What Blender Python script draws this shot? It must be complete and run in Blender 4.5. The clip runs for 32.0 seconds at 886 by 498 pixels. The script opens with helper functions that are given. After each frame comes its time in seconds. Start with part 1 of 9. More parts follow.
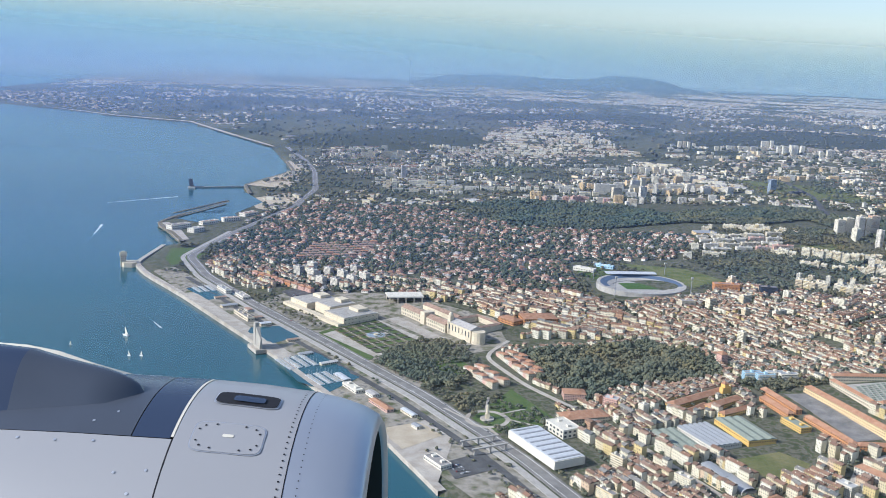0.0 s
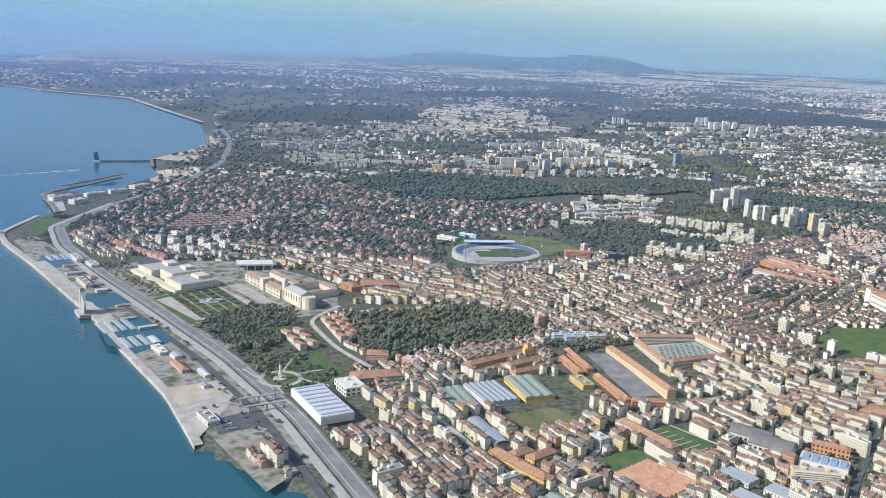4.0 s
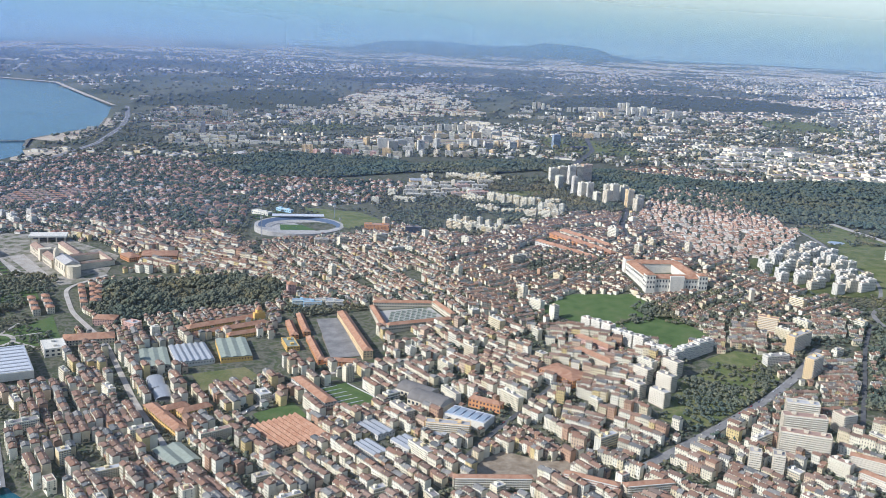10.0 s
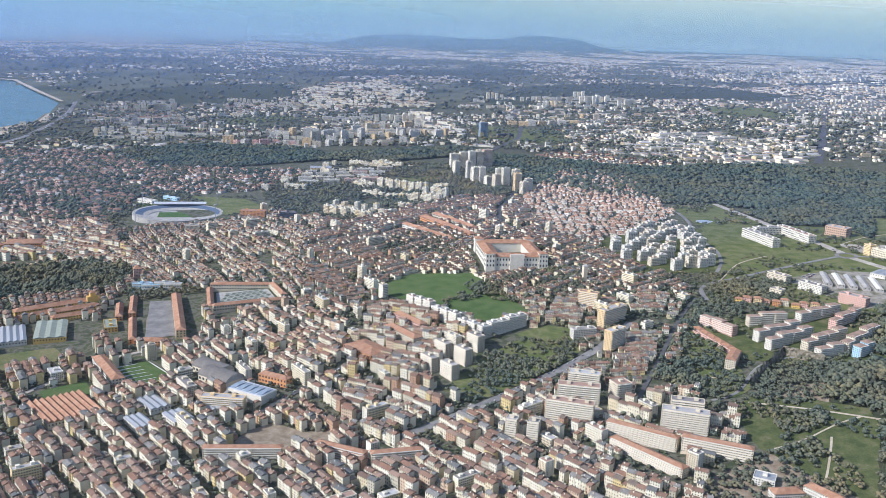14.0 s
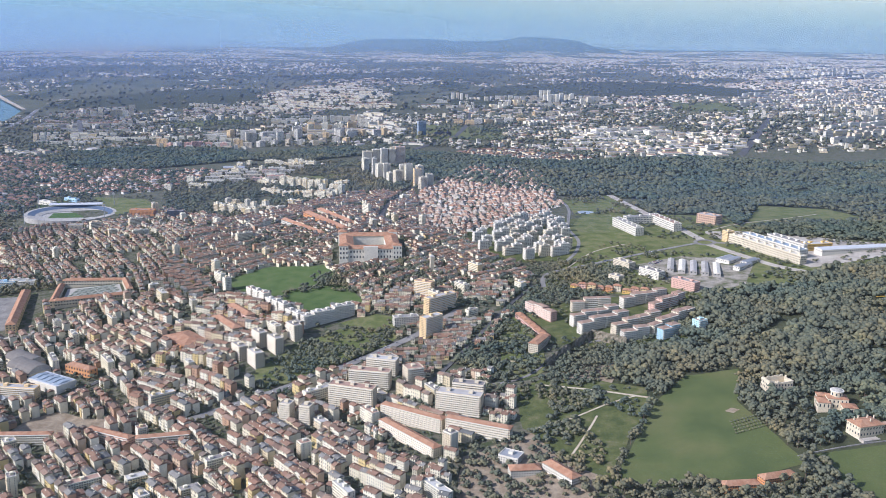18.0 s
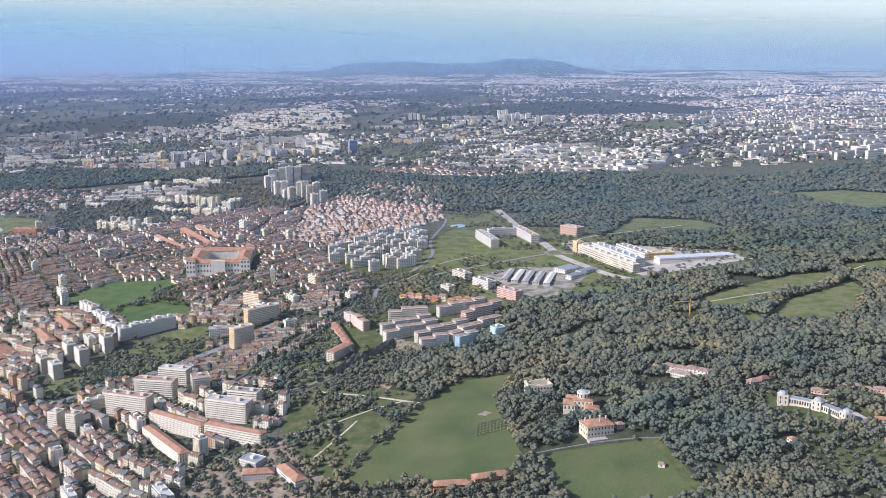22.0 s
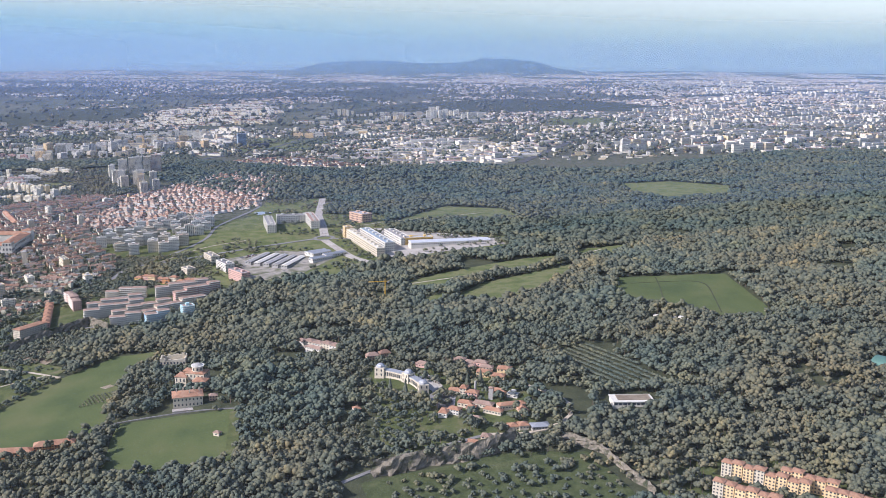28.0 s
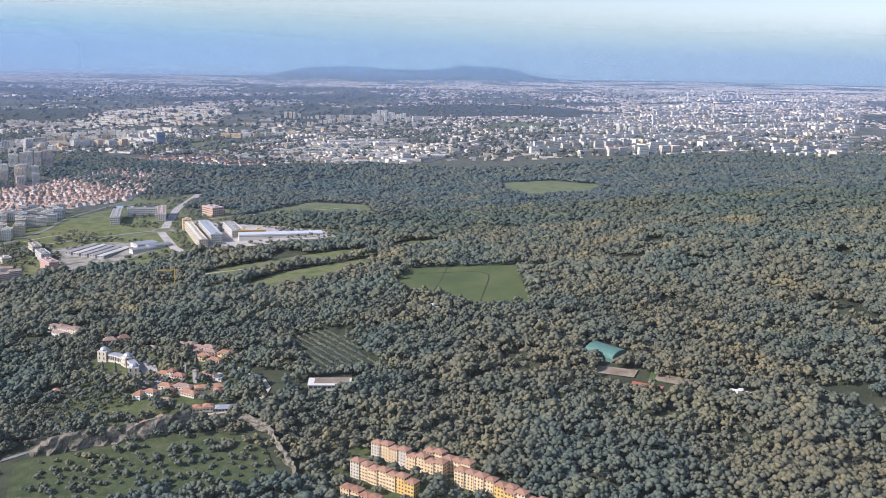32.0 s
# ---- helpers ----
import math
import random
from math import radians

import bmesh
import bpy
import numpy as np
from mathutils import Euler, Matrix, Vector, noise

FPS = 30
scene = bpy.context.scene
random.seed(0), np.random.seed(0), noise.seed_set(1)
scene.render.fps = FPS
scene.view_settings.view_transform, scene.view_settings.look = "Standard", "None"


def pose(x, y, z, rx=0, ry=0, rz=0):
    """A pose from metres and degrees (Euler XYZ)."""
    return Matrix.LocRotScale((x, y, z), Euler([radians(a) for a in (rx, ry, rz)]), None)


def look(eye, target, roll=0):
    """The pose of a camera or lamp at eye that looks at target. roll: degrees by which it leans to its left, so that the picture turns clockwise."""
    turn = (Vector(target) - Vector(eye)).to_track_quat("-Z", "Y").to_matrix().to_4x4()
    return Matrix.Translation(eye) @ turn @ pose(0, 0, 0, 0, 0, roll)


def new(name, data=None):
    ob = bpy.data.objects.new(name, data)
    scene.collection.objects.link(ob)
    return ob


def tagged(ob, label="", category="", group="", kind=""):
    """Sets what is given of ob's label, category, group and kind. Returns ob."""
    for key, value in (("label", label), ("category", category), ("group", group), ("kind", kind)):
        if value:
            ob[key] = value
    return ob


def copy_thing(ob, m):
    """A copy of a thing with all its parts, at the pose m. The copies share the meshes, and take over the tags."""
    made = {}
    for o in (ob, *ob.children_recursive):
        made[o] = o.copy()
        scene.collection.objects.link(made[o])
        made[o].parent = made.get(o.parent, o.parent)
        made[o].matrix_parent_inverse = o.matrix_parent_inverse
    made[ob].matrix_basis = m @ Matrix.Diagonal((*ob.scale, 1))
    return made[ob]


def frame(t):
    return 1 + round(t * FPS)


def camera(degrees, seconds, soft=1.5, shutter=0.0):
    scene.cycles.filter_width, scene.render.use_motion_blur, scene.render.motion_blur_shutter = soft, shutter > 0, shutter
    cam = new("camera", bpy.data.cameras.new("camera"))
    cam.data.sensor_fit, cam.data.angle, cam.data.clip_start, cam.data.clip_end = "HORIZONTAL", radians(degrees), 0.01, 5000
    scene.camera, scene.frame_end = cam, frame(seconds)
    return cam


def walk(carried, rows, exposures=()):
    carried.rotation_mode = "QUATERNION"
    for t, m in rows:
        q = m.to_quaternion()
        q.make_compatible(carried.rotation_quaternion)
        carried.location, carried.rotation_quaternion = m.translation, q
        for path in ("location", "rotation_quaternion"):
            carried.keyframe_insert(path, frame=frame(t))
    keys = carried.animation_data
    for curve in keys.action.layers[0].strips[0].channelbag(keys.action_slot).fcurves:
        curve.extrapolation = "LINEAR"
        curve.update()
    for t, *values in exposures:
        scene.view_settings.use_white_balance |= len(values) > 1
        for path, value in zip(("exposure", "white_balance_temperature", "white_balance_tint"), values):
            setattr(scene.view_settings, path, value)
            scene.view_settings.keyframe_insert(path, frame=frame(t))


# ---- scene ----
# Built at one tenth of true size: one unit stands for ten metres, so that land out to the hills fits the lens's range.
cam = camera(51.97, 32.0, 0.8)
PATH = [
    (0.0, -4.58, 3.29, 59.45, 78.44, -2.84, -1.12),
    (0.5, -0.62, 2.82, 59.32, 78.21, -2.83, -1.35),
    (1.0, 3.35, 2.33, 59.21, 78.02, -2.82, -1.56),
    (1.5, 7.32, 1.84, 59.09, 77.86, -2.81, -1.76),
    (2.0, 11.29, 1.34, 58.98, 77.71, -2.81, -1.94),
    (2.5, 15.28, 0.84, 58.87, 77.58, -2.83, -2.09),
    (3.0, 19.26, 0.33, 58.77, 77.47, -2.87, -2.23),
    (3.5, 23.26, -0.19, 58.67, 77.36, -2.93, -2.35),
    (5.5, 39.28, -2.32, 58.28, 77.12, -3.11, -2.77),
    (6.0, 43.30, -2.86, 58.19, 77.14, -3.18, -2.85),
    (6.5, 47.32, -3.41, 58.10, 77.11, -3.23, -2.92),
    (7.0, 51.35, -3.96, 58.01, 77.07, -3.24, -3.00),
    (7.5, 55.38, -4.51, 57.92, 77.02, -3.24, -3.09),
    (8.0, 59.42, -5.07, 57.83, 76.98, -3.21, -3.16),
    (8.5, 63.45, -5.63, 57.74, 76.92, -3.18, -3.22),
    (9.0, 67.50, -6.18, 57.66, 76.85, -3.17, -3.27),
    (9.5, 71.54, -6.74, 57.57, 76.78, -3.17, -3.30),
    (10.0, 75.59, -7.30, 57.48, 76.70, -3.18, -3.32),
    (10.5, 79.65, -7.87, 57.39, 76.65, -3.15, -3.36),
    (11.0, 83.70, -8.43, 57.30, 76.64, -3.07, -3.41),
    (11.5, 87.76, -8.99, 57.21, 76.63, -2.98, -3.44),
    (12.0, 91.82, -9.54, 57.12, 76.61, -2.89, -3.47),
    (12.5, 95.89, -10.10, 57.02, 76.57, -2.80, -3.49),
    (13.0, 99.96, -10.66, 56.92, 76.54, -2.65, -3.51),
    (13.5, 104.03, -11.21, 56.83, 76.49, -2.48, -3.53),
    (14.0, 108.10, -11.76, 56.73, 76.37, -2.31, -3.54),
    (14.5, 112.17, -12.30, 56.62, 76.19, -2.13, -3.54),
    (16.5, 128.49, -14.45, 56.18, 76.33, -1.40, -3.34),
    (17.0, 132.57, -14.97, 56.06, 76.38, -1.32, -3.24),
    (17.5, 136.65, -15.48, 55.94, 76.45, -1.25, -3.15),
    (18.0, 140.74, -15.99, 55.81, 76.58, -1.17, -3.09),
    (18.5, 144.82, -16.50, 55.68, 76.80, -1.07, -3.05),
    (19.0, 148.91, -16.99, 55.54, 77.08, -0.95, -3.03),
    (19.5, 153.00, -17.48, 55.40, 77.38, -0.85, -3.03),
    (20.0, 157.09, -17.96, 55.25, 77.61, -0.76, -3.05),
    (20.5, 161.18, -18.43, 55.10, 77.74, -0.68, -3.07),
    (21.0, 165.26, -18.90, 54.94, 77.81, -0.61, -3.07),
    (21.5, 169.35, -19.35, 54.78, 77.90, -0.54, -3.07),
    (22.0, 173.44, -19.79, 54.61, 77.99, -0.50, -3.09),
    (22.5, 177.53, -20.22, 54.44, 78.08, -0.48, -3.12),
    (23.0, 181.62, -20.64, 54.25, 78.17, -0.49, -3.14),
    (23.5, 185.71, -21.05, 54.06, 78.26, -0.50, -3.14),
    (24.0, 189.79, -21.45, 53.87, 78.33, -0.46, -3.14),
    (24.5, 193.88, -21.84, 53.66, 78.37, -0.35, -3.15),
    (25.0, 197.97, -22.21, 53.45, 78.37, -0.22, -3.19),
    (25.5, 202.05, -22.57, 53.23, 78.37, -0.12, -3.24),
    (27.5, 218.38, -23.88, 52.27, 78.09, -0.68, -3.37),
    (28.0, 222.45, -24.17, 52.01, 78.04, -0.83, -3.45),
    (28.5, 226.53, -24.44, 51.74, 78.00, -0.99, -3.51),
    (29.0, 230.60, -24.70, 51.46, 78.01, -1.14, -3.57),
    (29.5, 234.67, -24.94, 51.17, 78.05, -1.25, -3.64),
    (30.0, 238.74, -25.16, 50.87, 78.11, -1.36, -3.71),
    (30.5, 242.81, -25.36, 50.56, 78.18, -1.50, -3.79),
    (31.0, 246.87, -25.55, 50.24, 78.27, -1.57, -3.87),
    (31.5, 250.93, -25.72, 49.91, 78.40, -1.55, -3.96),
    (32.0, 254.99, -25.87, 49.57, 78.54, -1.48, -4.05),
]
walk(cam, [(t, pose(x, y, z, rx, ry, rz)) for t, x, y, z, rx, ry, rz in PATH], [(0.0, 0.13, 5700, 12), (12.0, 0.12, 5600, 14), (22.0, 0.22, 5660, 22), (32.0, 0.25, 5720, 23)])

# ---------------------------------------------------------------- daylight
SUN_TURN, SUN_HIGH = radians(17), radians(34)
SUN_WAY = Vector((-math.cos(SUN_TURN) * math.cos(SUN_HIGH), -math.sin(SUN_TURN) * math.cos(SUN_HIGH), math.sin(SUN_HIGH)))
world = bpy.data.worlds.new("sky")
scene.world = world
world.use_nodes = True
wn = world.node_tree.nodes
sky = wn.new("ShaderNodeTexSky")
sky.sky_type, sky.sun_disc = "NISHITA", False
sky.sun_elevation, sky.sun_rotation = SUN_HIGH, radians(253)
sky.altitude, sky.air_density, sky.dust_density, sky.ozone_density = 0.0, 1.0, 1.0, 0.9
wn["Background"].inputs["Strength"].default_value = 0.132
# thin high cloud in long streaks
wl = world.node_tree.links
wc, wm, wt, wr, wx = wn.new("ShaderNodeTexCoord"), wn.new("ShaderNodeMapping"), wn.new("ShaderNodeTexNoise"), wn.new("ShaderNodeValToRGB"), wn.new("ShaderNodeMix")
wm.inputs["Scale"].default_value = (1.6, 1.6, 16.0)
wm.inputs["Rotation"].default_value = (0.06, 0.05, 0.0)
wt.inputs["Scale"].default_value, wt.inputs["Detail"].default_value = 2.4, 6.0
wr.color_ramp.elements[0].position, wr.color_ramp.elements[1].position = 0.42, 0.78
wr.color_ramp.elements[1].color = (0.2, 0.2, 0.2, 1)
wx.data_type = "RGBA"
wx.inputs[7].default_value = (6.0, 6.3, 6.7, 1)
wl.new(wc.outputs["Generated"], wm.inputs["Vector"])
wl.new(wm.outputs[0], wt.inputs["Vector"])
wl.new(wt.outputs["Fac"], wr.inputs[0])
wl.new(wr.outputs[0], wx.inputs["Factor"])
wl.new(sky.outputs[0], wx.inputs[6])
wl.new(wx.outputs[2], wn["Background"].inputs["Color"])
sun = new("sun", bpy.data.lights.new("sun", "SUN"))
sun.data.energy, sun.data.angle, sun.data.color = 4.7, radians(0.53), (1.0, 0.935, 0.81)
sun.matrix_world = look((0, 0, 0), -SUN_WAY)


# ---------------------------------------------------------------- materials
def shader(name, rough=0.8, metal=0.0, spec=0.3):
    m = bpy.data.materials.new(name)
    m.use_nodes = True
    b = m.node_tree.nodes["Principled BSDF"]
    b.inputs["Roughness"].default_value, b.inputs["Metallic"].default_value = rough, metal
    b.inputs["Specular IOR Level"].default_value = spec
    return m, m.node_tree.nodes, m.node_tree.links, b


def ramp(n, stops, interp="LINEAR"):
    r = n.new("ShaderNodeValToRGB")
    r.color_ramp.interpolation = interp
    e = r.color_ramp.elements
    while len(e) < len(stops):
        e.new(0.5)
    for el, (p, c) in zip(e, stops):
        el.position, el.color = p, (*c, 1)
    return r


def noise_tex(n, l, scale, detail=4.0, coord="Object"):
    tc, t = n.new("ShaderNodeTexCoord"), n.new("ShaderNodeTexNoise")
    t.inputs["Scale"].default_value, t.inputs["Detail"].default_value = scale, detail
    l.new(tc.outputs[coord], t.inputs["Vector"])
    return t


def mix_colour(n, l, fac, a, b, blend="MIX"):
    m = n.new("ShaderNodeMix")
    m.data_type, m.blend_type = "RGBA", blend
    for sock, v in ((m.inputs[0], fac), (m.inputs[6], a), (m.inputs[7], b)):
        if isinstance(v, (int, float)):
            sock.default_value = v
        elif isinstance(v, tuple):
            sock.default_value = (*v, 1)
        else:
            l.new(v, sock)
    return m.outputs[2]


def bumped(n, l, b, height, strength=0.4, distance=0.1):
    u = n.new("ShaderNodeBump")
    u.inputs["Strength"].default_value, u.inputs["Distance"].default_value = strength, distance
    l.new(height, u.inputs["Height"])
    l.new(u.outputs["Normal"], b.inputs["Normal"])


def mottled(name, stops, scale, fine=0.0, rough=0.85, bump=0.0, spec=0.2, fine_mix=0.5):
    """A surface whose colour drifts between stops by noise of one scale, with a finer grain over it."""
    m, n, l, b = shader(name, rough, 0, spec)
    t = noise_tex(n, l, scale, 5)
    col = ramp(n, stops)
    l.new(t.outputs["Fac"], col.inputs[0])
    out = col.outputs[0]
    if fine:
        g = noise_tex(n, l, fine, 3)
        gr = ramp(n, [(0.25, (0.55, 0.55, 0.55)), (0.75, (1.25, 1.25, 1.25))])
        l.new(g.outputs["Fac"], gr.inputs[0])
        out = mix_colour(n, l, fine_mix, out, gr.outputs[0], "MULTIPLY")
        if bump:
            bumped(n, l, b, g.outputs["Fac"], bump)
    l.new(out, b.inputs["Base Color"])
    return m


def varied(name, stops, own=True, rough=0.8, stain=0.35, scale=1.2, spec=0.2, interp="CONSTANT"):
    """Paint or tile whose tone differs from piece to piece (own: by object, otherwise by loose piece), with stains."""
    m, n, l, b = shader(name, rough, 0, spec)
    src = n.new("ShaderNodeObjectInfo").outputs["Random"] if own else n.new("ShaderNodeNewGeometry").outputs["Random Per Island"]
    col = ramp(n, stops, interp)
    l.new(src, col.inputs[0])
    t = noise_tex(n, l, scale, 6)
    sr = ramp(n, [(0.3, (0.62, 0.6, 0.57)), (0.62, (1.05, 1.05, 1.05))])
    l.new(t.outputs["Fac"], sr.inputs[0])
    l.new(mix_colour(n, l, stain, col.outputs[0], sr.outputs[0], "MULTIPLY"), b.inputs["Base Color"])
    return m


def plain(name, c, rough=0.7, metal=0.0, spec=0.3, stain=0.25, scale=1.5):
    m, n, l, b = shader(name, rough, metal, spec)
    t = noise_tex(n, l, scale, 5)
    sr = ramp(n, [(0.3, (0.7, 0.69, 0.67)), (0.7, (1.08, 1.08, 1.08))])
    l.new(t.outputs["Fac"], sr.inputs[0])
    l.new(mix_colour(n, l, stain, c, sr.outputs[0], "MULTIPLY"), b.inputs["Base Color"])
    return m


WALL_TONES = [(0.0, (0.703, 0.646, 0.48)), (0.2, (0.779, 0.737, 0.592)), (0.46, (0.665, 0.573, 0.376)), (0.55, (0.608, 0.464, 0.32)),
              (0.62, (0.646, 0.51, 0.24)), (0.69, (0.522, 0.482, 0.368)), (0.77, (0.76, 0.701, 0.536)), (0.96, (0.475, 0.3, 0.192))]
ROOF_TONES = [(0.0, (0.23, 0.144, 0.103)), (0.2, (0.27, 0.167, 0.118)), (0.36, (0.18, 0.121, 0.0921)), (0.48, (0.31, 0.215, 0.16)),
              (0.6, (0.194, 0.153, 0.124)), (0.7, (0.261, 0.153, 0.105)), (0.82, (0.243, 0.233, 0.213)), (0.93, (0.153, 0.155, 0.15))]
FLAT_TONES = [(0.0, (0.34, 0.32, 0.30)), (0.3, (0.46, 0.44, 0.42)), (0.55, (0.27, 0.25, 0.24)), (0.75, (0.40, 0.27, 0.21)), (0.9, (0.52, 0.51, 0.49))]
BLOCK_TONES = [(0.0, (0.802, 0.749, 0.584)), (0.3, (0.74, 0.67, 0.487)), (0.5, (0.823, 0.768, 0.616)), (0.66, (0.658, 0.552, 0.373)),
               (0.78, (0.617, 0.591, 0.487)), (0.9, (0.72, 0.591, 0.34))]
M = {}
for own, tail in ((True, ""), (False, "_many")):
    M["wall" + tail] = varied("painted_render" + tail, WALL_TONES, own, 0.85)
    M["roof" + tail] = varied("clay_tiles" + tail, ROOF_TONES, own, 0.85, 0.6, 2.5)
    M["flat" + tail] = varied("flat_roofing" + tail, FLAT_TONES, own, 0.9, 0.5, 2.0)
    M["block" + tail] = varied("block_render" + tail, BLOCK_TONES, own, 0.8)
M["town_far"] = varied("weathered_town_render", [(0.0, (0.69, 0.62, 0.51)), (0.2, (0.55, 0.48, 0.37)), (0.36, (0.82, 0.78, 0.64)), (0.5, (0.60, 0.45, 0.31)), (0.62, (0.41, 0.38, 0.33)), (0.74, (0.76, 0.62, 0.42)), (0.88, (0.66, 0.60, 0.51))], False, 0.85, 0.5)
for own, tail in ((True, ""), (False, "_many")):
    M["villa" + tail] = varied("white_villa_render" + tail, [(0.0, (0.78, 0.70, 0.58)), (0.35, (0.81, 0.77, 0.69)), (0.65, (0.73, 0.60, 0.47)), (0.85, (0.68, 0.50, 0.40))], own, 0.85)
    M["villa_roof" + tail] = varied("villa_tiles" + tail, [(0.0, (0.27, 0.155, 0.11)), (0.3, (0.33, 0.20, 0.145)), (0.6, (0.23, 0.15, 0.115)), (0.78, (0.36, 0.24, 0.18)), (0.92, (0.40, 0.38, 0.36))], own, 0.85, 0.5, 2.5)
M["orange_many"] = varied("orange_tiles_many", [(0.0, (0.41, 0.247, 0.163)), (0.3, (0.313, 0.194, 0.13)), (0.5, (0.486, 0.347, 0.246)), (0.7, (0.292, 0.205, 0.149)), (0.86, (0.454, 0.399, 0.326))], False, 0.85, 0.5, 2.5)
M["window"] = plain("window_glass", (0.05, 0.06, 0.075), 0.15, 0, 0.6)
M["window_far"] = plain("window_shutters", (0.29, 0.28, 0.265), 0.4, 0, 0.5)
M["white"] = plain("white_paint", (0.71, 0.67, 0.57), 0.7, 0, 0.3, 0.35, 0.9)
M["cream"] = plain("cream_limestone", (0.68, 0.60, 0.45), 0.85, 0, 0.2, 0.5, 0.8)
M["yellow"] = plain("ochre_paint", (0.72, 0.47, 0.14), 0.8)
# real yellow paint, its colour also taking in a reflected glow on estate walls
M["pale_yellow"] = plain("pale_yellow_paint", (0.77, 0.57, 0.31), 0.8)
M["pink"] = plain("pink_paint", (0.66, 0.42, 0.34), 0.8)
M["orange"] = plain("orange_cladding", (0.62, 0.29, 0.12), 0.7)
M["blue"] = plain("pale_blue_paint", (0.42, 0.62, 0.74), 0.7)
M["teal"] = plain("pale_teal_paint", (0.50, 0.72, 0.72), 0.7)
M["tile"] = mottled("terracotta_tiles", [(0.3, (0.33, 0.165, 0.098)), (0.5, (0.41, 0.228, 0.14)), (0.7, (0.47, 0.285, 0.185))], 1.2, 9, 0.85, 0.3)
M["metal"] = plain("grey_sheet_metal", (0.42, 0.43, 0.44), 0.5, 0.3, 0.4, 0.4)
M["white_metal"] = plain("white_sheet_metal", (0.62, 0.63, 0.64), 0.45, 0.1, 0.4, 0.2)
M["green_metal"] = plain("weathered_green_roofing", (0.30, 0.33, 0.27), 0.8, 0, 0.3, 0.5)
M["old_sheet"] = plain("weathered_sheet_roof", (0.20, 0.185, 0.17), 0.85, 0, 0.2, 0.6)
M["dark"] = plain("dark_steel", (0.06, 0.07, 0.09), 0.5, 0.2)
M["concrete"] = mottled("concrete", [(0.3, (0.36, 0.34, 0.31)), (0.7, (0.48, 0.46, 0.42))], 1.0, 8, 0.9)
M["asphalt"] = mottled("asphalt", [(0.3, (0.075, 0.075, 0.078)), (0.7, (0.13, 0.13, 0.13))], 0.6, 12, 0.9)
M["paving"] = mottled("pale_paving", [(0.3, (0.36, 0.32, 0.27)), (0.7, (0.52, 0.48, 0.42))], 0.5, 6, 0.9)
M["old_tile"] = mottled("weathered_tiles", [(0.3, (0.28, 0.19, 0.14)), (0.7, (0.42, 0.30, 0.23))], 1.2, 9, 0.85, 0.3)
M["road_pale"] = mottled("worn_asphalt", [(0.3, (0.17, 0.165, 0.16)), (0.7, (0.28, 0.27, 0.255))], 0.6, 12, 0.9)
M["sand"] = mottled("sand", [(0.3, (0.42, 0.35, 0.25)), (0.7, (0.55, 0.48, 0.37))], 0.4, 5, 0.95)
M["grass"] = mottled("rough_grass", [(0.25, (0.075, 0.098, 0.032)), (0.45, (0.125, 0.148, 0.05)), (0.58, (0.175, 0.178, 0.078)), (0.72, (0.095, 0.122, 0.04))], 0.35, 3.5, 0.95, 0.4)
M["lawn"] = mottled("lawn", [(0.3, (0.062, 0.105, 0.03)), (0.5, (0.088, 0.135, 0.042)), (0.7, (0.115, 0.145, 0.055))], 0.4, 6, 0.95)
M["dry_grass"] = mottled("dry_meadow", [(0.3, (0.10, 0.125, 0.04)), (0.7, (0.21, 0.19, 0.09))], 0.3, 3, 0.95)
M["field"] = mottled("young_crop", [(0.3, (0.068, 0.094, 0.032)), (0.5, (0.094, 0.118, 0.040)), (0.7, (0.124, 0.134, 0.052))], 0.15, 5, 0.95, 0.3, 0.2, 0.5)
M["scrub"] = mottled("scrub_ground", [(0.3, (0.055, 0.075, 0.025)), (0.55, (0.10, 0.115, 0.04)), (0.8, (0.19, 0.165, 0.10))], 0.6, 4, 0.95, 0.5)
M["floor_wood"] = mottled("woodland_floor", [(0.3, (0.038, 0.046, 0.024)), (0.7, (0.078, 0.084, 0.044))], 0.5, 4, 0.95)
M["soil"] = mottled("bare_soil", [(0.3, (0.20, 0.15, 0.10)), (0.7, (0.36, 0.30, 0.22))], 0.8, 6, 0.95, 0.4)
M["thicket"] = mottled("thicket", [(0.3, (0.045, 0.06, 0.022)), (0.55, (0.075, 0.092, 0.036)), (0.8, (0.11, 0.118, 0.055))], 0.9, 4, 0.95, 0.6)
M["tan"] = plain("tan_cladding", (0.60, 0.40, 0.27), 0.7)
M["rock"] = mottled("quarry_rock", [(0.3, (0.10, 0.098, 0.07)), (0.48, (0.26, 0.225, 0.17)), (0.58, (0.13, 0.12, 0.085)), (0.7, (0.05, 0.06, 0.03))], 1.1, 6, 0.95, 0.7)
M["clay_court"] = plain("red_clay", (0.40, 0.13, 0.07), 0.95)
M["trunk"] = plain("bark", (0.12, 0.09, 0.065), 0.95)
M["boat"] = plain("boat_hull", (0.78, 0.78, 0.78), 0.4)
M["foam"] = plain("wake_foam", (0.62, 0.68, 0.72), 0.8)
M["line"] = plain("road_line", (0.7, 0.7, 0.68), 0.8)
M["solar"] = plain("roof_panels", (0.30, 0.36, 0.42), 0.3, 0, 0.6)
M["crane"] = plain("crane_yellow", (0.70, 0.42, 0.06), 0.6)


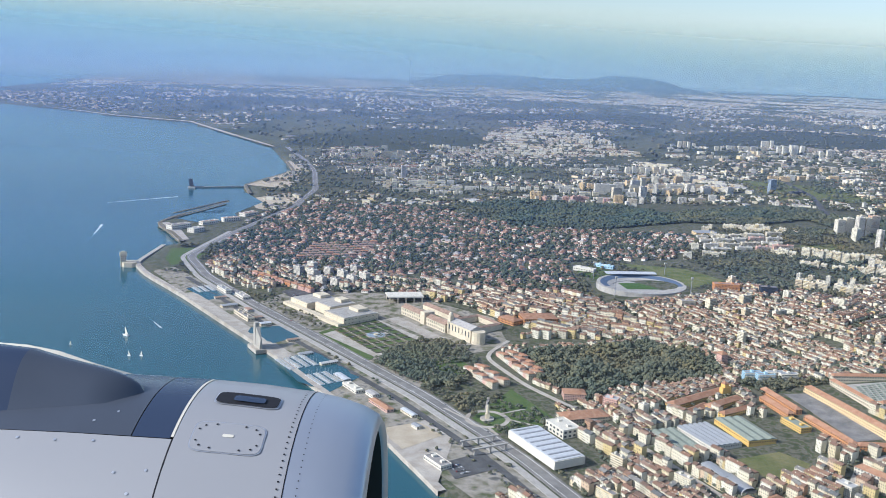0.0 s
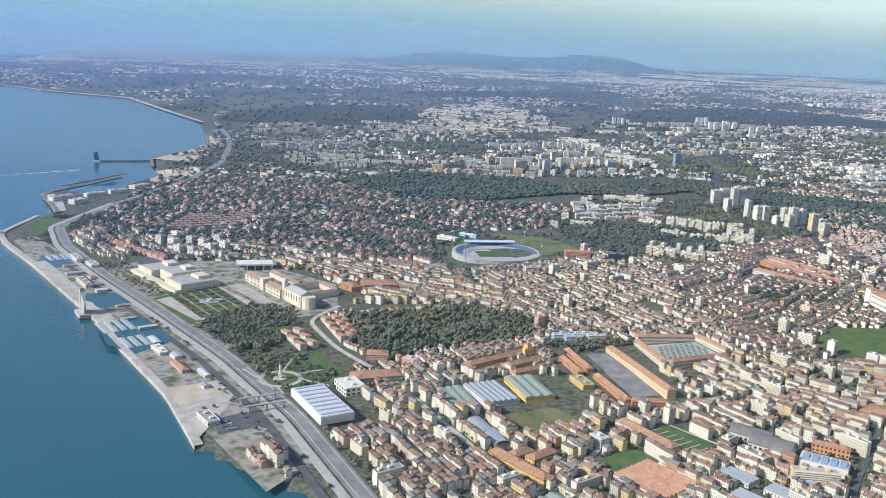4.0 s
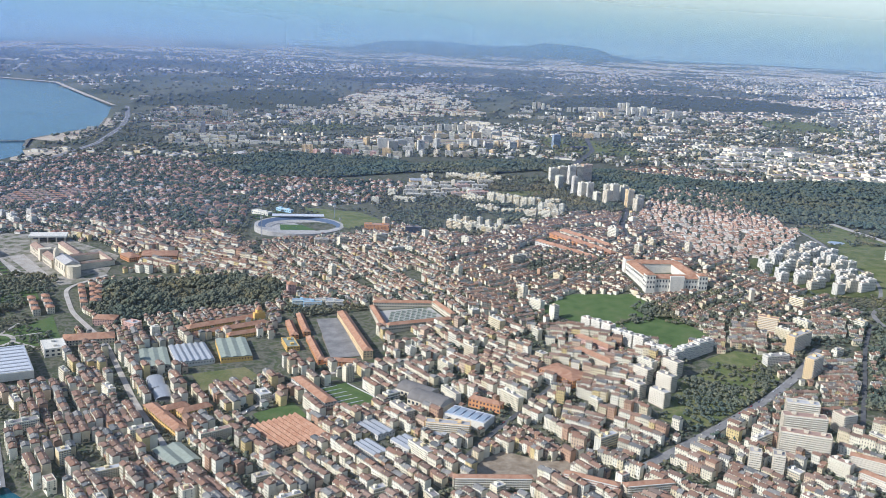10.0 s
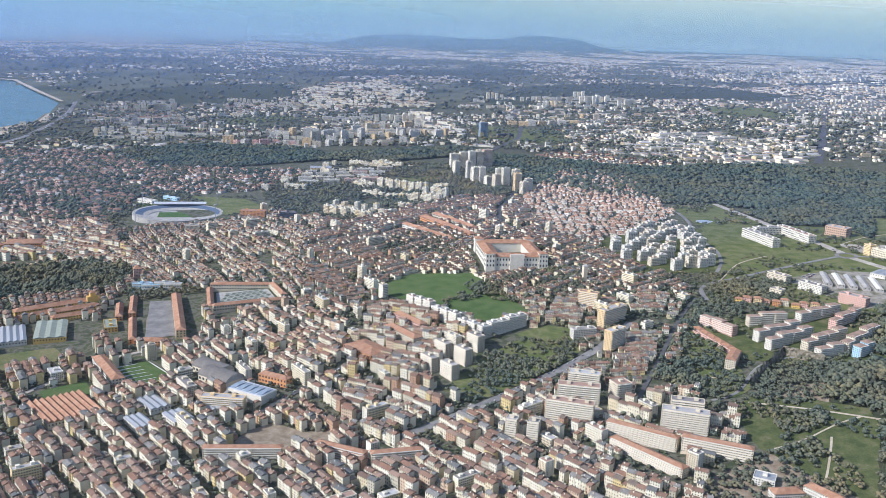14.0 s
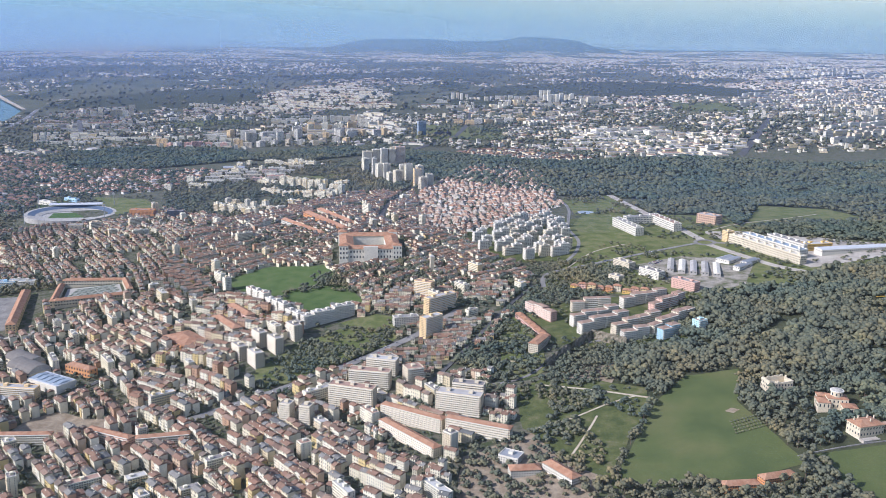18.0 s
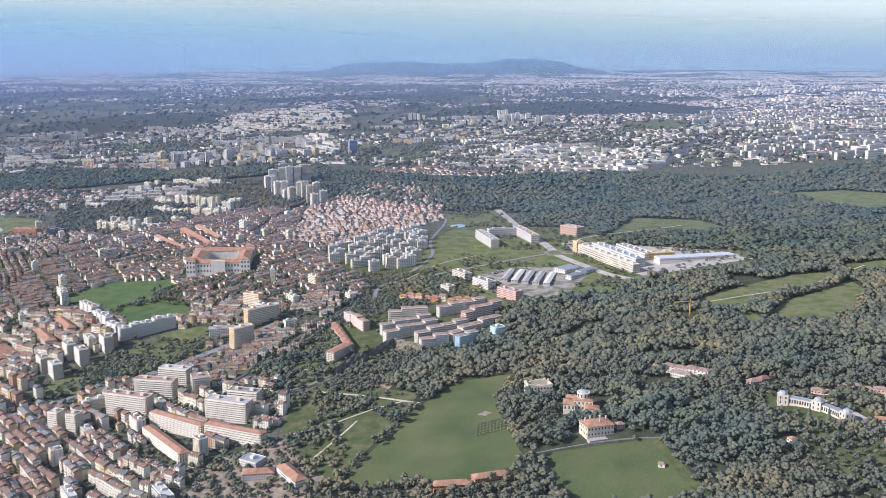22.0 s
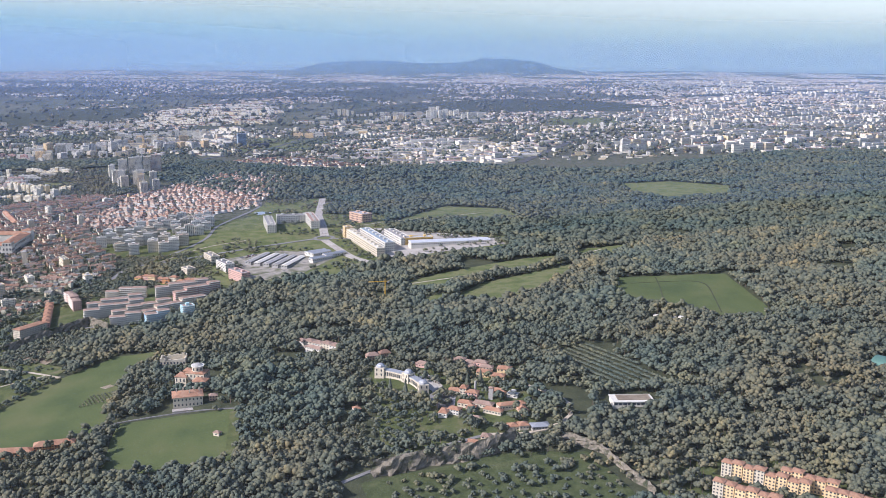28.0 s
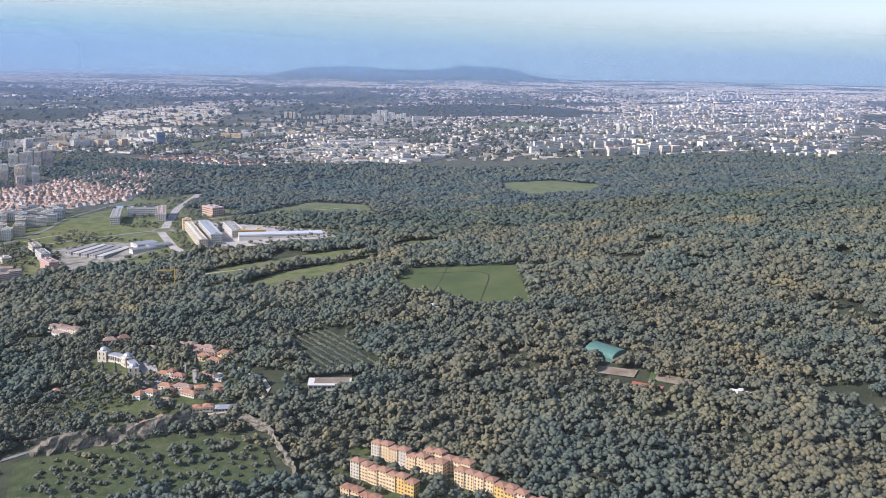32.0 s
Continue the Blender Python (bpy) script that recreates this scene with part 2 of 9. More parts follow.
def leaf(name, tones):
    m, n, l, b = shader(name, 0.9, 0, 0.12)
    src = n.new("ShaderNodeNewGeometry").outputs["Random Per Island"]
    col = ramp(n, tones)
    l.new(src, col.inputs[0])
    g = noise_tex(n, l, 11.0, 5)
    gr = ramp(n, [(0.32, (0.78, 0.80, 0.78)), (0.68, (1.18, 1.17, 1.12))])
    l.new(g.outputs["Fac"], gr.inputs[0])
    big = noise_tex(n, l, 0.05, 3)
    br = ramp(n, [(0.35, (0.82, 0.96, 1.05)), (0.65, (1.2, 1.04, 0.92))])
    l.new(big.outputs["Fac"], br.inputs[0])
    o = mix_colour(n, l, 0.75, col.outputs[0], gr.outputs[0], "MULTIPLY")
    o = mix_colour(n, l, 0.8, o, br.outputs[0], "MULTIPLY")
    # groups of olive and tawny trees among the dark ones
    stand = noise_tex(n, l, 0.16, 3)
    st = ramp(n, [(0.36, (0.74, 0.84, 0.92)), (0.50, (0.95, 0.98, 1.0)), (0.60, (1.10, 1.06, 0.97)), (0.66, (1.32, 1.22, 1.02))])
    l.new(stand.outputs["Fac"], st.inputs[0])
    l.new(mix_colour(n, l, 0.9, o, st.outputs[0], "MULTIPLY"), b.inputs["Base Color"])
    bumped(n, l, b, g.outputs["Fac"], 0.4, 0.2)
    return m


LEAF_TONES = [(0.0, (0.0988, 0.109, 0.0821)), (0.4, (0.123, 0.131, 0.0938)), (0.8, (0.15, 0.15, 0.101)), (1.0, (0.183, 0.171, 0.109))]
M["leaf_many"] = leaf("foliage_many", LEAF_TONES)
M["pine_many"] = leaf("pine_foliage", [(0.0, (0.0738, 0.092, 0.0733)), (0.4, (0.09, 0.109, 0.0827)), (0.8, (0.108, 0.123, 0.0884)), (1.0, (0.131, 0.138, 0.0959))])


# ---------------------------------------------------------------- shapes
class Shape:
    """Collects faces with a material slot each; lengths in units, angles in degrees."""

    def __init__(self):
        self.v, self.f, self.m = [], [], []

    def face(self, pts, slot):
        k = len(self.v)
        self.v += [tuple(p) for p in pts]
        self.f.append(tuple(range(k, k + len(pts))))
        self.m.append(slot)

    def solid(self, pts, faces, slot):
        k = len(self.v)
        self.v += [tuple(p) for p in pts]
        for f in faces:
            self.f.append(tuple(k + i for i in f))
            self.m.append(slot)

    def box(self, x, y, z, w, d, h, slot, a=0.0, top=True):
        c, s = math.cos(radians(a)), math.sin(radians(a))
        p = [(x + c * i * w / 2 - s * j * d / 2, y + s * i * w / 2 + c * j * d / 2) for i, j in ((-1, -1), (1, -1), (1, 1), (-1, 1))]
        self.prism(p, z, z + h, slot, top)

    def prism(self, p, z0, z1, slot, top=True):
        n = len(p)
        pts = [(*q, z0) for q in p] + [(*q, z1) for q in p]
        f = [(i, (i + 1) % n, n + (i + 1) % n, n + i) for i in range(n)]
        if top:
            f.append(tuple(range(n, 2 * n)))
        self.solid(pts, f, slot)

    def gable(self, x, y, z, w, d, h, slot, a=0.0, over=0.05, end=None):
        """A pitched roof whose ridge runs along w, with its two gable ends in slot end."""
        c, s = math.cos(radians(a)), math.sin(radians(a))
        W, D = w / 2 + over, d / 2 + over
        q = [(-W, -D, 0), (W, -D, 0), (W, D, 0), (-W, D, 0), (-W, 0, h), (W, 0, h), (-W, -D, -0.04), (W, -D, -0.04), (W, D, -0.04), (-W, D, -0.04)]
        pts = [(x + c * i - s * j, y + s * i + c * j, z + k) for i, j, k in q]
        self.solid(pts, [(0, 1, 5, 4), (2, 3, 4, 5), (1, 2, 5), (3, 0, 4), (6, 7, 1, 0), (8, 9, 3, 2), (7, 8, 2, 1), (9, 6, 0, 3)], slot)

    def hip(self, x, y, z, w, d, h, slot, a=0.0, over=0.05):
        c, s = math.cos(radians(a)), math.sin(radians(a))
        W, D = w / 2 + over, d / 2 + over
        r = max(W - D, 0.02)
        q = [(-W, -D, 0), (W, -D, 0), (W, D, 0), (-W, D, 0), (-r, 0, h), (r, 0, h), (-W, -D, -0.04), (W, -D, -0.04), (W, D, -0.04), (-W, D, -0.04)]
        pts = [(x + c * i - s * j, y + s * i + c * j, z + k) for i, j, k in q]
        self.solid(pts, [(0, 1, 5, 4), (2, 3, 4, 5), (1, 2, 5), (3, 0, 4), (6, 7, 1, 0), (8, 9, 3, 2), (7, 8, 2, 1), (9, 6, 0, 3)], slot)

    def tube(self, x, y, z, r, h, slot, n=16, r2=None, cap=True):
        r2 = r if r2 is None else r2
        pts = [(x + r * math.cos(6.2832 * i / n), y + r * math.sin(6.2832 * i / n), z) for i in range(n)]
        pts += [(x + r2 * math.cos(6.2832 * i / n), y + r2 * math.sin(6.2832 * i / n), z + h) for i in range(n)]
        f = [(i, (i + 1) % n, n + (i + 1) % n, n + i) for i in range(n)]
        if cap:
            f.append(tuple(range(n, 2 * n)))
        self.solid(pts, f, slot)

    def dome(self, x, y, z, r, slot, n=16, rings=5, tall=1.0):
        for k in range(rings):
            a0, a1 = 1.5708 * k / rings, 1.5708 * (k + 1) / rings
            self.tube(x, y, z + tall * r * math.sin(a0), r * math.cos(a0), tall * r * (math.sin(a1) - math.sin(a0)), slot, n, max(r * math.cos(a1), 0.001), False)

    def panes(self, x, y, z, w, d, h, slot, a=0.0, pitch=0.32, floor=0.3, size=(0.13, 0.16), sides="fblr", proud=0.012):
        """Rows of windows on the sides of a box: front (-y), back, left, right."""
        c, s = math.cos(radians(a)), math.sin(radians(a))
        rows = max(1, int(h / floor))
        for side in sides:
            length = w if side in "fb" else d
            cols = max(1, int(length / pitch))
            for i in range(cols):
                u = (i + 0.5 - cols / 2) * length / cols
                for k in range(rows):
                    zz = z + (k + 0.55) * h / rows
                    pts = []
                    for du, dz in ((-1, -1), (1, -1), (1, 1), (-1, 1)):
                        e = u + du * size[0] / 2
                        i2, j2 = {"f": (e, -d / 2 - proud), "b": (-e, d / 2 + proud), "l": (-w / 2 - proud, -e), "r": (w / 2 + proud, e)}[side]
                        pts.append((x + c * i2 - s * j2, y + s * i2 + c * j2, zz + dz * size[1] / 2))
                    self.face(pts, slot)

    def mesh(self, name, mats, only=None):
        keep = [i for i, m in enumerate(self.m) if only is None or m == only]
        me = bpy.data.meshes.new(name)
        if only is None:
            me.from_pydata(self.v, [], self.f)
            slots = sorted(set(self.m))
            for k in slots:
                me.materials.append(mats[k])
            me.polygons.foreach_set("material_index", [slots.index(m) for m in self.m])
        else:
            used = sorted({j for i in keep for j in self.f[i]})
            at = {j: k for k, j in enumerate(used)}
            me.from_pydata([self.v[j] for j in used], [], [tuple(at[j] for j in self.f[i]) for i in keep])
            me.materials.append(mats[only])
        return me

    def arrays(self):
        tri, mat = [], []
        for f, m in zip(self.f, self.m):
            for k in range(1, len(f) - 1):
                tri.append((f[0], f[k], f[k + 1]))
                mat.append(m)
        return np.array(self.v, float), np.array(tri, int), np.array(mat, int)


def base_at(name, x, y, z, a=0.0):
    """An empty at the foot of a thing."""
    e = new(name)
    e.empty_display_size = 0.2
    e.matrix_basis = pose(x, y, z, 0, 0, a)
    return e


def part(name, sh, material, parent, label=""):
    """Links one mesh as a part of a thing."""
    ob = new(name, sh if isinstance(sh, bpy.types.Mesh) else sh.mesh(name, {0: material, 1: material, 2: material}))
    ob.parent = parent
    if not ob.data.materials:
        ob.data.materials.append(material)
    return tagged(ob, label)


def joined(name, protos, places, mats, smooth=False):
    """One mesh out of many placed copies. places: rows of kind, x, y, z, angle, sx, sy, sz."""
    V, F, S, k = [], [], [], 0
    places = np.asarray(places, float)
    for i, (pv, pf, pm) in enumerate(protos):
        P = places[places[:, 0] == i]
        if not len(P):
            continue
        a = np.radians(P[:, 4])[:, None]
        x, y = pv[None, :, 0] * P[:, 5:6], pv[None, :, 1] * P[:, 6:7]
        out = np.stack([np.cos(a) * x - np.sin(a) * y + P[:, 1:2], np.sin(a) * x + np.cos(a) * y + P[:, 2:3], pv[None, :, 2] * P[:, 7:8] + P[:, 3:4]], -1)
        V.append(out.reshape(-1, 3))
        F.append((pf[None] + (np.arange(len(P)) * len(pv))[:, None, None]).reshape(-1, 3) + k)
        S.append(np.tile(pm, len(P)))
        k += len(P) * len(pv)
    V, F, S = np.concatenate(V), np.concatenate(F), np.concatenate(S)
    me = bpy.data.meshes.new(name)
    me.vertices.add(len(V))
    me.vertices.foreach_set("co", V.ravel())
    me.loops.add(F.size)
    me.loops.foreach_set("vertex_index", F.ravel())
    me.polygons.add(len(F))
    me.polygons.foreach_set("loop_start", np.arange(0, F.size, 3))
    slots = sorted(set(S.tolist()))
    for s in slots:
        me.materials.append(mats[s])
    me.polygons.foreach_set("material_index", np.searchsorted(slots, S))
    me.polygons.foreach_set("use_smooth", np.full(len(F), smooth))
    me.update(calc_edges=True)
    return new(name, me)


# ---------------------------------------------------------------- lie of the land
HILLS = [(135, 175, 5.4, 45), (60, 235, 1.6, 45), (140, 290, 7.3, 60), (215, 185, 6.0, 45), (265, 95, 7.0, 50), (391, 135, 15.9, 80),
         (320, 210, 6.1, 60), (160, 440, 4.2, 90), (20, 320, 3.4, 55), (0, 460, 2.2, 80), (380, 420, 12.3, 110), (160, 100, -1.0, 40),
         (70, 120, 0.4, 40), (200, 85, 5.0, 40), (330, 40, 6.7, 60), (460, 280, 9.1, 90), (260, 330, 2.9, 80)]
# the ridge far off: places along it and heights of its crest
RIDGE = [(-130, 0), (-75, 2), (-18, 12), (39, 27), (97, 37), (155, 39.6), (213, 39.5), (271, 34.5), (310, 33.6), (388, 35.5), (432, 39), (472, 48.3), (500, 47.2), (556, 45.6), (617, 41.2), (656, 28), (715, 20), (790, 14)]
COAST = [(60, 75), (0, 121), (-9, 140), (-28, 170), (-31, 176), (-62, 221), (-77, 241), (-83, 252), (-82, 276), (-78, 282), (-86, 298), (-94, 312), (-92, 324), (-80, 360),
         (-76, 384), (-83, 408), (-69, 465), (-80, 513), (-102, 598), (-149, 682), (-202, 777), (-274, 807), (-352, 868), (-415, 905), (-520, 1010), (-560, 1250),
         (-600, 1500), (-690, 1900), (-690, 2500), (-250, 2780), (30, 2910), (900, 2930), (2200, 2880), (3600, 2900), (3600, -900), (700, -900), (250, -300), (150, 0)]


def land(x, y):
    """Height of the open ground."""
    x, y = np.asarray(x, float), np.asarray(y, float)
    shore = np.interp(y, [465, 513, 598, 682, 777, 807, 868, 905, 1010, 1250, 1500, 1900], [-69, -80, -102, -149, -202, -274, -352, -415, -520, -560, -600, -690])
    inland = np.clip((x - shore) / 190, 0.02, 1)
    far = inland ** 1.3 / (1 + np.exp(-(y - 620) / 90))
    h = 0.5 + far * (9 - 6 * np.clip((y - 1300) / 900, 0, 1) + 2 * np.sin(x / 170 + 1) * np.cos(y / 210) + 9 * np.clip(x / 900, 0, 1.6))
    for cx, cy, a, s in HILLS:
        h = h + a * np.exp(-((x - cx) ** 2 + (y - cy) ** 2) / (2 * s * s))
    crest = np.interp(x, [p[0] for p in RIDGE], [p[1] for p in RIDGE], 0, 0) * (1 + 0.012 * np.sin(x / 6.1) + 0.01 * np.sin(x / 2.7 + 1))
    side = np.exp(-(((y - 2380) / 95) ** 2) / 2) * (1 + 0.1 * np.sin(x / 23 + y / 40) * np.clip(np.abs(y - 2380) / 120, 0, 1))
    h = h + np.clip(crest - h, 0, None) * np.minimum(side, 1.0)
    return h


def within(poly, x, y):
    x, y = np.asarray(x, float), np.asarray(y, float)
    ins = np.zeros(x.shape, bool)
    p = np.array(poly, float)
    for (x0, y0), (x1, y1) in zip(p, np.roll(p, -1, 0)):
        if y0 != y1:
            ins ^= ((y0 > y) != (y1 > y)) & (x < (x1 - x0) * (y - y0) / (y1 - y0) + x0)
    return ins


def edge_gap(poly, x, y):
    p = np.array(poly, float)
    d = np.full(np.shape(x), 1e9)
    for a, b in zip(p, np.roll(p, -1, 0)):
        ab = b - a
        t = np.clip(((x - a[0]) * ab[0] + (y - a[1]) * ab[1]) / (ab @ ab), 0, 1)
        d = np.minimum(d, np.hypot(x - a[0] - t * ab[0], y - a[1] - t * ab[1]))
    return d


def spaced(a, b, n, fine0, fine1, frac):
    m = int(n * frac)
    k = n - m
    left = int(k * (fine0 - a) / ((fine0 - a) + (b - fine1)))
    g = np.linspace(0, 1, left + 1)[:-1]
    h = np.linspace(0, 1, k - left + 1)[1:]
    return np.concatenate([fine0 - (fine0 - a) * (1 - g) ** 1.7, np.linspace(fine0, fine1, m), fine1 + (b - fine1) * h ** 1.7])


gx, gy = spaced(-800, 3600, 260, -120, 330, 0.62), spaced(-900, 2960, 300, 30, 560, 0.62)
gx, gy = np.unique(np.concatenate([gx, np.arange(340, 860, 9.0)])), np.unique(np.concatenate([gy, np.arange(2140, 2500, 15.0)]))
GX, GY = np.meshgrid(gx, gy)
gap = edge_gap(COAST, GX, GY) * np.where(within(COAST, GX, GY), 1, -1)
up = np.clip(gap / np.where((GY < 100) | (GX > 70), 7.0, np.where(GY > 330, 3.0, 1.2)), -1, 1)
GZ = np.where(up > 0, land(GX, GY) * up, 1.5 * up)
nx, ny = len(gx), len(gy)
ids = np.arange(nx * ny).reshape(ny, nx)
quad = np.stack([ids[:-1, :-1], ids[:-1, 1:], ids[1:, 1:], ids[1:, :-1]], -1).reshape(-1, 4)
me = bpy.data.meshes.new("ground")
me.from_pydata(np.stack([GX.ravel(), GY.ravel(), GZ.ravel()], -1).tolist(), [], quad.tolist())
me.polygons.foreach_set("use_smooth", np.ones(len(quad), bool))
ground = tagged(new("ground", me), "rolling land of streets, scrub and bare soil", "ground", kind="structure")
m, n, l, b = shader("town_and_country_ground", 0.95, 0, 0.1)
t1, t2 = noise_tex(n, l, 0.018, 8), noise_tex(n, l, 0.55, 8)
c1 = ramp(n, [(0.38, (0.055, 0.066, 0.038)), (0.48, (0.11, 0.115, 0.07)), (0.58, (0.135, 0.135, 0.09)), (0.72, (0.07, 0.082, 0.04))])
c2 = ramp(n, [(0.32, (0.055, 0.07, 0.035)), (0.44, (0.085, 0.09, 0.06)), (0.52, (0.15, 0.14, 0.11)), (0.6, (0.06, 0.08, 0.035)), (0.75, (0.18, 0.16, 0.12))])
l.new(t1.outputs["Fac"], c1.inputs[0])
l.new(t2.outputs["Fac"], c2.inputs[0])
sep, tc = n.new("ShaderNodeSeparateXYZ"), n.new("ShaderNodeTexCoord")
l.new(tc.outputs["Object"], sep.inputs[0])
rng = n.new("ShaderNodeMapRange")
rng.inputs["From Min"].default_value, rng.inputs["From Max"].default_value = 420, 640
l.new(sep.outputs["Y"], rng.inputs["Value"])
l.new(mix_colour(n, l, rng.outputs[0], c2.outputs[0], c1.outputs[0]), b.inputs["Base Color"])
ground.data.materials.append(m)

# the sea
m, n, l, b = shader("sea_water", 0.18, 0, 0.5)
t1, t2 = noise_tex(n, l, 0.012, 4), noise_tex(n, l, 2.2, 6)
c1 = ramp(n, [(0.3, (0.008, 0.072, 0.098)), (0.7, (0.014, 0.092, 0.118))])
l.new(t1.outputs["Fac"], c1.inputs[0])
l.new(c1.outputs[0], b.inputs["Base Color"])
bumped(n, l, b, t2.outputs["Fac"], 0.35, 0.06)
S = Shape()
for i in range(12):
    for j in range(12):
        x0, x1, y0, y1 = [-4800 + 9600 * k / 12 for k in (i, i + 1)] + [-4800 + 9600 * k / 12 for k in (j, j + 1)]
        S.face([(x0, y0, 0), (x1, y0, 0), (x1, y1, 0), (x0, y1, 0)], 0)
water = tagged(new("water", S.mesh("water", {0: m})), "blue river mouth and open sea with fine ripples", "sea", kind="structure")

# upright see-through sheets whose colour imitates distance haze, one behind the other
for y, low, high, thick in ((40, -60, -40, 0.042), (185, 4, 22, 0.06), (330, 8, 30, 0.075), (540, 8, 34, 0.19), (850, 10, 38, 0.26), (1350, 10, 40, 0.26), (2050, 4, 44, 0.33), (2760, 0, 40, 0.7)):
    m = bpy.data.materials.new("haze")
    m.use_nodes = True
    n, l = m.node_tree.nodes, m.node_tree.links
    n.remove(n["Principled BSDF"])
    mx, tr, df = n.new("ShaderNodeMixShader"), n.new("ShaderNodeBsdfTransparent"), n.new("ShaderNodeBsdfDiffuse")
    # haze tint put into each sheet by distance; the farthest colours the low sky
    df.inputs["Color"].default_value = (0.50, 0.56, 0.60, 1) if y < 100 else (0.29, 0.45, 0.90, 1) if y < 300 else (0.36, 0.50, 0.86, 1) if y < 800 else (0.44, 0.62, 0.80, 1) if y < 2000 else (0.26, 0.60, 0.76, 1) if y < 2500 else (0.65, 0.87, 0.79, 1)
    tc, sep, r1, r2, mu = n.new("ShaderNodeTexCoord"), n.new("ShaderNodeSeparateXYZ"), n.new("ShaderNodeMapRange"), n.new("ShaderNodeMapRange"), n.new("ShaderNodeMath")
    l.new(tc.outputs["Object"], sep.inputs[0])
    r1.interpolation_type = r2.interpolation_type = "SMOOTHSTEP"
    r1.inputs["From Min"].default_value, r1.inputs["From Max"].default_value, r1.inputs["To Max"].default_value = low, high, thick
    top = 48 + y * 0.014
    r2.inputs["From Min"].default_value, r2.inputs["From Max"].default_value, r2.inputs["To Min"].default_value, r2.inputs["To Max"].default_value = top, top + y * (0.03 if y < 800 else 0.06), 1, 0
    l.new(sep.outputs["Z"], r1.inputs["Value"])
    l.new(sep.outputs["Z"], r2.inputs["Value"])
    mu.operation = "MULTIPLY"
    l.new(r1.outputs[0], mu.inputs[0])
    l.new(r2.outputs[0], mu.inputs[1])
    # denser towards -x, the sun's side, to imitate brighter haze there
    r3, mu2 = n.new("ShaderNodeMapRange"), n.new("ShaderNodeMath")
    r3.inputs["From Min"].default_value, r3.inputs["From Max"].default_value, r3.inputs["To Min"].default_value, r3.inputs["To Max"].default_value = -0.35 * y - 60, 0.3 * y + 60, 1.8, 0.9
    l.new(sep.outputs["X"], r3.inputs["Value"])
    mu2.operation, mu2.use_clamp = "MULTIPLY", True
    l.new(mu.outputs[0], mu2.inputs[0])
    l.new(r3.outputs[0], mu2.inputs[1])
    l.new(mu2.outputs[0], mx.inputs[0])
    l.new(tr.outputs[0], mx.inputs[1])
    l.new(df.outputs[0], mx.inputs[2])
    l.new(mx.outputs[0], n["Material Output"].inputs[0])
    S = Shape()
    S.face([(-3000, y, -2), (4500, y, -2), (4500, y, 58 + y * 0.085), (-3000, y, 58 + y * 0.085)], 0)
    tagged(new("haze_layer", S.mesh("haze_layer", {0: m})), "upright see-through sheet coloured to imitate bluish haze", "haze", kind="structure")

# ---------------------------------------------------------------- plan: districts, woods and fields
VILLAS = [(-62, 250), (-44, 234), (-30, 226), (-10, 227), (14, 208), (36, 208), (38, 256), (70, 258), (86, 290), (55, 298), (28, 306), (3, 343), (-40, 362), (-62, 335), (-66, 292)]
SLABS = [(72, 258), (78, 234), (100, 216), (126, 238), (131, 300), (108, 306), (88, 296)]
TOWN = [(26, 128), (14, 184), (46, 190), (57, 182), (40, 214), (66, 222), (78, 233), (100, 215), (128, 240), (147, 246), (149, 195), (157, 190), (160, 172), (167, 163),
        (169, 150), (163, 140), (160, 128), (152, 120), (158, 112), (158, 99), (157, 93.5), (149.5, 89.5), (147.5, 80), (150, 60), (110, 45), (60, 70), (30, 98), (5, 117)]
REDHILL = [(149, 196), (149, 244), (170, 292), (190, 282), (187, 223), (171, 199), (158, 190)]
WEST = [(-62, 338), (-40, 364), (3, 346), (39, 373), (76, 356), (141, 363), (200, 312), (250, 328), (262, 540), (-82, 540), (-66, 470), (-76, 410), (-70, 385)]
NORTH = [(245, 345), (306, 318), (373, 326), (470, 350), (620, 420), (760, 560), (262, 545)]
GARDENS = [[(-14, 173), (-3, 190), (9, 178), (3, 158)], [(6, 148), (12, 160), (20, 147), (10, 142)], [(-75, 255), (-62, 258), (-66, 280), (-76, 276)], [(-22, 192), (-12, 203), (-4, 194), (-13, 180)], [(118, 112), (128, 126), (141, 137), (146, 136), (137, 124), (120, 108)],
           [(124, 160), (150, 170), (154, 158), (140, 148), (130, 152)], [(108, 190), (118, 205), (130, 190), (124, 178)], [(150, 118), (156, 128), (163, 140), (166, 128), (163, 112), (156, 106)], [(166, 140), (160, 150), (170, 162), (186, 164), (190, 158), (180, 142)],
           [(218, 62), (218, 90), (240, 88), (242, 62)], [(222, 53), (222, 61), (246, 61), (247, 53)], [(34, 120), (46, 128), (58, 120), (50, 108), (40, 108)], [(56, 168), (68, 172), (74, 164), (60, 160)], [(128, 246), (120, 262), (132, 275), (146, 252)]]
FAR = [(-80, 540), (262, 540), (760, 555), (1900, 1500), (2300, 2700), (760, 2600), (700, 2180), (-40, 2230), (-200, 2500), (-640, 2450), (-660, 1900), (-570, 1500), (-530, 1250), (-490, 1010), (-400, 915), (-340, 880), (-262, 818), (-190, 790), (-140, 700), (-95, 610)]
BELT = [(0, 346), (39, 371), (76, 354), (88, 336), (141, 358), (133, 318), (111, 306), (88, 313), (53, 299), (29, 306)]
BOTANIC = [(19, 166), (18, 182), (46, 188), (57, 180), (55, 168), (35, 163), (27, 156)]
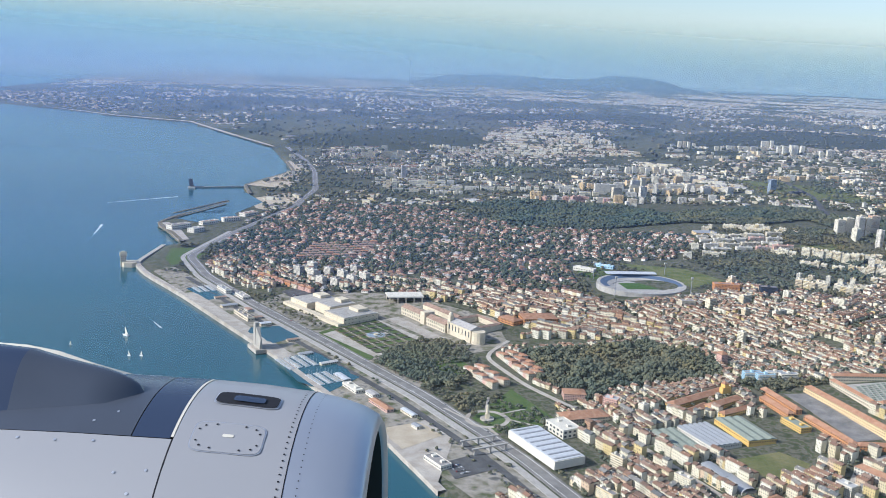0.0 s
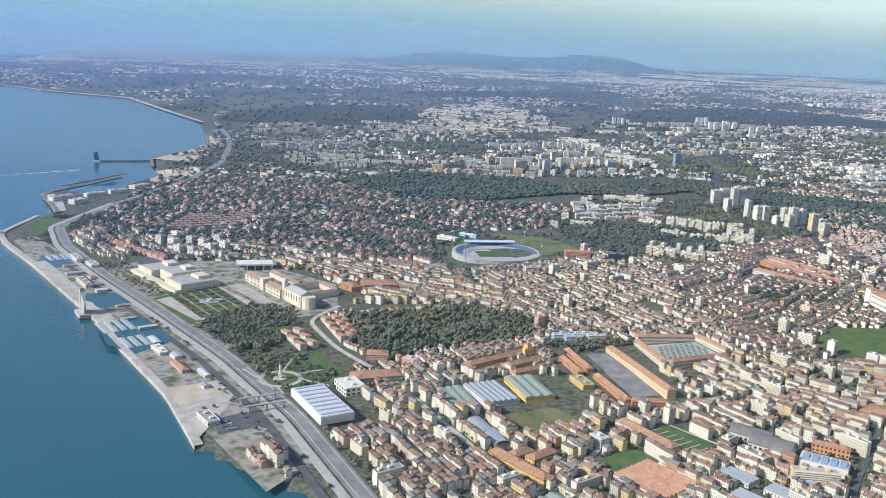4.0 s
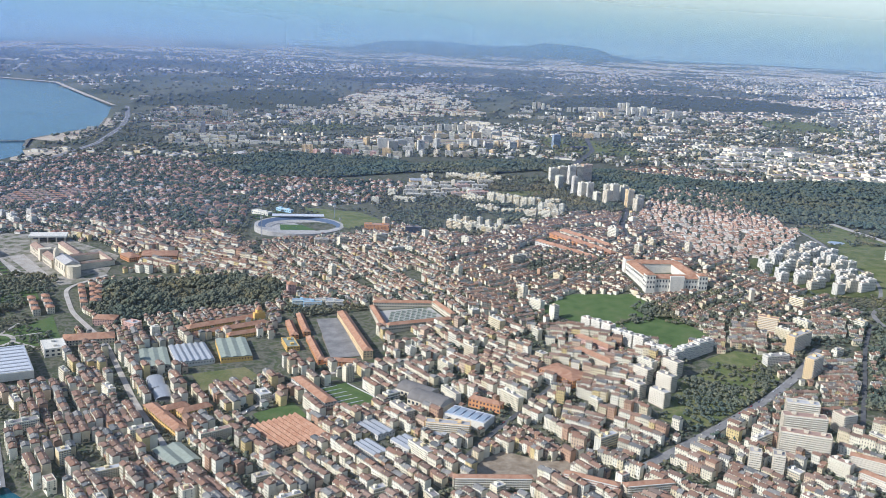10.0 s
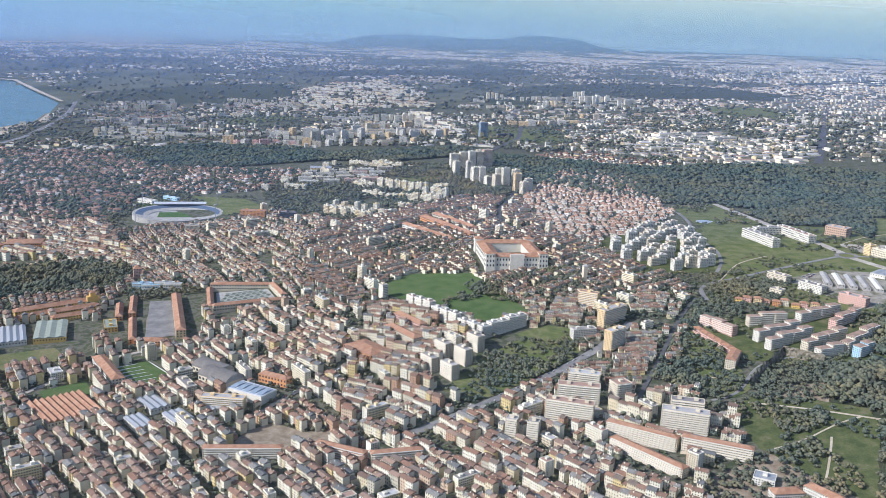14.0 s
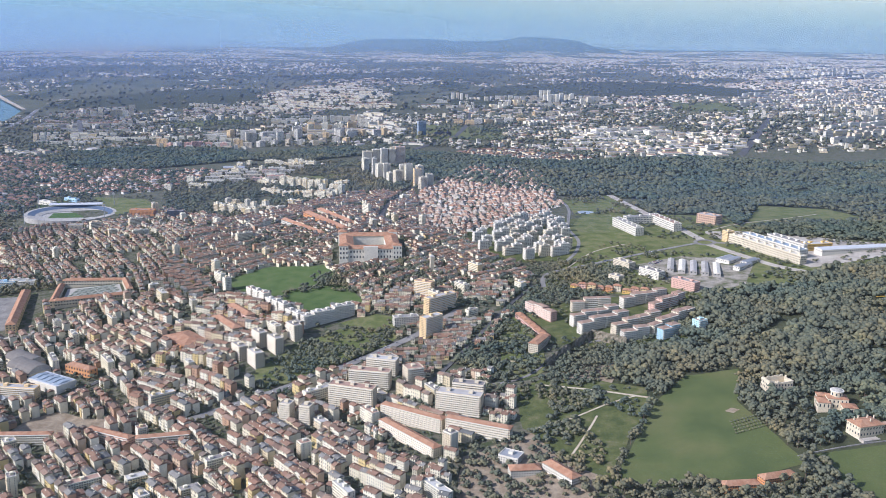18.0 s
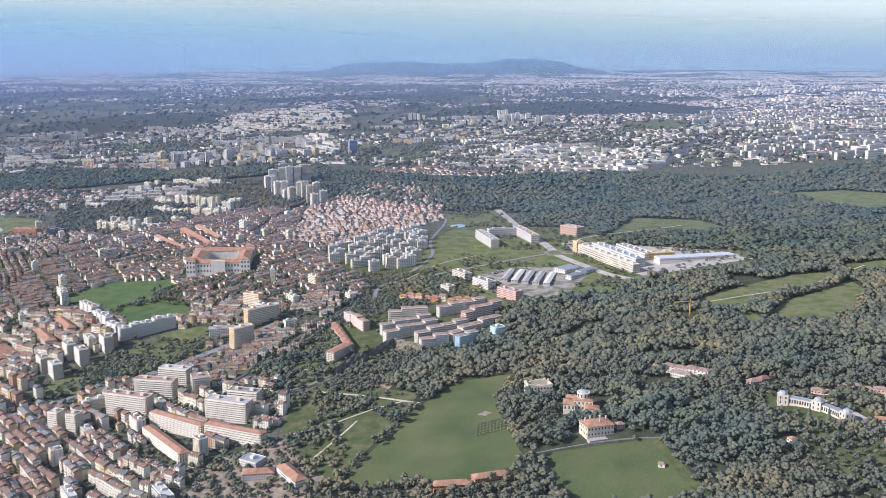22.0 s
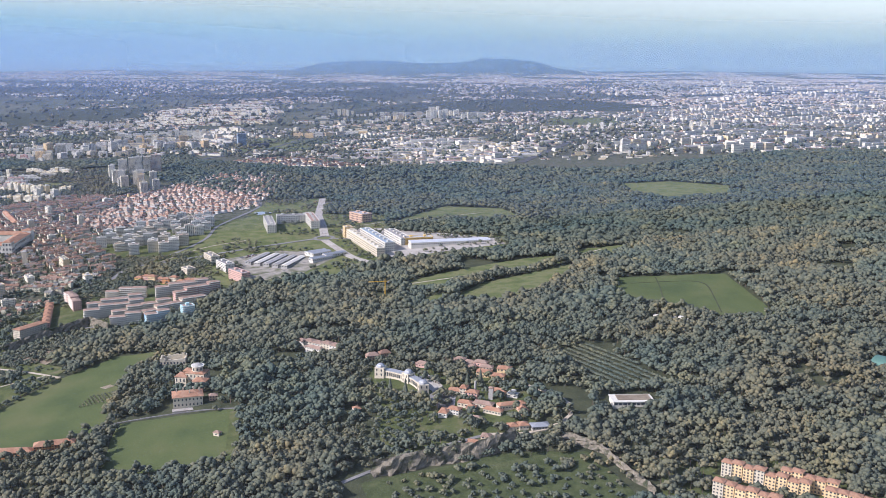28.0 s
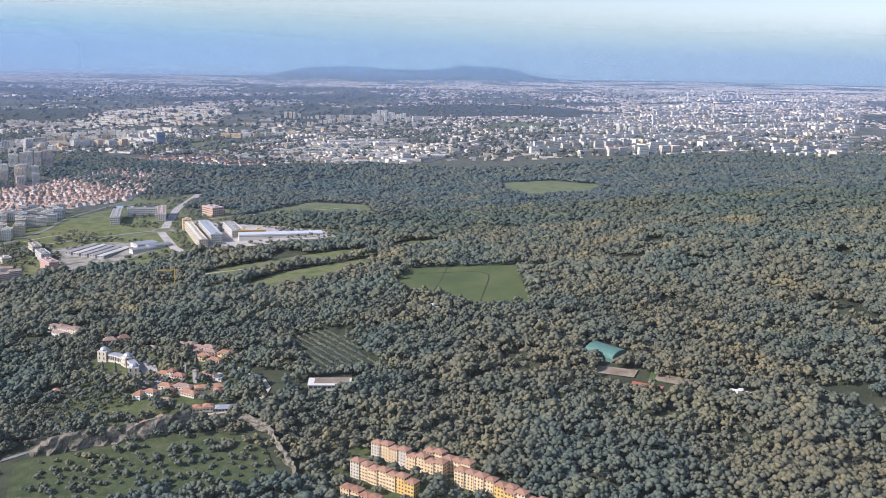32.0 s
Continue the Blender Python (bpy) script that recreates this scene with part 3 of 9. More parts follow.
HILL_WOODS = [(158, 263), (190, 238), (214, 231), (189, 207), (176, 163), (198, 147), (196, 133), (176, 112), (164, 104), (166, 84), (170, 60), (176, 30), (260, 10), (560, -20), (700, 380), (480, 350),
            (373, 322), (306, 290), (248, 324), (200, 306), (178, 292), (168, 292)]
FIELDS = {"crop_field": [[(177, 98), (183, 105), (191, 105), (187, 95), (189, 78), (180, 76), (166, 78)], [(190.5, 79.4), (198, 79.6), (204.6, 79.6), (205.4, 74), (206.6, 66), (192, 67)],
                         [(260.5, 121.4), (278.1, 118.6), (276.6, 94.4), (269, 95.6), (262.6, 100), (257.4, 108.6)]],
          "meadow": [[(106, 161), (115, 169), (127, 168), (136, 146), (127, 138), (121, 147)], [(189, 207), (202, 206), (213, 184), (209, 177), (190, 168), (177, 163), (182, 189)],
                     [(221.7, 185), (238, 216), (252.4, 207), (255, 189), (248, 189), (234.5, 192)], [(221.5, 127), (231.5, 134.5), (245.6, 141.5), (256, 143.5), (254, 135.5), (242.5, 131.5), (231, 122.5)], [(232.5, 115.5), (238.5, 125), (247.2, 129.5), (256, 135.5), (255, 128.5), (245.5, 114.5), (239, 111)],
                     [(258.5, 140), (259.5, 147.5), (273.5, 149.5), (271.5, 142.5)], [(227, 116.5), (232, 121), (232.5, 116.5), (229.3, 112.6)], [(151, 387), (188, 377), (195, 433), (155, 466)], [(318, 556), (377, 556), (404, 645), (345, 642)],
                     [(187, 206), (188.5, 232), (203, 240), (204.5, 207)], [(293, 248), (307.5, 243), (317, 220), (310, 202), (295, 205), (289.5, 222)], [(52, 255), (70, 247), (77, 235), (67, 229)],
                     [(12, 479), (46, 522), (64, 495), (35, 463)], [(132, 137), (138, 140), (143, 138), (141, 133), (136, 130)], [(112, 264), (112, 274), (127, 276), (128, 266)], [(335, 604), (384, 574), (355, 530), (322, 552)], [(158, 131), (167, 141), (165, 130), (165, 118), (165, 113), (160.3, 109.8), (155.8, 111.5), (158.4, 119.5)], [(118, 117), (125.6, 128.7), (133, 134.9), (143, 131.5), (140, 126.5), (131.7, 119.5), (126, 115), (121.5, 113)]],
          "lawn": [[(-25, 193), (-22, 197), (-11, 180), (-13, 176)], [(-19, 200), (-15, 205), (-3, 190), (-6, 185)], [(-1, 176), (4, 180), (8, 172), (3, 165)], [(6, 148), (14, 162), (21, 147), (10, 142)],
                   [(-72, 250), (-64, 262), (-68, 274), (-78, 272), (-76, 258)]]}
ORCHARD = [(244, 87), (249.5, 89), (256, 75.5), (248, 74)]
WORN = [(158.5, 95), (158.5, 107), (163, 109.5), (171, 107), (177, 102.5), (176, 98), (166.5, 80), (163, 84)]
BARE = [WORN, [(90.6, 105), (93.6, 107.2), (98.6, 104.6), (104.8, 105.2), (104.4, 103.4), (99.8, 99.9), (95.6, 99.3), (88, 98.8)], [(150, 89), (157, 92.5), (164, 95), (165, 88), (166, 80), (160, 70), (150, 72), (148.5, 80)], [(162, 108), (168, 112), (175, 112), (172, 103), (166, 101)], [(64, 160), (68, 160), (73.5, 141), (68, 140)]]
CLEAR = [ORCHARD, [(218, 50), (218, 62.5), (236, 66), (243, 64.5), (249, 53)], [(117, 126), (133, 139), (143, 138), (141, 131), (125, 117), (117, 113)], [(-40, 194), (-40, 224), (-10, 224), (-10, 196)], [(57, 138), (57, 166), (74, 166), (78, 138)], [(45, 126), (45, 150), (57, 150), (62, 132)], [(219, 62), (219, 84), (240, 84), (240, 62)],
         [(279.5, 67.5), (280, 72), (284.8, 70), (287, 66), (291.8, 65.4), (290.6, 63.4), (285, 63.2)], [(158, 188), (160, 172), (170, 165), (179, 166), (182, 182), (182, 204), (170, 198)], [(186, 140), (186, 162), (216, 162), (205, 140)]]
PITCHES = [[(65.5, 127), (71, 130.5), (77.5, 123), (71, 119)], [(57.4, 118.6), (63.7, 123), (66.5, 117.5), (60, 114)], [(46, 133.5), (54, 136.4), (58, 131.3), (49, 126.5)]]
CLEAR += PITCHES
SADDLE = [(146, 276), (158, 263), (168, 292), (178, 292), (200, 306), (180, 314), (163, 322), (150, 330), (141, 358), (133, 318), (136, 300)]
RIVER_TOWN = [(-58, 238), (-42, 225), (-36, 229), (-8, 228), (14, 208), (36, 208), (38, 224), (14, 228), (-10, 242), (-44, 254), (-62, 258)]
OLD_WEST = [(18, 192), (46, 191), (57, 184), (41, 216), (40, 222), (27, 224), (14, 224), (10, 212), (16, 203)]
CAMPUS = [(170, 150), (176, 164), (190, 177), (204, 206), (222, 201), (222, 178), (248, 166), (246, 153), (222, 146), (214, 141), (200, 138), (188, 140), (177, 145)]
FAR_CITY = [(320, 690), (480, 570), (760, 575), (1300, 1000), (1600, 1500), (1000, 1600), (620, 1150), (480, 860)]
SHEDS = [(222, 388), (261, 408), (284, 366), (272, 327), (236, 323)]
RED_FAR = [(163, 322), (185, 341), (216, 316), (198, 306)]
DARK_FAR = [[(-94, 613), (-98, 683), (-41, 746), (27, 750), (46, 642), (-7, 595), (-68, 608)], [(172, 669), (237, 800), (338, 870), (418, 830), (456, 748), (463, 732), (425, 703), (378, 714), (323, 701), (250, 711), (172, 655)],
            [(60, 870), (180, 930), (300, 1010), (260, 1060), (120, 1000), (20, 930)], [(520, 900), (700, 960), (900, 1100), (760, 1120), (560, 1010)], [(-300, 960), (-180, 980), (-60, 1090), (-200, 1110)]]
RAIL = [(30, 96), (13, 133), (-2, 158), (-22, 186), (-42, 213), (-60, 240), (-70, 262), (-64, 300), (-52, 350), (-50, 400), (-58, 465), (-70, 520), (-92, 600)]


def clear_of(polys, x, y):
    ok = np.ones(np.shape(x), bool)
    for p in polys:
        ok &= ~within(p, x, y)
    return ok


def line_gap(line, x, y):
    d = np.full(np.shape(x), 1e9)
    p = np.array(line, float)
    for a, b in zip(p[:-1], p[1:]):
        ab = b - a
        t = np.clip(((x - a[0]) * ab[0] + (y - a[1]) * ab[1]) / (ab @ ab), 0, 1)
        d = np.minimum(d, np.hypot(x - a[0] - t * ab[0], y - a[1] - t * ab[1]))
    return d


ALL_FIELDS = [p for g in FIELDS.values() for p in g]
rs = np.random.RandomState(7)


def drape(name, poly, material, lift=0.06, step=5.0, ragged=0.25, label="", kind="structure", category=""):
    """A sheet of ground cover that follows the land, with an uneven rim."""
    p = np.array(poly, float)
    rim = []
    for a, b in zip(p, np.roll(p, -1, 0)):
        k = max(1, int(np.hypot(*(b - a)) / 2))
        for i in range(k):
            q = a + (b - a) * i / k
            rim.append(q + ragged * np.array(noise.noise_vector((q[0] * 0.6, q[1] * 0.6, 3.0)))[:2] * (1 if i else 0.5))
    bm = bmesh.new()
    bm.faces.new([bm.verts.new((*q, 0)) for q in rim])
    lo, hi = np.min(rim, 0), np.max(rim, 0)
    for ax, no in ((0, (1, 0, 0)), (1, (0, 1, 0))):
        for c in np.arange(math.floor(lo[ax] / step) * step, hi[ax], step):
            co = (c, 0, 0) if ax == 0 else (0, c, 0)
            bmesh.ops.bisect_plane(bm, geom=bm.verts[:] + bm.edges[:] + bm.faces[:], plane_co=co, plane_no=no)
    bmesh.ops.triangulate(bm, faces=bm.faces[:])
    for v in bm.verts:
        v.co.z = float(land(v.co.x, v.co.y)) + lift
    bm.normal_update()
    for f in bm.faces:
        if f.normal.z < 0:
            f.normal_flip()
    me = bpy.data.meshes.new(name)
    bm.to_mesh(me)
    bm.free()
    me.materials.append(material)
    return tagged(new(name, me), label, category, kind=kind)


def ribbon(name, line, width, material, lift=0.1, label="", category="road", step=2.0, kind="structure", skirt=0.3):
    """A road, track or wall top along a line, lying on the land."""
    pts = []
    p = np.array(line, float)
    for a, b in zip(p[:-1], p[1:]):
        k = max(1, int(np.hypot(*(b - a)) / step))
        pts += [a + (b - a) * i / k for i in range(k)]
    pts = np.array(pts + [p[-1]])
    for _ in range(3):
        pts[1:-1] = 0.25 * pts[:-2] + 0.5 * pts[1:-1] + 0.25 * pts[2:]
    d = np.gradient(pts, axis=0)
    d /= np.linalg.norm(d, axis=1)[:, None]
    nrm = np.stack([-d[:, 1], d[:, 0]], 1) * width / 2
    S = Shape()
    L, R = pts + nrm, pts - nrm
    zl, zr = land(L[:, 0], L[:, 1]) + lift, land(R[:, 0], R[:, 1]) + lift
    for i in range(len(pts) - 1):
        S.face([(*L[i], zl[i]), (*R[i], zr[i]), (*R[i + 1], zr[i + 1]), (*L[i + 1], zl[i + 1])], 0)
        S.face([(*L[i + 1], zl[i + 1]), (*L[i], zl[i]), (*L[i], zl[i] - skirt), (*L[i + 1], zl[i + 1] - skirt)][::-1], 0)
        S.face([(*R[i], zr[i]), (*R[i + 1], zr[i + 1]), (*R[i + 1], zr[i + 1] - skirt), (*R[i], zr[i] - skirt)][::-1], 0)
    return tagged(new(name, S.mesh(name, {0: material})), label, category, kind=kind)


drape("woodland_floor", HILL_WOODS, M["floor_wood"], 0.03, 8, 0.6, "dark soil and undergrowth of the wooded hills", category="ground")
drape("ridge_woods", [(-60, 2330), (40, 2230), (160, 2190), (400, 2200), (600, 2210), (690, 2290), (740, 2380), (640, 2470), (0, 2460)], M["floor_wood"], 0.8, 16, 10.0, "dark woods over a far hill ridge", category="woods")
for q in DARK_FAR:
    drape("far_scrubland", q, M["floor_wood"], 0.25, 20, 8.0, "dark scrubland between far suburbs", category="ground")
drape("woodland_floor", SADDLE, M["floor_wood"], 0.03, 8, 0.6, "dark undergrowth behind the towers", category="ground")
drape("meadow", CAMPUS, M["grass"], 0.05, 5, 0.5, "open grass and worn ground round the campus", category="meadow")
drape("woodland_floor", BELT, M["floor_wood"], 0.03, 8, 0.6, "dark undergrowth of the wooded belt", category="ground")
drape("woodland_floor", BOTANIC, M["floor_wood"], 0.03, 8, 0.3, "dark soil under old garden trees", category="ground")
for q in FIELDS["crop_field"]:
    drape("crop_field", q, M["field"], 0.07, 5, 0.25, "green field of young crop among woods", category="field")
for k, q in enumerate(FIELDS["meadow"]):
    drape("meadow", q, M["lawn"] if k == 0 else M["grass"], 0.08, 5, 0.5, "rough green meadow with bare patches", category="meadow")
for q in FIELDS["lawn"]:
    drape("lawn", q, M["lawn"], 0.07, 5, 0.05, "mown green lawn of a riverside garden", category="lawn")
drape("worn_hillside", WORN, M["scrub"], 0.1, 4, 0.5, "worn hillside of dry grass, paths and shrubs", category="ground")
for q in BARE[1:]:
    drape("bare_ground", q, M["soil"], 0.09, 3, 0.4, "pale bare soil with scattered scrub", category="ground")


# ---------------------------------------------------------------- house kinds
def row_house(w, d, h, rh, cols=None):
    S = Shape()
    S.box(0, 0, -0.6, w, d, h + 0.6, 0, 0, False)
    for sx in (-1, 1):
        S.face([(sx * w / 2, -sx * d / 2, h), (sx * w / 2, sx * d / 2, h), (sx * w / 2, 0, h + rh * 0.92)], 0)
    S.gable(0, 0, h, w, d, rh, 1, 0, 0.04)
    S.box(w * 0.22, d * 0.18, h + rh * 0.3, 0.12, 0.09, rh * 0.95, 3)
    S.panes(0, 0, 0.02, w, d, h, 2, 0, 0.3, 0.31, (0.12, 0.17), "fb")
    return S


def villa(w, d, h, rh):
    S = Shape()
    S.box(0, 0, -0.6, w, d, h + 0.6, 0, 0, False)
    S.hip(0, 0, h, w, d, rh, 1, 0, 0.07)
    S.box(w * 0.5 + 0.2, -d * 0.1, -0.6, 0.45, d * 0.6, h * 0.6 + 0.6, 4)
    S.box(-w * 0.2, d * 0.1, h + rh * 0.3, 0.1, 0.1, rh * 0.9, 3)
    S.panes(0, 0, 0, w, d, h, 2, 0, 0.34, 0.32, (0.14, 0.16))
    return S


def block(w, d, h, tank=True, balcony=True):
    S = Shape()
    S.box(0, 0, -0.8, w, d, h + 0.8, 0)
    S.box(0, 0, h + 0.003, w - 0.16, d - 0.16, 0.05, 1)
    for sx, sy, ww, dd in ((0, -1, w, 0.07), (0, 1, w, 0.07), (-1, 0, 0.07, d - 0.15), (1, 0, 0.07, d - 0.15)):
        S.box(sx * (w / 2 - 0.035), sy * (d / 2 - 0.035), h + 0.004, ww, dd, 0.11, 5)
    for k in range(max(1, int(w / 1.7))) if tank else ():
        S.box(-w / 2 + 0.8 + 1.7 * k, 0.1, h + 0.05, 0.5, 0.55, 0.3, 6)
    if balcony:
        rows = max(1, int(h / 0.3))
        for k in range(1, rows):
            S.box(0, -d / 2 - 0.055, k * h / rows - 0.02, w * 0.92, 0.11, 0.1, 7)
    S.panes(0, 0, 0, w, d, h, 2, 0, 0.3, 0.3, (0.17, 0.15), "fb", 0.014)
    S.panes(0, 0, 0, w, d, h, 2, 0, 0.6, 0.3, (0.11, 0.14), "lr", 0.014)
    return S


def shed(w, d, h):
    S = Shape()
    S.box(0, 0, -0.5, w, d, h + 0.5, 0)
    n = max(2, int(w / 1.1))
    for k in range(n):
        S.gable(0, -d / 2 + (k + 0.5) * d / n, h + 0.004, w * 0.98, d / n - 0.04, 0.16, 1, 0, 0.0)
    S.panes(0, 0, 0.1, w, d, h, 2, 0, 0.6, 0.5, (0.3, 0.14), "fblr")
    return S


ROW_SIZES = [(0.62, 0.85, 0.55, 0.20), (0.70, 0.90, 0.78, 0.20), (0.60, 0.90, 1.05, 0.19), (0.85, 0.90, 0.95, 0.20), (1.10, 0.85, 0.66, 0.20), (0.80, 0.95, 1.35, 0.18), (1.25, 1.0, 1.65, 0.18), (1.75, 1.0, 1.45, 0.18)]
ROW = [row_house(*q) for q in ROW_SIZES]
WIDTH = [q[0] for q in ROW_SIZES] + [1.3, 1.5, 1.1, 1.7] + [2.2, 3.4, 1.7, 4.6, 2.0, 2.6]
VIL = [villa(1.1, 1.0, 0.55, 0.30), villa(1.3, 1.1, 0.62, 0.32), villa(0.9, 0.9, 0.60, 0.26), villa(1.5, 1.0, 0.42, 0.30)]
APT = [block(2.2, 1.3, 1.6), block(3.4, 1.3, 2.0), block(1.7, 1.5, 2.4), block(4.6, 1.3, 1.8), block(2.0, 1.8, 3.2), block(2.6, 1.4, 1.2)]
TOW = [block(1.8, 1.8, 4.6), block(2.4, 1.6, 5.4), block(1.6, 1.6, 3.8)]
SHD = [shed(4.0, 2.6, 0.8), shed(6.5, 3.2, 0.9), shed(3.0, 2.0, 0.6)]
KINDS = ROW + VIL + APT + TOW + SHD
ROW0, VIL0, APT0, TOW0, SHD0 = 0, len(ROW), len(ROW) + len(VIL), len(ROW) + len(VIL) + len(APT), len(ROW) + len(VIL) + len(APT) + len(TOW)
KIND_ARR = [k.arrays() for k in KINDS]
FAMILY = ["row"] * len(ROW) + ["villa"] * len(VIL) + ["apartment"] * len(APT) + ["tower"] * len(TOW) + ["shed"] * len(SHD)


def far_kind(w, d, h, rh=0.0):
    """A house as the distance shows it: walls, roof and a band of shutters a floor."""
    S = Shape()
    S.box(0, 0, -1.0, w, d, h + 1.0, 0, 0, not rh)
    if rh:
        S.gable(0, 0, h, w, d, rh, 1, 0, 0.03)
    else:
        S.box(0, 0, h + 0.01, w * 0.92, d * 0.9, 0.06, 3)
    for k in range(max(1, int(h / 0.6))):
        y, z = -d / 2 - 0.02, 0.25 + 0.6 * k
        S.face([(-w * 0.43, y, z), (w * 0.43, y, z), (w * 0.43, y, z + 0.15), (-w * 0.43, y, z + 0.15)], 2)
        for sx in (-1, 1):
            S.face([(sx * (w / 2 + 0.02), sx * e * d * 0.38, z + q) for e, q in ((-1, 0), (1, 0), (1, 0.15), (-1, 0.15))], 2)
    return S


FARK = [far_kind(2.4, 1.4, 1.7), far_kind(3.6, 1.4, 2.0), far_kind(1.8, 1.6, 3.0), far_kind(1.6, 1.4, 0.8, 0.4), far_kind(2.6, 1.3, 0.9, 0.4), far_kind(6.0, 3.2, 0.9), far_kind(1.9, 1.9, 4.6), far_kind(1.0, 0.9, 0.6, 0.26), far_kind(4.4, 1.3, 1.3)] + [far_kind(*q) for q in ((5.6, 1.6, 2.6), (7.6, 1.6, 2.1), (2.2, 2.0, 5.2), (3.2, 1.8, 3.8), (9.0, 4.0, 0.9), (4.0, 1.5, 3.0))]
FAR_ARR = [k.arrays() for k in FARK]
FAR_SIZE = [(2.4, 1.4), (3.6, 1.4), (1.8, 1.6), (1.6, 1.4), (2.6, 1.3), (6.0, 3.2), (1.9, 1.9), (1.0, 0.9), (4.4, 1.3), (5.6, 1.6), (7.6, 1.6), (2.2, 2.0), (3.2, 1.8), (9.0, 4.0), (4.0, 1.5)]


def dim_kind(w, d, h, rh=0.0):
    """The plainest far house: walls and a roof."""
    S = Shape()
    S.box(0, 0, -1.0, w, d, h + 1.0, 0, 0, False)
    if rh:
        q = [(-w / 2, -d / 2, h), (w / 2, -d / 2, h), (w / 2, d / 2, h), (-w / 2, d / 2, h), (-w / 2, 0, h + rh), (w / 2, 0, h + rh)]
        S.solid(q, [(0, 1, 5, 4), (2, 3, 4, 5), (1, 2, 5), (3, 0, 4)], 1)
    else:
        S.face([(-w / 2, -d / 2, h), (w / 2, -d / 2, h), (w / 2, d / 2, h), (-w / 2, d / 2, h)], 3)
    return S


DIM_ARR = [dim_kind(*k).arrays() for k in ((2.4, 1.4, 1.7), (3.6, 1.4, 2.0), (1.8, 1.6, 3.0), (1.6, 1.4, 0.8, 0.4), (2.6, 1.3, 0.9, 0.4), (6.0, 3.2, 0.9), (1.9, 1.9, 4.6), (1.0, 0.9, 0.6, 0.26), (4.4, 1.3, 1.3), (5.6, 1.6, 2.6), (7.6, 1.6, 2.1), (2.2, 2.0, 5.2), (3.2, 1.8, 3.8), (9.0, 4.0, 0.9), (4.0, 1.5, 3.0))]




# ---------------------------------------------------------------- landmarks
FOOT, WAYS = [], []
M["waterfront"] = mottled("worn_paving", [(0.35, (0.10, 0.115, 0.055)), (0.46, (0.24, 0.22, 0.17)), (0.6, (0.36, 0.33, 0.28)), (0.72, (0.12, 0.12, 0.11))], 0.45, 5, 0.95)


class Parts(dict):
    """Shapes by part name, made as they are asked for."""

    def __missing__(self, key):
        self[key] = Shape()
        return self[key]


# parts that sit on another part of their thing
UPON = {"parapet": "roof", "roof_hut": "roof", "battlement": "tower", "turret": "tower", "upper_storey": "tower", "bell_tower_dome": "bell_tower", "pavilion_dome": "pavilion", "corner_tower_roof": "corner_tower", "floodlight_head": "floodlight_mast",
        "roof_light": "roof", "glazed_roof": "roof", "cloister_roof": "cloister", "wing_roof": "wing", "cornice": "wing", "balconies": "walls", "pool": "basin"}


def raise_thing(name, P, mats, x, y, a, label, category, foot=None, group="", joined_parts=(), z=None):
    """Stands a thing's parts on the land, and keeps its ground clear."""
    top, over = base_at(name, x, y, float(land(x, y)) if z is None else z, a), {}
    for k, S in P.items():
        q = part(k, S.mesh(k, {0: mats[k]}), mats[k], over.get(UPON.get(k), top))
        over[k] = q
        if k in joined_parts or k.startswith("windows"):
            q["kind"] = "stuff"
    if foot:
        FOOT.append((x, y, foot[0], foot[1], a))
    return tagged(top, label, category, group)


def slab(x, y, w, d, h, a, wall, label, roof=None, group="", name="apartment_block", cat="apartment block", rh=0.0, bal=False, sides="fblr", win="window", pitch=0.3, floor=0.3):
    """A long building of several floors with windows, parapet or pitched roof."""
    P = Parts()
    P["walls"].box(0, 0, -1.0, w, d, h + 1.0, 0)
    if rh:
        P["roof"].hip(0, 0, h + 0.01, w, d, rh, 0, 0, 0.06)
    else:
        P["roof"].box(0, 0, h + 0.005, w - 0.2, d - 0.2, 0.06, 0)
        for sx, sy, ww, dd in ((0, -1, w, 0.08), (0, 1, w, 0.08), (-1, 0, 0.08, d - 0.17), (1, 0, 0.08, d - 0.17)):
            P["parapet"].box(sx * (w / 2 - 0.04), sy * (d / 2 - 0.04), h + 0.006, ww, dd, 0.13, 0)
        for k in range(max(1, int(w / 2.2))):
            P["roof_hut"].box(-w / 2 + w * (k + 0.5) / max(1, int(w / 2.2)), 0.05, h + 0.07, 0.55, 0.6, 0.32, 0)
    P["windows"].panes(0, 0, 0.0, w, d, h, 0, 0, pitch, floor, (pitch * 0.52, floor * 0.5), sides)
    if bal:
        rows = max(1, int(h / floor))
        for k in range(1, rows + 1):
            P["balconies"].box(0, -d / 2 - 0.07, k * h / rows - 0.08, w * 0.96, 0.14, 0.11, 0)
    mats = {"walls": M[wall], "roof": M[roof or ("tile" if rh else "flat")], "parapet": M[wall], "roof_hut": M[wall], "windows": M[win], "balconies": M["white"]}
    return raise_thing(name, P, mats, x, y, a, label, cat, (w, d), group, ("parapet", "roof_hut", "balconies"))


def hall(x, y, w, d, h, a, wall, roof, label, name="hall", cat="building", rh=0.5, n=1, group=""):
    """A long low building under one or several parallel pitched roofs."""
    P = Parts()
    P["walls"].box(0, 0, -0.8, w, d, h + 0.8, 0)
    for k in range(n):
        key = "roof"
        P[key].gable(0, -d / 2 + (k + 0.5) * d / n, h + 0.01, w, d / n - 0.03, rh, 0, 0, 0.03)
    P["windows"].panes(0, 0, 0.05, w, d, h, 0, 0, 0.45, 0.5, (0.18, 0.24), "fblr")
    mats = {"walls": M[wall], "roof": M[roof], "windows": M["window"]}
    return raise_thing(name, P, mats, x, y, a, label, cat, (w, d), group, ("roof",) if n > 1 else ())


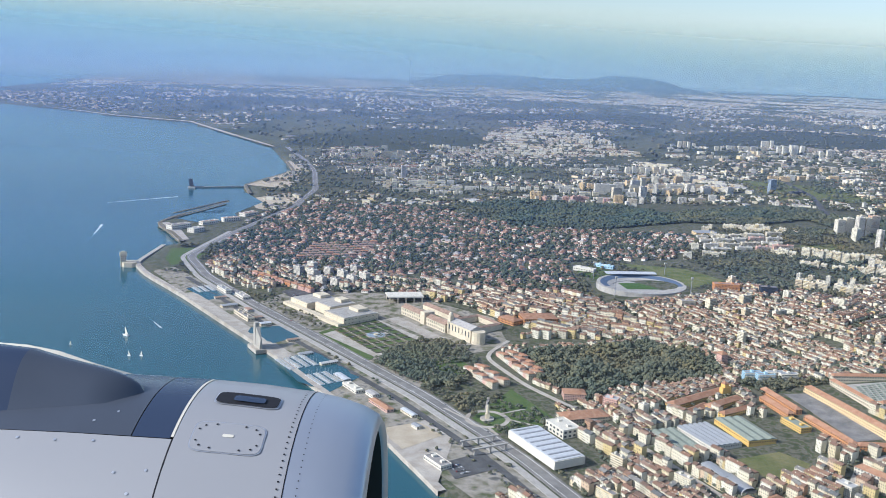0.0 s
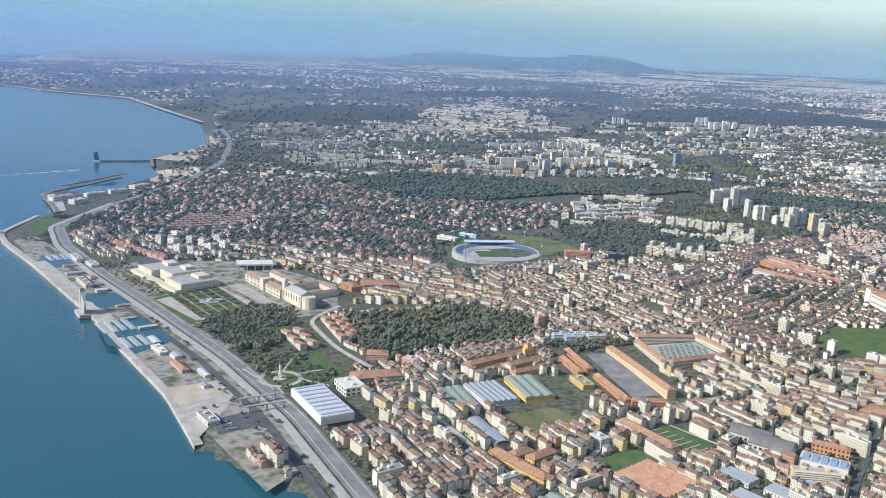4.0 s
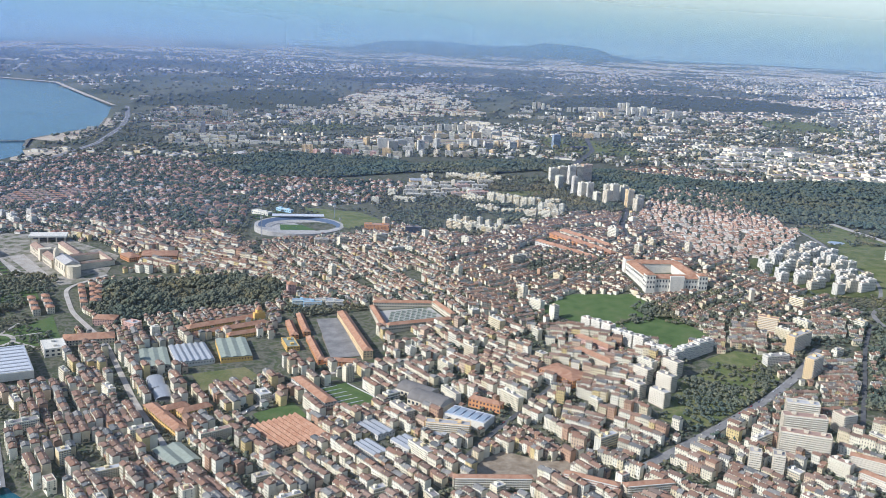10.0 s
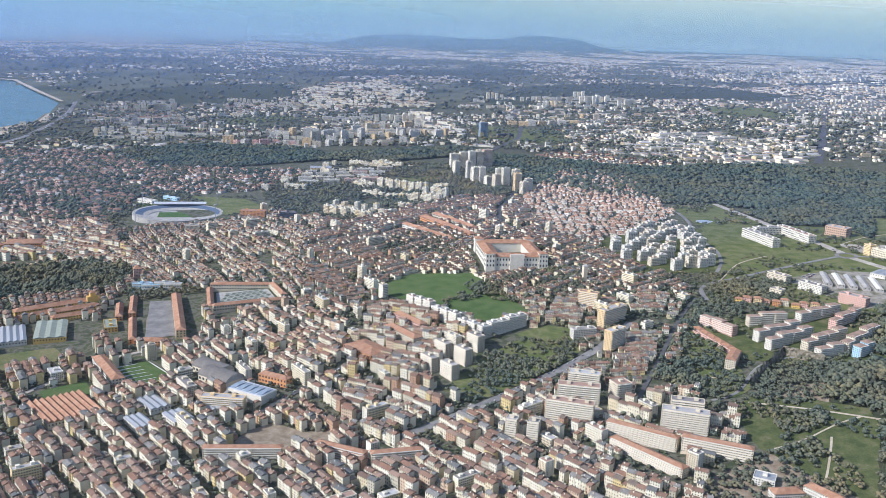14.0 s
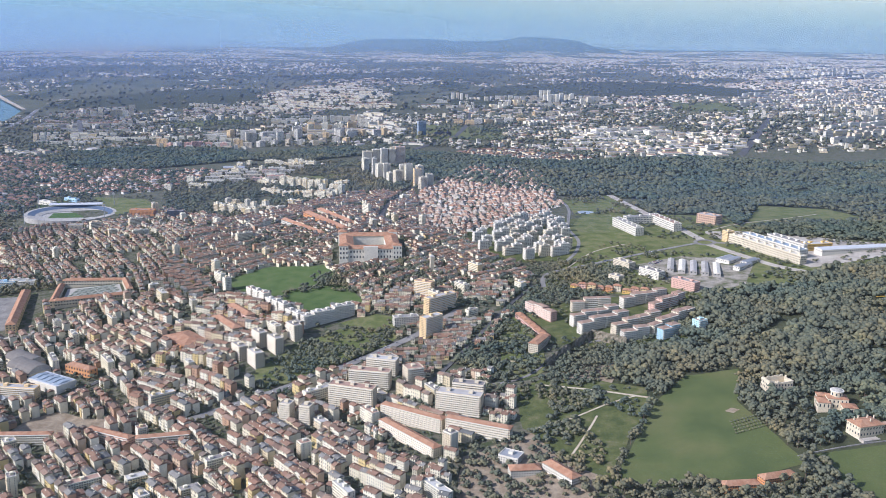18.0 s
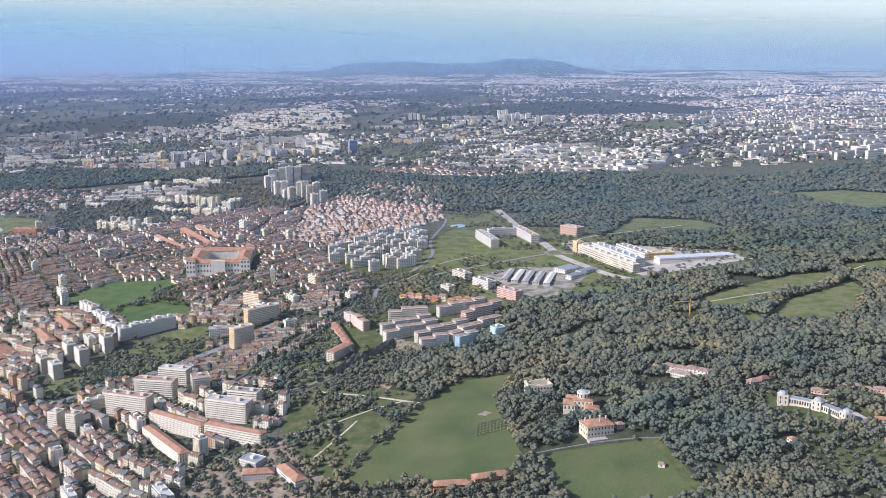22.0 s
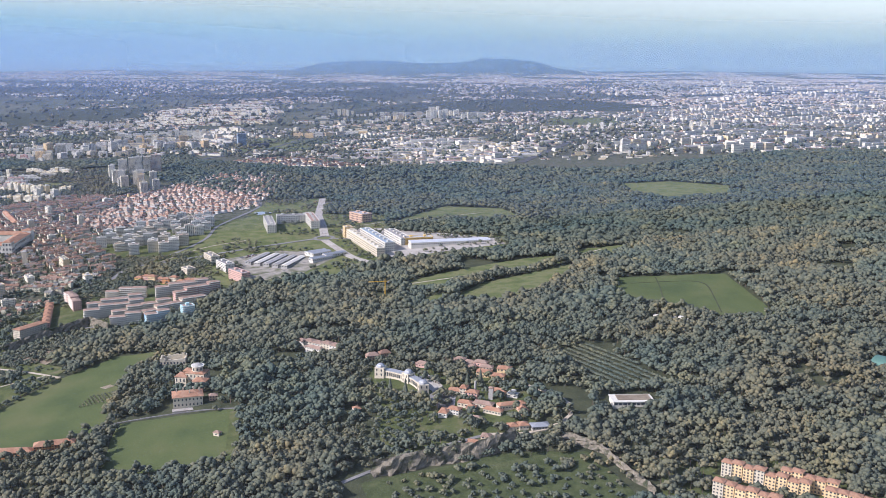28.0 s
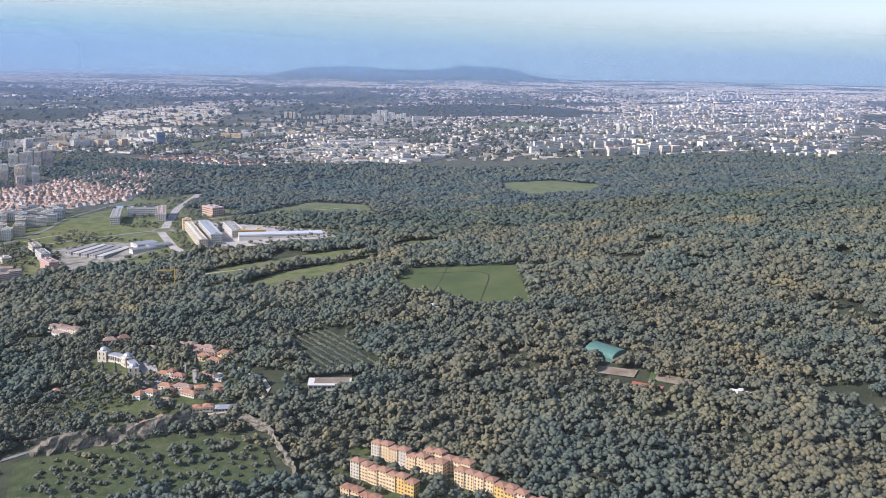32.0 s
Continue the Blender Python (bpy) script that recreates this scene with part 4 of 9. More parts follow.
def along(p, q):
    """Middle, length and heading of the line from p to q."""
    return (p[0] + q[0]) / 2, (p[1] + q[1]) / 2, math.hypot(q[0] - p[0], q[1] - p[1]), math.degrees(math.atan2(q[1] - p[1], q[0] - p[0]))


# --- roads, tracks and quays
def way(name, line, width, material, label, lift=0.1, cat="road"):
    WAYS.append((line, width))
    return ribbon(name, line, width, M[material], lift, label, cat)


way("road", RAIL, 2.8, "road_pale", "wide riverside avenue of dark asphalt")
way("railway", [(p[0] - 2.2, p[1] - 1.3) for p in RAIL[:8]], 1.3, "concrete", "railway bed of grey ballast with two tracks", 0.13, "railway")
way("road", [(p[0] - 4.4, p[1] - 2.6) for p in RAIL[:6]], 1.3, "asphalt", "service road between railway and quay")
for off in (-0.9, 0.9):
    ribbon("road_line", [(p[0] + off * 0.86, p[1] + off * 0.5) for p in RAIL], 0.035, M["line"], 0.13, "pale painted lane line", "road marking")
way("road", [(112, 103), (129.5, 116.3), (136.4, 121.8), (145.2, 130), (153, 140)], 1.5, "road_pale", "valley road of pale worn asphalt", 0.12)
way("road", [(203.8, 240), (205.2, 203.4), (207.6, 185.9), (208.7, 175)], 1.9, "paving", "straight pale avenue with planted middle", 0.12)
way("road", [(208.9, 170.8), (210.9, 165.4), (216, 152), (221, 146)], 1.6, "paving", "pale avenue past the institute", 0.12)
way("road", [(208.7 + 2.1 * math.cos(k * 0.2618), 172.8 + 2.1 * math.sin(k * 0.2618)) for k in range(25)], 0.8, "road_pale", "pale ring of a roundabout", 0.14)
way("road", [(206.6, 172.2), (197, 168), (187, 163.3), (177.5, 159), (171.6, 157.2), (169.8, 153.4), (169.8, 148.6)], 0.9, "road_pale", "curving access road below the campus", 0.13)
way("road", [(210.8, 172), (218, 169.5), (226, 172)], 0.7, "road_pale", "short road into the campus", 0.13)
way("road", [(154.7, 109.3), (159.8, 109.5), (162.9, 112.2), (166.2, 118), (169.8, 121.5), (176.5, 121.9)], 0.55, "road_pale", "narrow road along the old quarry", 0.13)
way("track", [(176.2, 159.3), (183.7, 169.9), (191.5, 174)], 0.3, "sand", "footpath over the meadow", 0.13, "track")
way("track", [(157, 117), (160, 119), (163, 115)], 0.25, "sand", "footpath on the green slope", 0.13, "track")
way("road", [(186.9, 232), (188, 224), (186.8, 213), (181.9, 190), (182.5, 178), (179.8, 168.5), (176.7, 163.5)], 0.75, "road_pale", "ring road at the edge of the housing estate", 0.12)
way("road", [(147, 112), (155, 127), (160, 137), (164, 144), (168, 150)], 0.7, "asphalt", "narrow street climbing the ridge", 0.12)
way("road", [(88, 105), (93, 113), (99, 121), (104, 128)], 0.8, "asphalt", "straight street between rows of houses", 0.12)
way("road", [(140, 205), (138, 212), (140, 228), (146, 246), (150, 262)], 1.0, "asphalt", "avenue below the tower blocks", 0.12)
way("road", [(110, 204), (122, 214), (138, 212), (160, 232), (176, 240)], 0.7, "asphalt", "street that crosses the red-roofed hill", 0.12)
way("road", [(146, 330), (170, 400), (182, 470), (190, 560)], 2.2, "asphalt", "motorway running inland", 0.12)
way("road", [(433, 641), (354, 486), (307, 388), (274, 323)], 3.0, "asphalt", "motorway that enters the woods", 0.12)
way("track", [(233.5, 67.1), (237.6, 66), (243.6, 68.6), (245, 72.3), (243, 74.5), (240.7, 76.6), (238, 79)], 0.45, "sand", "sandy farm track", 0.12, "track")
way("track", [(218, 60.5), (223, 63.3), (226.9, 65.2), (233.5, 67.1)], 0.45, "road_pale", "pale lane above the quarry", 0.12, "track")
way("track", [(213, 183), (222, 190), (236, 195), (246, 200)], 0.35, "sand", "worn path across a meadow", 0.12, "track")
way("track", [(224, 128), (236, 131), (246, 133), (256, 140), (264, 146)], 0.35, "sand", "sandy path along the meadow", 0.12, "track")
way("track", [(266.8, 119.6), (265.9, 114), (262.9, 101)], 0.16, "floor_wood", "dark drain line across the field", 0.1, "track")
way("track", [(262.0, 116.6), (267, 116.2), (273.6, 115.2), (272.7, 110.6), (269.8, 97.2)], 0.16, "floor_wood", "dark drain line across the field", 0.1, "track")
way("track", [(160, 94.5), (166, 96), (170, 99.5), (175, 100.5)], 0.3, "sand", "pale footpath over the worn hillside", 0.13, "track")
way("track", [(163, 86), (166, 91), (168.5, 96)], 0.3, "sand", "pale footpath over the worn hillside", 0.13, "track")
way("track", [(162, 108), (170, 104), (177, 99)], 0.4, "sand", "dirt track down into the old quarry", 0.12, "track")
way("street", [(16, 190), (10, 180), (17, 164), (28, 148), (40, 122), (52, 100)], 0.9, "paving", "old paved street lined by houses", 0.11, "street")
way("street", [(56, 118), (64, 131), (74, 137), (84, 140)], 0.9, "paving", "paved street past the barracks", 0.11, "street")

drape("waterfront", [(12, 108), (-9, 141), (-28, 171), (-60, 219), (-75, 243), (-72, 250), (-45, 214), (-24, 184), (-4, 155), (18, 118)], M["waterfront"], 0.05, 6, 0.0, "pale paving and worn lawns of the waterfront", category="waterfront")
drape("waterfront", [(-42, 216), (-36, 226), (-8, 226), (14, 206), (16, 186), (8, 182), (-4, 160), (-22, 188)], M["waterfront"], 0.045, 6, 0.0, "pale paving and gardens before the monastery", category="waterfront")
drape("quay", [(-8, 138), (-1, 148), (3, 141), (0, 124)], M["paving"], 0.09, 4, 0.0, "broad pale paved quay", category="quay")
drape("quay", [(-31, 176), (-62, 221), (-59, 223), (-29, 179), (-27, 171), (-29, 171)], M["paving"], 0.1, 4, 0.0, "long pale stone quay along the river", category="quay")
drape("quay", [(-94, 312), (-86, 298), (-79, 283), (-76, 285), (-82, 299), (-90, 313)], M["paving"], 0.09, 4, 0.0, "curved pale promenade by the water", category="quay")
for line, w, lb in ((COAST[1:9], 1.3, "straight pale stone quay edge above the water"), (COAST[9:14], 1.3, "curved stone embankment along the shore"), (COAST[14:18], 1.4, "rough stone edge of the shore")):
    ribbon("quay_edge", [(p[0] + 0.5, p[1] + 0.3) for p in line], w, M["paving"] if "quay" in lb else M["rock"], 0.12, lb, "quay", 2.0, "structure", 0.9)
drape("beach", [(-82, 408), (-69, 463), (-80, 512), (-77, 513), (-64, 465), (-62, 420), (-62, 400)], M["sand"], 0.08, 5, 0.4, "strip of pale sand beach", category="beach")
drape("beach", [(-149, 683), (-200, 778), (-272, 809), (-350, 870), (-349, 873), (-271, 813), (-198, 782), (-146, 686), (-99, 600), (-101, 598)], M["sand"], 0.15, 12, 0.5, "far strip of sandy shore", category="beach")
drape("sand_lot", [(-73, 368), (-62, 385), (-50, 372), (-58, 338), (-66, 345)], M["sand"], 0.08, 5, 0.3, "flat sandy lot by the shore", category="ground")
drape("car_park", [(-38, 226), (-30, 232), (-24, 224), (-33, 217)], M["asphalt"], 0.08, 4, 0.0, "asphalt car park", category="car park")
drape("parade_ground", [(64, 160), (68, 160), (73.5, 141), (68, 140)], M["road_pale"], 0.12, 4, 0.0, "grey parade ground between barracks", category="yard")
drape("plaza", [(-8, 206), (6, 186), (4, 184), (-11, 204)], M["paving"], 0.1, 4, 0.0, "pale paved forecourt", category="plaza")
drape("campus_yard", [(188, 158), (200, 163), (214, 158), (206, 142), (196, 140)], M["waterfront"], 0.08, 4, 0.2, "grey concrete yard of an industrial estate", category="yard")
drape("campus_yard", [(211, 183), (214, 172), (222, 150), (230, 152), (247, 158), (245, 165), (224, 181)], M["paving"], 0.07, 4, 0.2, "pale paved yard round campus buildings", category="yard")
drape("village_ground", [(220, 88), (229, 88), (238, 82), (240, 70), (232, 62), (222, 66)], M["scrub"], 0.05, 4, 0.4, "green terraces and lanes of a hamlet", category="ground")
drape("forecourt", [(226.6, 83.4), (228.6, 80.6), (230.6, 76.6), (230.2, 73.6), (228.2, 74.6), (227.9, 78.6), (225.9, 82.2)], M["concrete"], 0.1, 3, 0.1, "grey curved forecourt", category="yard")
drape("estate_yard", [(160, 134), (176, 142), (197, 139), (198, 131), (190, 118), (176, 118), (164, 124)], M["scrub"], 0.06, 4, 0.3, "worn paving and scrub between housing slabs", category="yard")
drape("estate_yard", [(250, 60), (262, 58), (272, 48), (262, 36), (246, 44)], M["scrub"], 0.06, 4, 0.3, "dusty lanes of a yellow housing estate", category="yard")
drape("estate_yard", [(155, 165), (155, 188), (172, 200), (187, 202), (186, 186), (180, 164)], M["scrub"], 0.06, 4, 0.3, "worn paving and scrub of a white housing estate", category="yard")
drape("quarry_floor", [(220, 60), (235, 63), (243, 62), (247, 52), (222, 51)], M["thicket"], 0.14, 4, 0.4, "overgrown floor of an old quarry", category="ground")
for q, c in (([(66, 127), (71, 130), (77, 123), (71, 119.5)], "lawn"), ([(57.9, 118.4), (63.5, 122.5), (66, 117.5), (60, 114.5)], "lawn"), ([(46, 133.5), (54, 136.4), (58, 131.3), (49, 126.5)], "dry_grass"),
             ([(38.5, 245), (45, 253), (50, 244.5), (44, 237)], "lawn"), ([(286, 69.2), (291, 66), (290, 64), (285, 67)], "lawn")):
    drape("pitch", q, M[c], 0.13, 4, 0.05, "green sports ground", category="sports ground")
S = Shape()
for k in range(7):
    f = k / 6
    x0, y0, x1, y1 = 66.3 + 5.0 * f, 126.8 - 6.9 * f, 71.2 + 5.4 * f, 129.6 - 6.4 * f
    cx, cy, L, a = (x0 + x1) / 2, (y0 + y1) / 2, math.hypot(x1 - x0, y1 - y0), math.degrees(math.atan2(y1 - y0, x1 - x0))
    S.box(cx, cy, float(land(cx, cy)) + 0.02, L, 0.09, 0.16, 0, a)
for (x0, y0), (x1, y1) in (((66.3, 126.8), (71.3, 119.9)), ((71.2, 129.6), (76.6, 123.2))):
    cx, cy, L, a = along((x0, y0), (x1, y1))
    S.box(cx, cy, float(land(cx, cy)) + 0.03, L, 0.09, 0.16, 0, a)
tagged(new("pitch_lines", S.mesh("pitch_lines", {0: M["line"]})), "white lines painted on a sports ground", "pitch marking", kind="structure")
drape("sports_court", [(280.4, 71.5), (284.6, 69.6), (283.6, 67.8), (279.6, 69.8)], M["soil"], 0.13, 3, 0.0, "worn hard court in the woods", category="sports court")
drape("sports_court", [(283.2, 67.0), (286.2, 65.2), (285.2, 63.6), (282.4, 65.2)], M["clay_court"], 0.13, 3, 0.0, "red clay tennis court", category="sports court")
drape("sports_court", [(286.4, 68.4), (291.6, 65.2), (290.6, 63.8), (285.6, 66.8)], M["soil"], 0.15, 3, 0.0, "worn brown sports court", category="sports court")

# dock basins, lying a step below their quays
for q in ([(-62, 226), (-52, 230), (-48, 223), (-54, 216)], [(-43, 194), (-34, 197), (-28, 190.5), (-34, 184)], [(-31, 174.5), (-24.4, 181), (-14, 166.5), (-19, 158), (-25.5, 163)], [(-90, 321), (-79, 351), (-68, 324), (-78, 312)],
          [(-92, 330), (-80, 360), (-77, 384), (-66, 360), (-72, 330)]):
    drape("dock_basin", q, water.data.materials[0], 0.1, 4, 0.0, "still dark water of a small dock", category="dock")
    FOOT.append((float(np.mean([p[0] for p in q])), float(np.mean([p[1] for p in q])), 6, 6, -56))

# --- riverside
def boat(x, y, a, s=1.0, sail=False):
    P = Parts()
    hull = [(-0.55, -0.16), (0.3, -0.16), (0.62, 0), (0.3, 0.16), (-0.55, 0.16)]
    P["hull"].prism([(i * s, j * s) for i, j in hull], 0, 0.16 * s, 0)
    P["cabin"].box(-0.05 * s, 0, 0.16 * s, 0.4 * s, 0.2 * s, 0.1 * s, 0)
    P["mast"].box(0.1 * s, 0, 0.16 * s, 0.025, 0.025, 1.2 * s, 0)
    if sail:
        P["sail"].solid([(0.06 * s, 0.01, 0.3 * s), (-0.5 * s, 0.05, 0.32 * s), (0.06 * s, 0.01, 1.3 * s), (0.06 * s, 0.04, 0.3 * s)], [(0, 1, 2), (3, 2, 1)], 0)
    mats = {"hull": M["boat"], "cabin": M["white"], "mast": M["metal"], "sail": M["white"]}
    top = base_at("sailing_boat" if sail else "boat", x, y, 0.02 if sail else float(land(x, y)) + 0.1, a)
    for k, S in P.items():
        part(k, S.mesh(k, {0: mats[k]}), mats[k], top)
    return tagged(top, "small white sailing boat under way" if sail else "small white moored boat with a bare mast", "boat", "" if sail else "moored boats")


first = boat(-27, 172, 30)
br = np.random.RandomState(4)
for (ox, oy), n, rows in (((-27.6, 173.5), 11, 4), ((-21.5, 165.0), 10, 3), ((-58, 226), 9, 3)):
    for r in range(rows):
        for k in range(n):
            u, v = (k - n / 2) * 0.62, (r - rows / 2) * 1.7
            c, s = math.cos(radians(-56)), math.sin(radians(-56))
            x, y = ox + c * u - s * v + 1.5, oy + s * u + c * v
            copy_thing(first, pose(x, y, float(land(x, y)) + 0.1, 0, 0, 34 + br.uniform(-4, 4) + 180 * (k % 2)))
for x, y, s in ((-64.9, 188.3, 1.5), (-60.2, 175.5, 0.8), (-57.8, 175.7, 0.8), (-73.6, 181.0, 0.6)):
    boat(x, y, br.uniform(0, 360), s, True)
for line, w in (([(-125.2, 355.2), (-115, 366), (-104, 378)], 1.2), ([(-108.4, 292.3), (-110, 301), (-111.8, 310)], 0.9), ([(-62.2, 199.2), (-59.3, 194.8)], 0.6)):
    S = Shape()
    pts = np.array(line, float)
    fine = np.array([np.interp(np.linspace(0, len(pts) - 1, 25), np.arange(len(pts)), pts[:, k]) for k in (0, 1)]).T
    for i in range(24):
        wa, wb = w * (0.25 + 0.75 * i / 24), w * (0.25 + 0.75 * (i + 1) / 24)
        S.face([(fine[i, 0] - wa / 2, fine[i, 1], 0.02), (fine[i, 0] + wa / 2, fine[i, 1], 0.02), (fine[i + 1, 0] + wb / 2, fine[i + 1, 1], 0.02), (fine[i + 1, 0] - wb / 2, fine[i + 1, 1], 0.02)], 0)
    tagged(new("wake", S.mesh("wake", {0: M["foam"]})), "thin pale wake on the water", "wake", kind="structure")

wr = np.random.RandomState(41)
for k in range(20):
    f = k / 19 + wr.uniform(-0.015, 0.015)
    x, y = -6 - 52 * f + wr.uniform(2.2, 5.5), 142 + 80 * f + wr.uniform(0.5, 2.5)
    if all(math.hypot(x - fx, y - fy) > 5.0 for fx, fy, *_ in FOOT):
        hall(x, y, wr.uniform(1.6, 4.2), wr.uniform(1.0, 1.8), wr.uniform(0.35, 0.7), -56 + wr.choice((0, 90)), ("white", "cream", "concrete")[k % 3], ("metal", "white_metal", "old_tile", "flat")[k % 4], "low quayside building with a pale roof", "quay_building", "building", 0.15, 1, "quayside buildings")
P = Parts()  # waterside monument like a ship's prow
P["shaft"].solid([(-0.5, -0.9, 0), (0.5, -0.9, 0), (0.5, 0.6, 0), (-0.5, 0.6, 0), (-0.42, -0.5, 5.2), (0.42, -0.5, 5.2), (0.42, 0.55, 5.2), (-0.42, 0.55, 5.2)],
                 [(0, 1, 5, 4), (1, 2, 6, 5), (2, 3, 7, 6), (3, 0, 4, 7), (4, 5, 6, 7)], 0)
P["prow"].solid([(-0.3, -2.6, 0), (0.3, -2.6, 0), (0.5, -0.9, 0), (-0.5, -0.9, 0), (-0.12, -2.9, 2.4), (0.12, -2.9, 2.4), (0.4, -0.8, 4.4), (-0.4, -0.8, 4.4)], [(0, 1, 5, 4), (1, 2, 6, 5), (3, 0, 4, 7), (4, 5, 6, 7)], 0)
P["plinth"].box(0, -0.6, -0.6, 2.4, 5.0, 0.8, 0)
M["old_stone"] = plain("grey_limestone", (0.40, 0.38, 0.34), 0.85, 0, 0.2, 0.5, 0.8)
raise_thing("monument", P, {"shaft": M["old_stone"], "prow": M["old_stone"], "plinth": M["paving"]}, -36.5, 182.5, 30, "tall pale stone monument shaped like a prow", "monument", (3, 5))
P = Parts()  # fort tower in the water
P["bastion"].prism([(-2.6, -1.3), (-1.2, -2.1), (1.0, -1.6), (1.6, 0), (1.0, 1.6), (-1.2, 2.1), (-2.6, 1.3)], -1.0, 0.9, 0)
P["tower"].box(1.0, 0, -1.0, 1.5, 1.5, 4.0, 0)
P["battlement"].box(1.0, 0, 3.0, 1.7, 1.7, 0.25, 0)
P["upper_storey"].box(1.0, 0, 3.25, 1.05, 1.05, 0.6, 0)
for i, j in ((-1, -1), (1, -1), (1, 1), (-1, 1)):
    P["turret"].tube(1.0 + i * 0.8, j * 0.8, 2.6, 0.16, 0.8, 0, 8)
    P["turret"].dome(1.0 + i * 0.8, j * 0.8, 3.4, 0.17, 0, 8, 3)
P["windows"].panes(1.0, 0, 0.9, 1.5, 1.5, 2.0, 0, 0, 0.4, 0.65, (0.14, 0.3))
raise_thing("fort_tower", P, {"bastion": M["cream"], "tower": M["cream"], "battlement": M["cream"], "upper_storey": M["cream"], "turret": M["cream"], "windows": M["window"]}, -84.5, 251.0, 200,
            "old pale stone fort tower standing in the water", "tower", (6, 5), joined_parts=("turret",), z=0.4)
P = Parts()  # leaning control tower at the end of its pier
P["tower"].solid([(-0.8, -0.6, 0), (0.8, -0.6, 0), (0.8, 0.6, 0), (-0.8, 0.6, 0), (-1.4, -0.6, 3.8), (0.2, -0.6, 3.8), (0.2, 0.6, 3.8), (-1.4, 0.6, 3.8)], [(0, 1, 5, 4), (1, 2, 6, 5), (2, 3, 7, 6), (3, 0, 4, 7), (4, 5, 6, 7)], 0)
P["base"].box(0, 0, -1.0, 3.2, 2.2, 1.4, 0)
P["pier"].box(11, 5, -0.6, 22, 0.6, 0.9, 0, 24)
raise_thing("control_tower", P, {"tower": M["dark"], "base": M["concrete"], "pier": M["concrete"]}, -104.8, 404, 0, "dark leaning control tower on a long pier", "tower", z=0.3)
for q in (([(-90, 321), (-79, 352)],), ([(-93, 330), (-80, 362)],)):
    ribbon("breakwater", q[0], 0.8, M["rock"], 0.35, "long low stone breakwater", "breakwater")
for x, y, w, d, h, a, lb in ((-84, 303, 8, 3, 1.4, 55, "white curved-walled research centre by the river"), (-77, 298, 5, 3, 1.3, 60, "white flat-roofed research building"), (-76, 312, 7, 2.2, 1.0, 50, "long white riverside building"),
                             (-70, 318, 6, 2.4, 1.2, 40, "white harbour building with flat roof"), (-66, 330, 7, 3, 1.0, 60, "pale flat-roofed harbour shed")):
    slab(x, y, w, d, h, a, "white", lb, "flat", "riverside buildings", "riverside_building", "building", pitch=0.8, floor=0.6)
slab(-43, 203, 8, 1.6, 0.8, -56, "cream", "low pale yellow museum by the quay", "flat", "", "museum", "museum", pitch=0.6, floor=0.5)
slab(-46.5, 219.5, 5, 2.0, 0.7, -56, "white", "low white clubhouse beside the dock", "flat", "", "clubhouse", "building", pitch=0.6, floor=0.5)
slab(-52, 224.5, 6, 1.6, 0.9, -56, "white", "low white pavilion by the water", "metal", "", "pavilion", "building", pitch=0.5, floor=0.45)
slab(-15, 160, 5, 1.6, 0.6, -56, "white", "long low white marina building", "white", "", "marina_building", "building", pitch=0.5, floor=0.5)
slab(-9.5, 152, 6, 1.4, 0.6, -56, "pink", "low marina building with orange roof", "tile", "", "marina_building", "building", rh=0.3, pitch=0.5, floor=0.5)
slab(0, 130, 4.5, 2.0, 0.7, -56, "white", "low riverside station building", "flat", "", "ferry_station", "building", pitch=0.5, floor=0.5)

P = Parts()  # arts centre: stacked stone blocks round courts
for x, y, w, d, h in ((-7, 0, 7, 9, 1.5), (0.5, 1.0, 6, 7.5, 2.0), (8, 0, 8, 9.5, 1.7)):
    P["block"].box(x, y, -0.8, w, d, h + 0.8, 0)
    P["roof"].box(x + 0.2, y, h + 0.005, w - 0.6, d - 0.8, 0.12, 0)
    P["tower_block"].box(x, y + d * 0.22, h + 0.13, w * 0.45, d * 0.3, 0.7, 0)
P["terrace"].box(0.4, -5.4, -0.8, 23, 1.6, 1.4, 0)
P["windows"].panes(-7, 0, 0, 7, 9, 1.5, 0, 0, 0.9, 0.7, (0.35, 0.12), "fl")
P["windows"].panes(8, 0, 0, 8, 9.5, 1.7, 0, 0, 0.9, 0.8, (0.35, 0.12), "fr")
raise_thing("arts_centre", P, {"block": M["cream"], "roof": M["concrete"], "tower_block": M["cream"], "terrace": M["cream"], "windows": M["window"]}, -24, 210, -50,
            "large pale stone arts centre of stacked flat-roofed blocks", "building", (25, 12), joined_parts=("block", "roof", "tower_block"))
P = Parts()  # monastery and its church
P["long_wing"].box(8.5, 1.2, -0.8, 17, 2.4, 2.6, 0)
P["long_wing_roof"].gable(8.5, 1.2, 1.8, 17, 2.4, 0.7, 0, 0, 0.05)
P["middle_tower"].box(9, 1.0, 0, 1.6, 2.8, 2.8, 0)
P["church"].box(21.5, 2.0, -0.8, 8, 3.2, 3.6, 0)
P["church_roof"].gable(21.5, 2.0, 2.8, 8, 3.2, 0.7, 0, 0, 0.05)
P["bell_tower"].box(17.8, 0.9, -0.5, 1.0, 1.0, 4.6, 0)
P["bell_tower_dome"].dome(17.8, 0.9, 4.1, 0.55, 0, 12, 4, 1.5)
P["chancel"].tube(26.2, 2.0, -0.8, 1.5, 3.4, 0, 14)
for w, d, x, y in ((8.5, 1.0, 17.5, 4.6), (8.5, 1.0, 17.5, 12.0), (1.0, 6.4, 13.7, 8.3), (1.0, 6.4, 21.3, 8.3)):
    P["cloister"].box(x, y, -0.8, w, d, 2.4, 0)
    P["cloister_roof"].gable(x, y, 1.6, max(w, d), min(w, d), 0.35, 0, 0 if w > d else 90, 0.05)
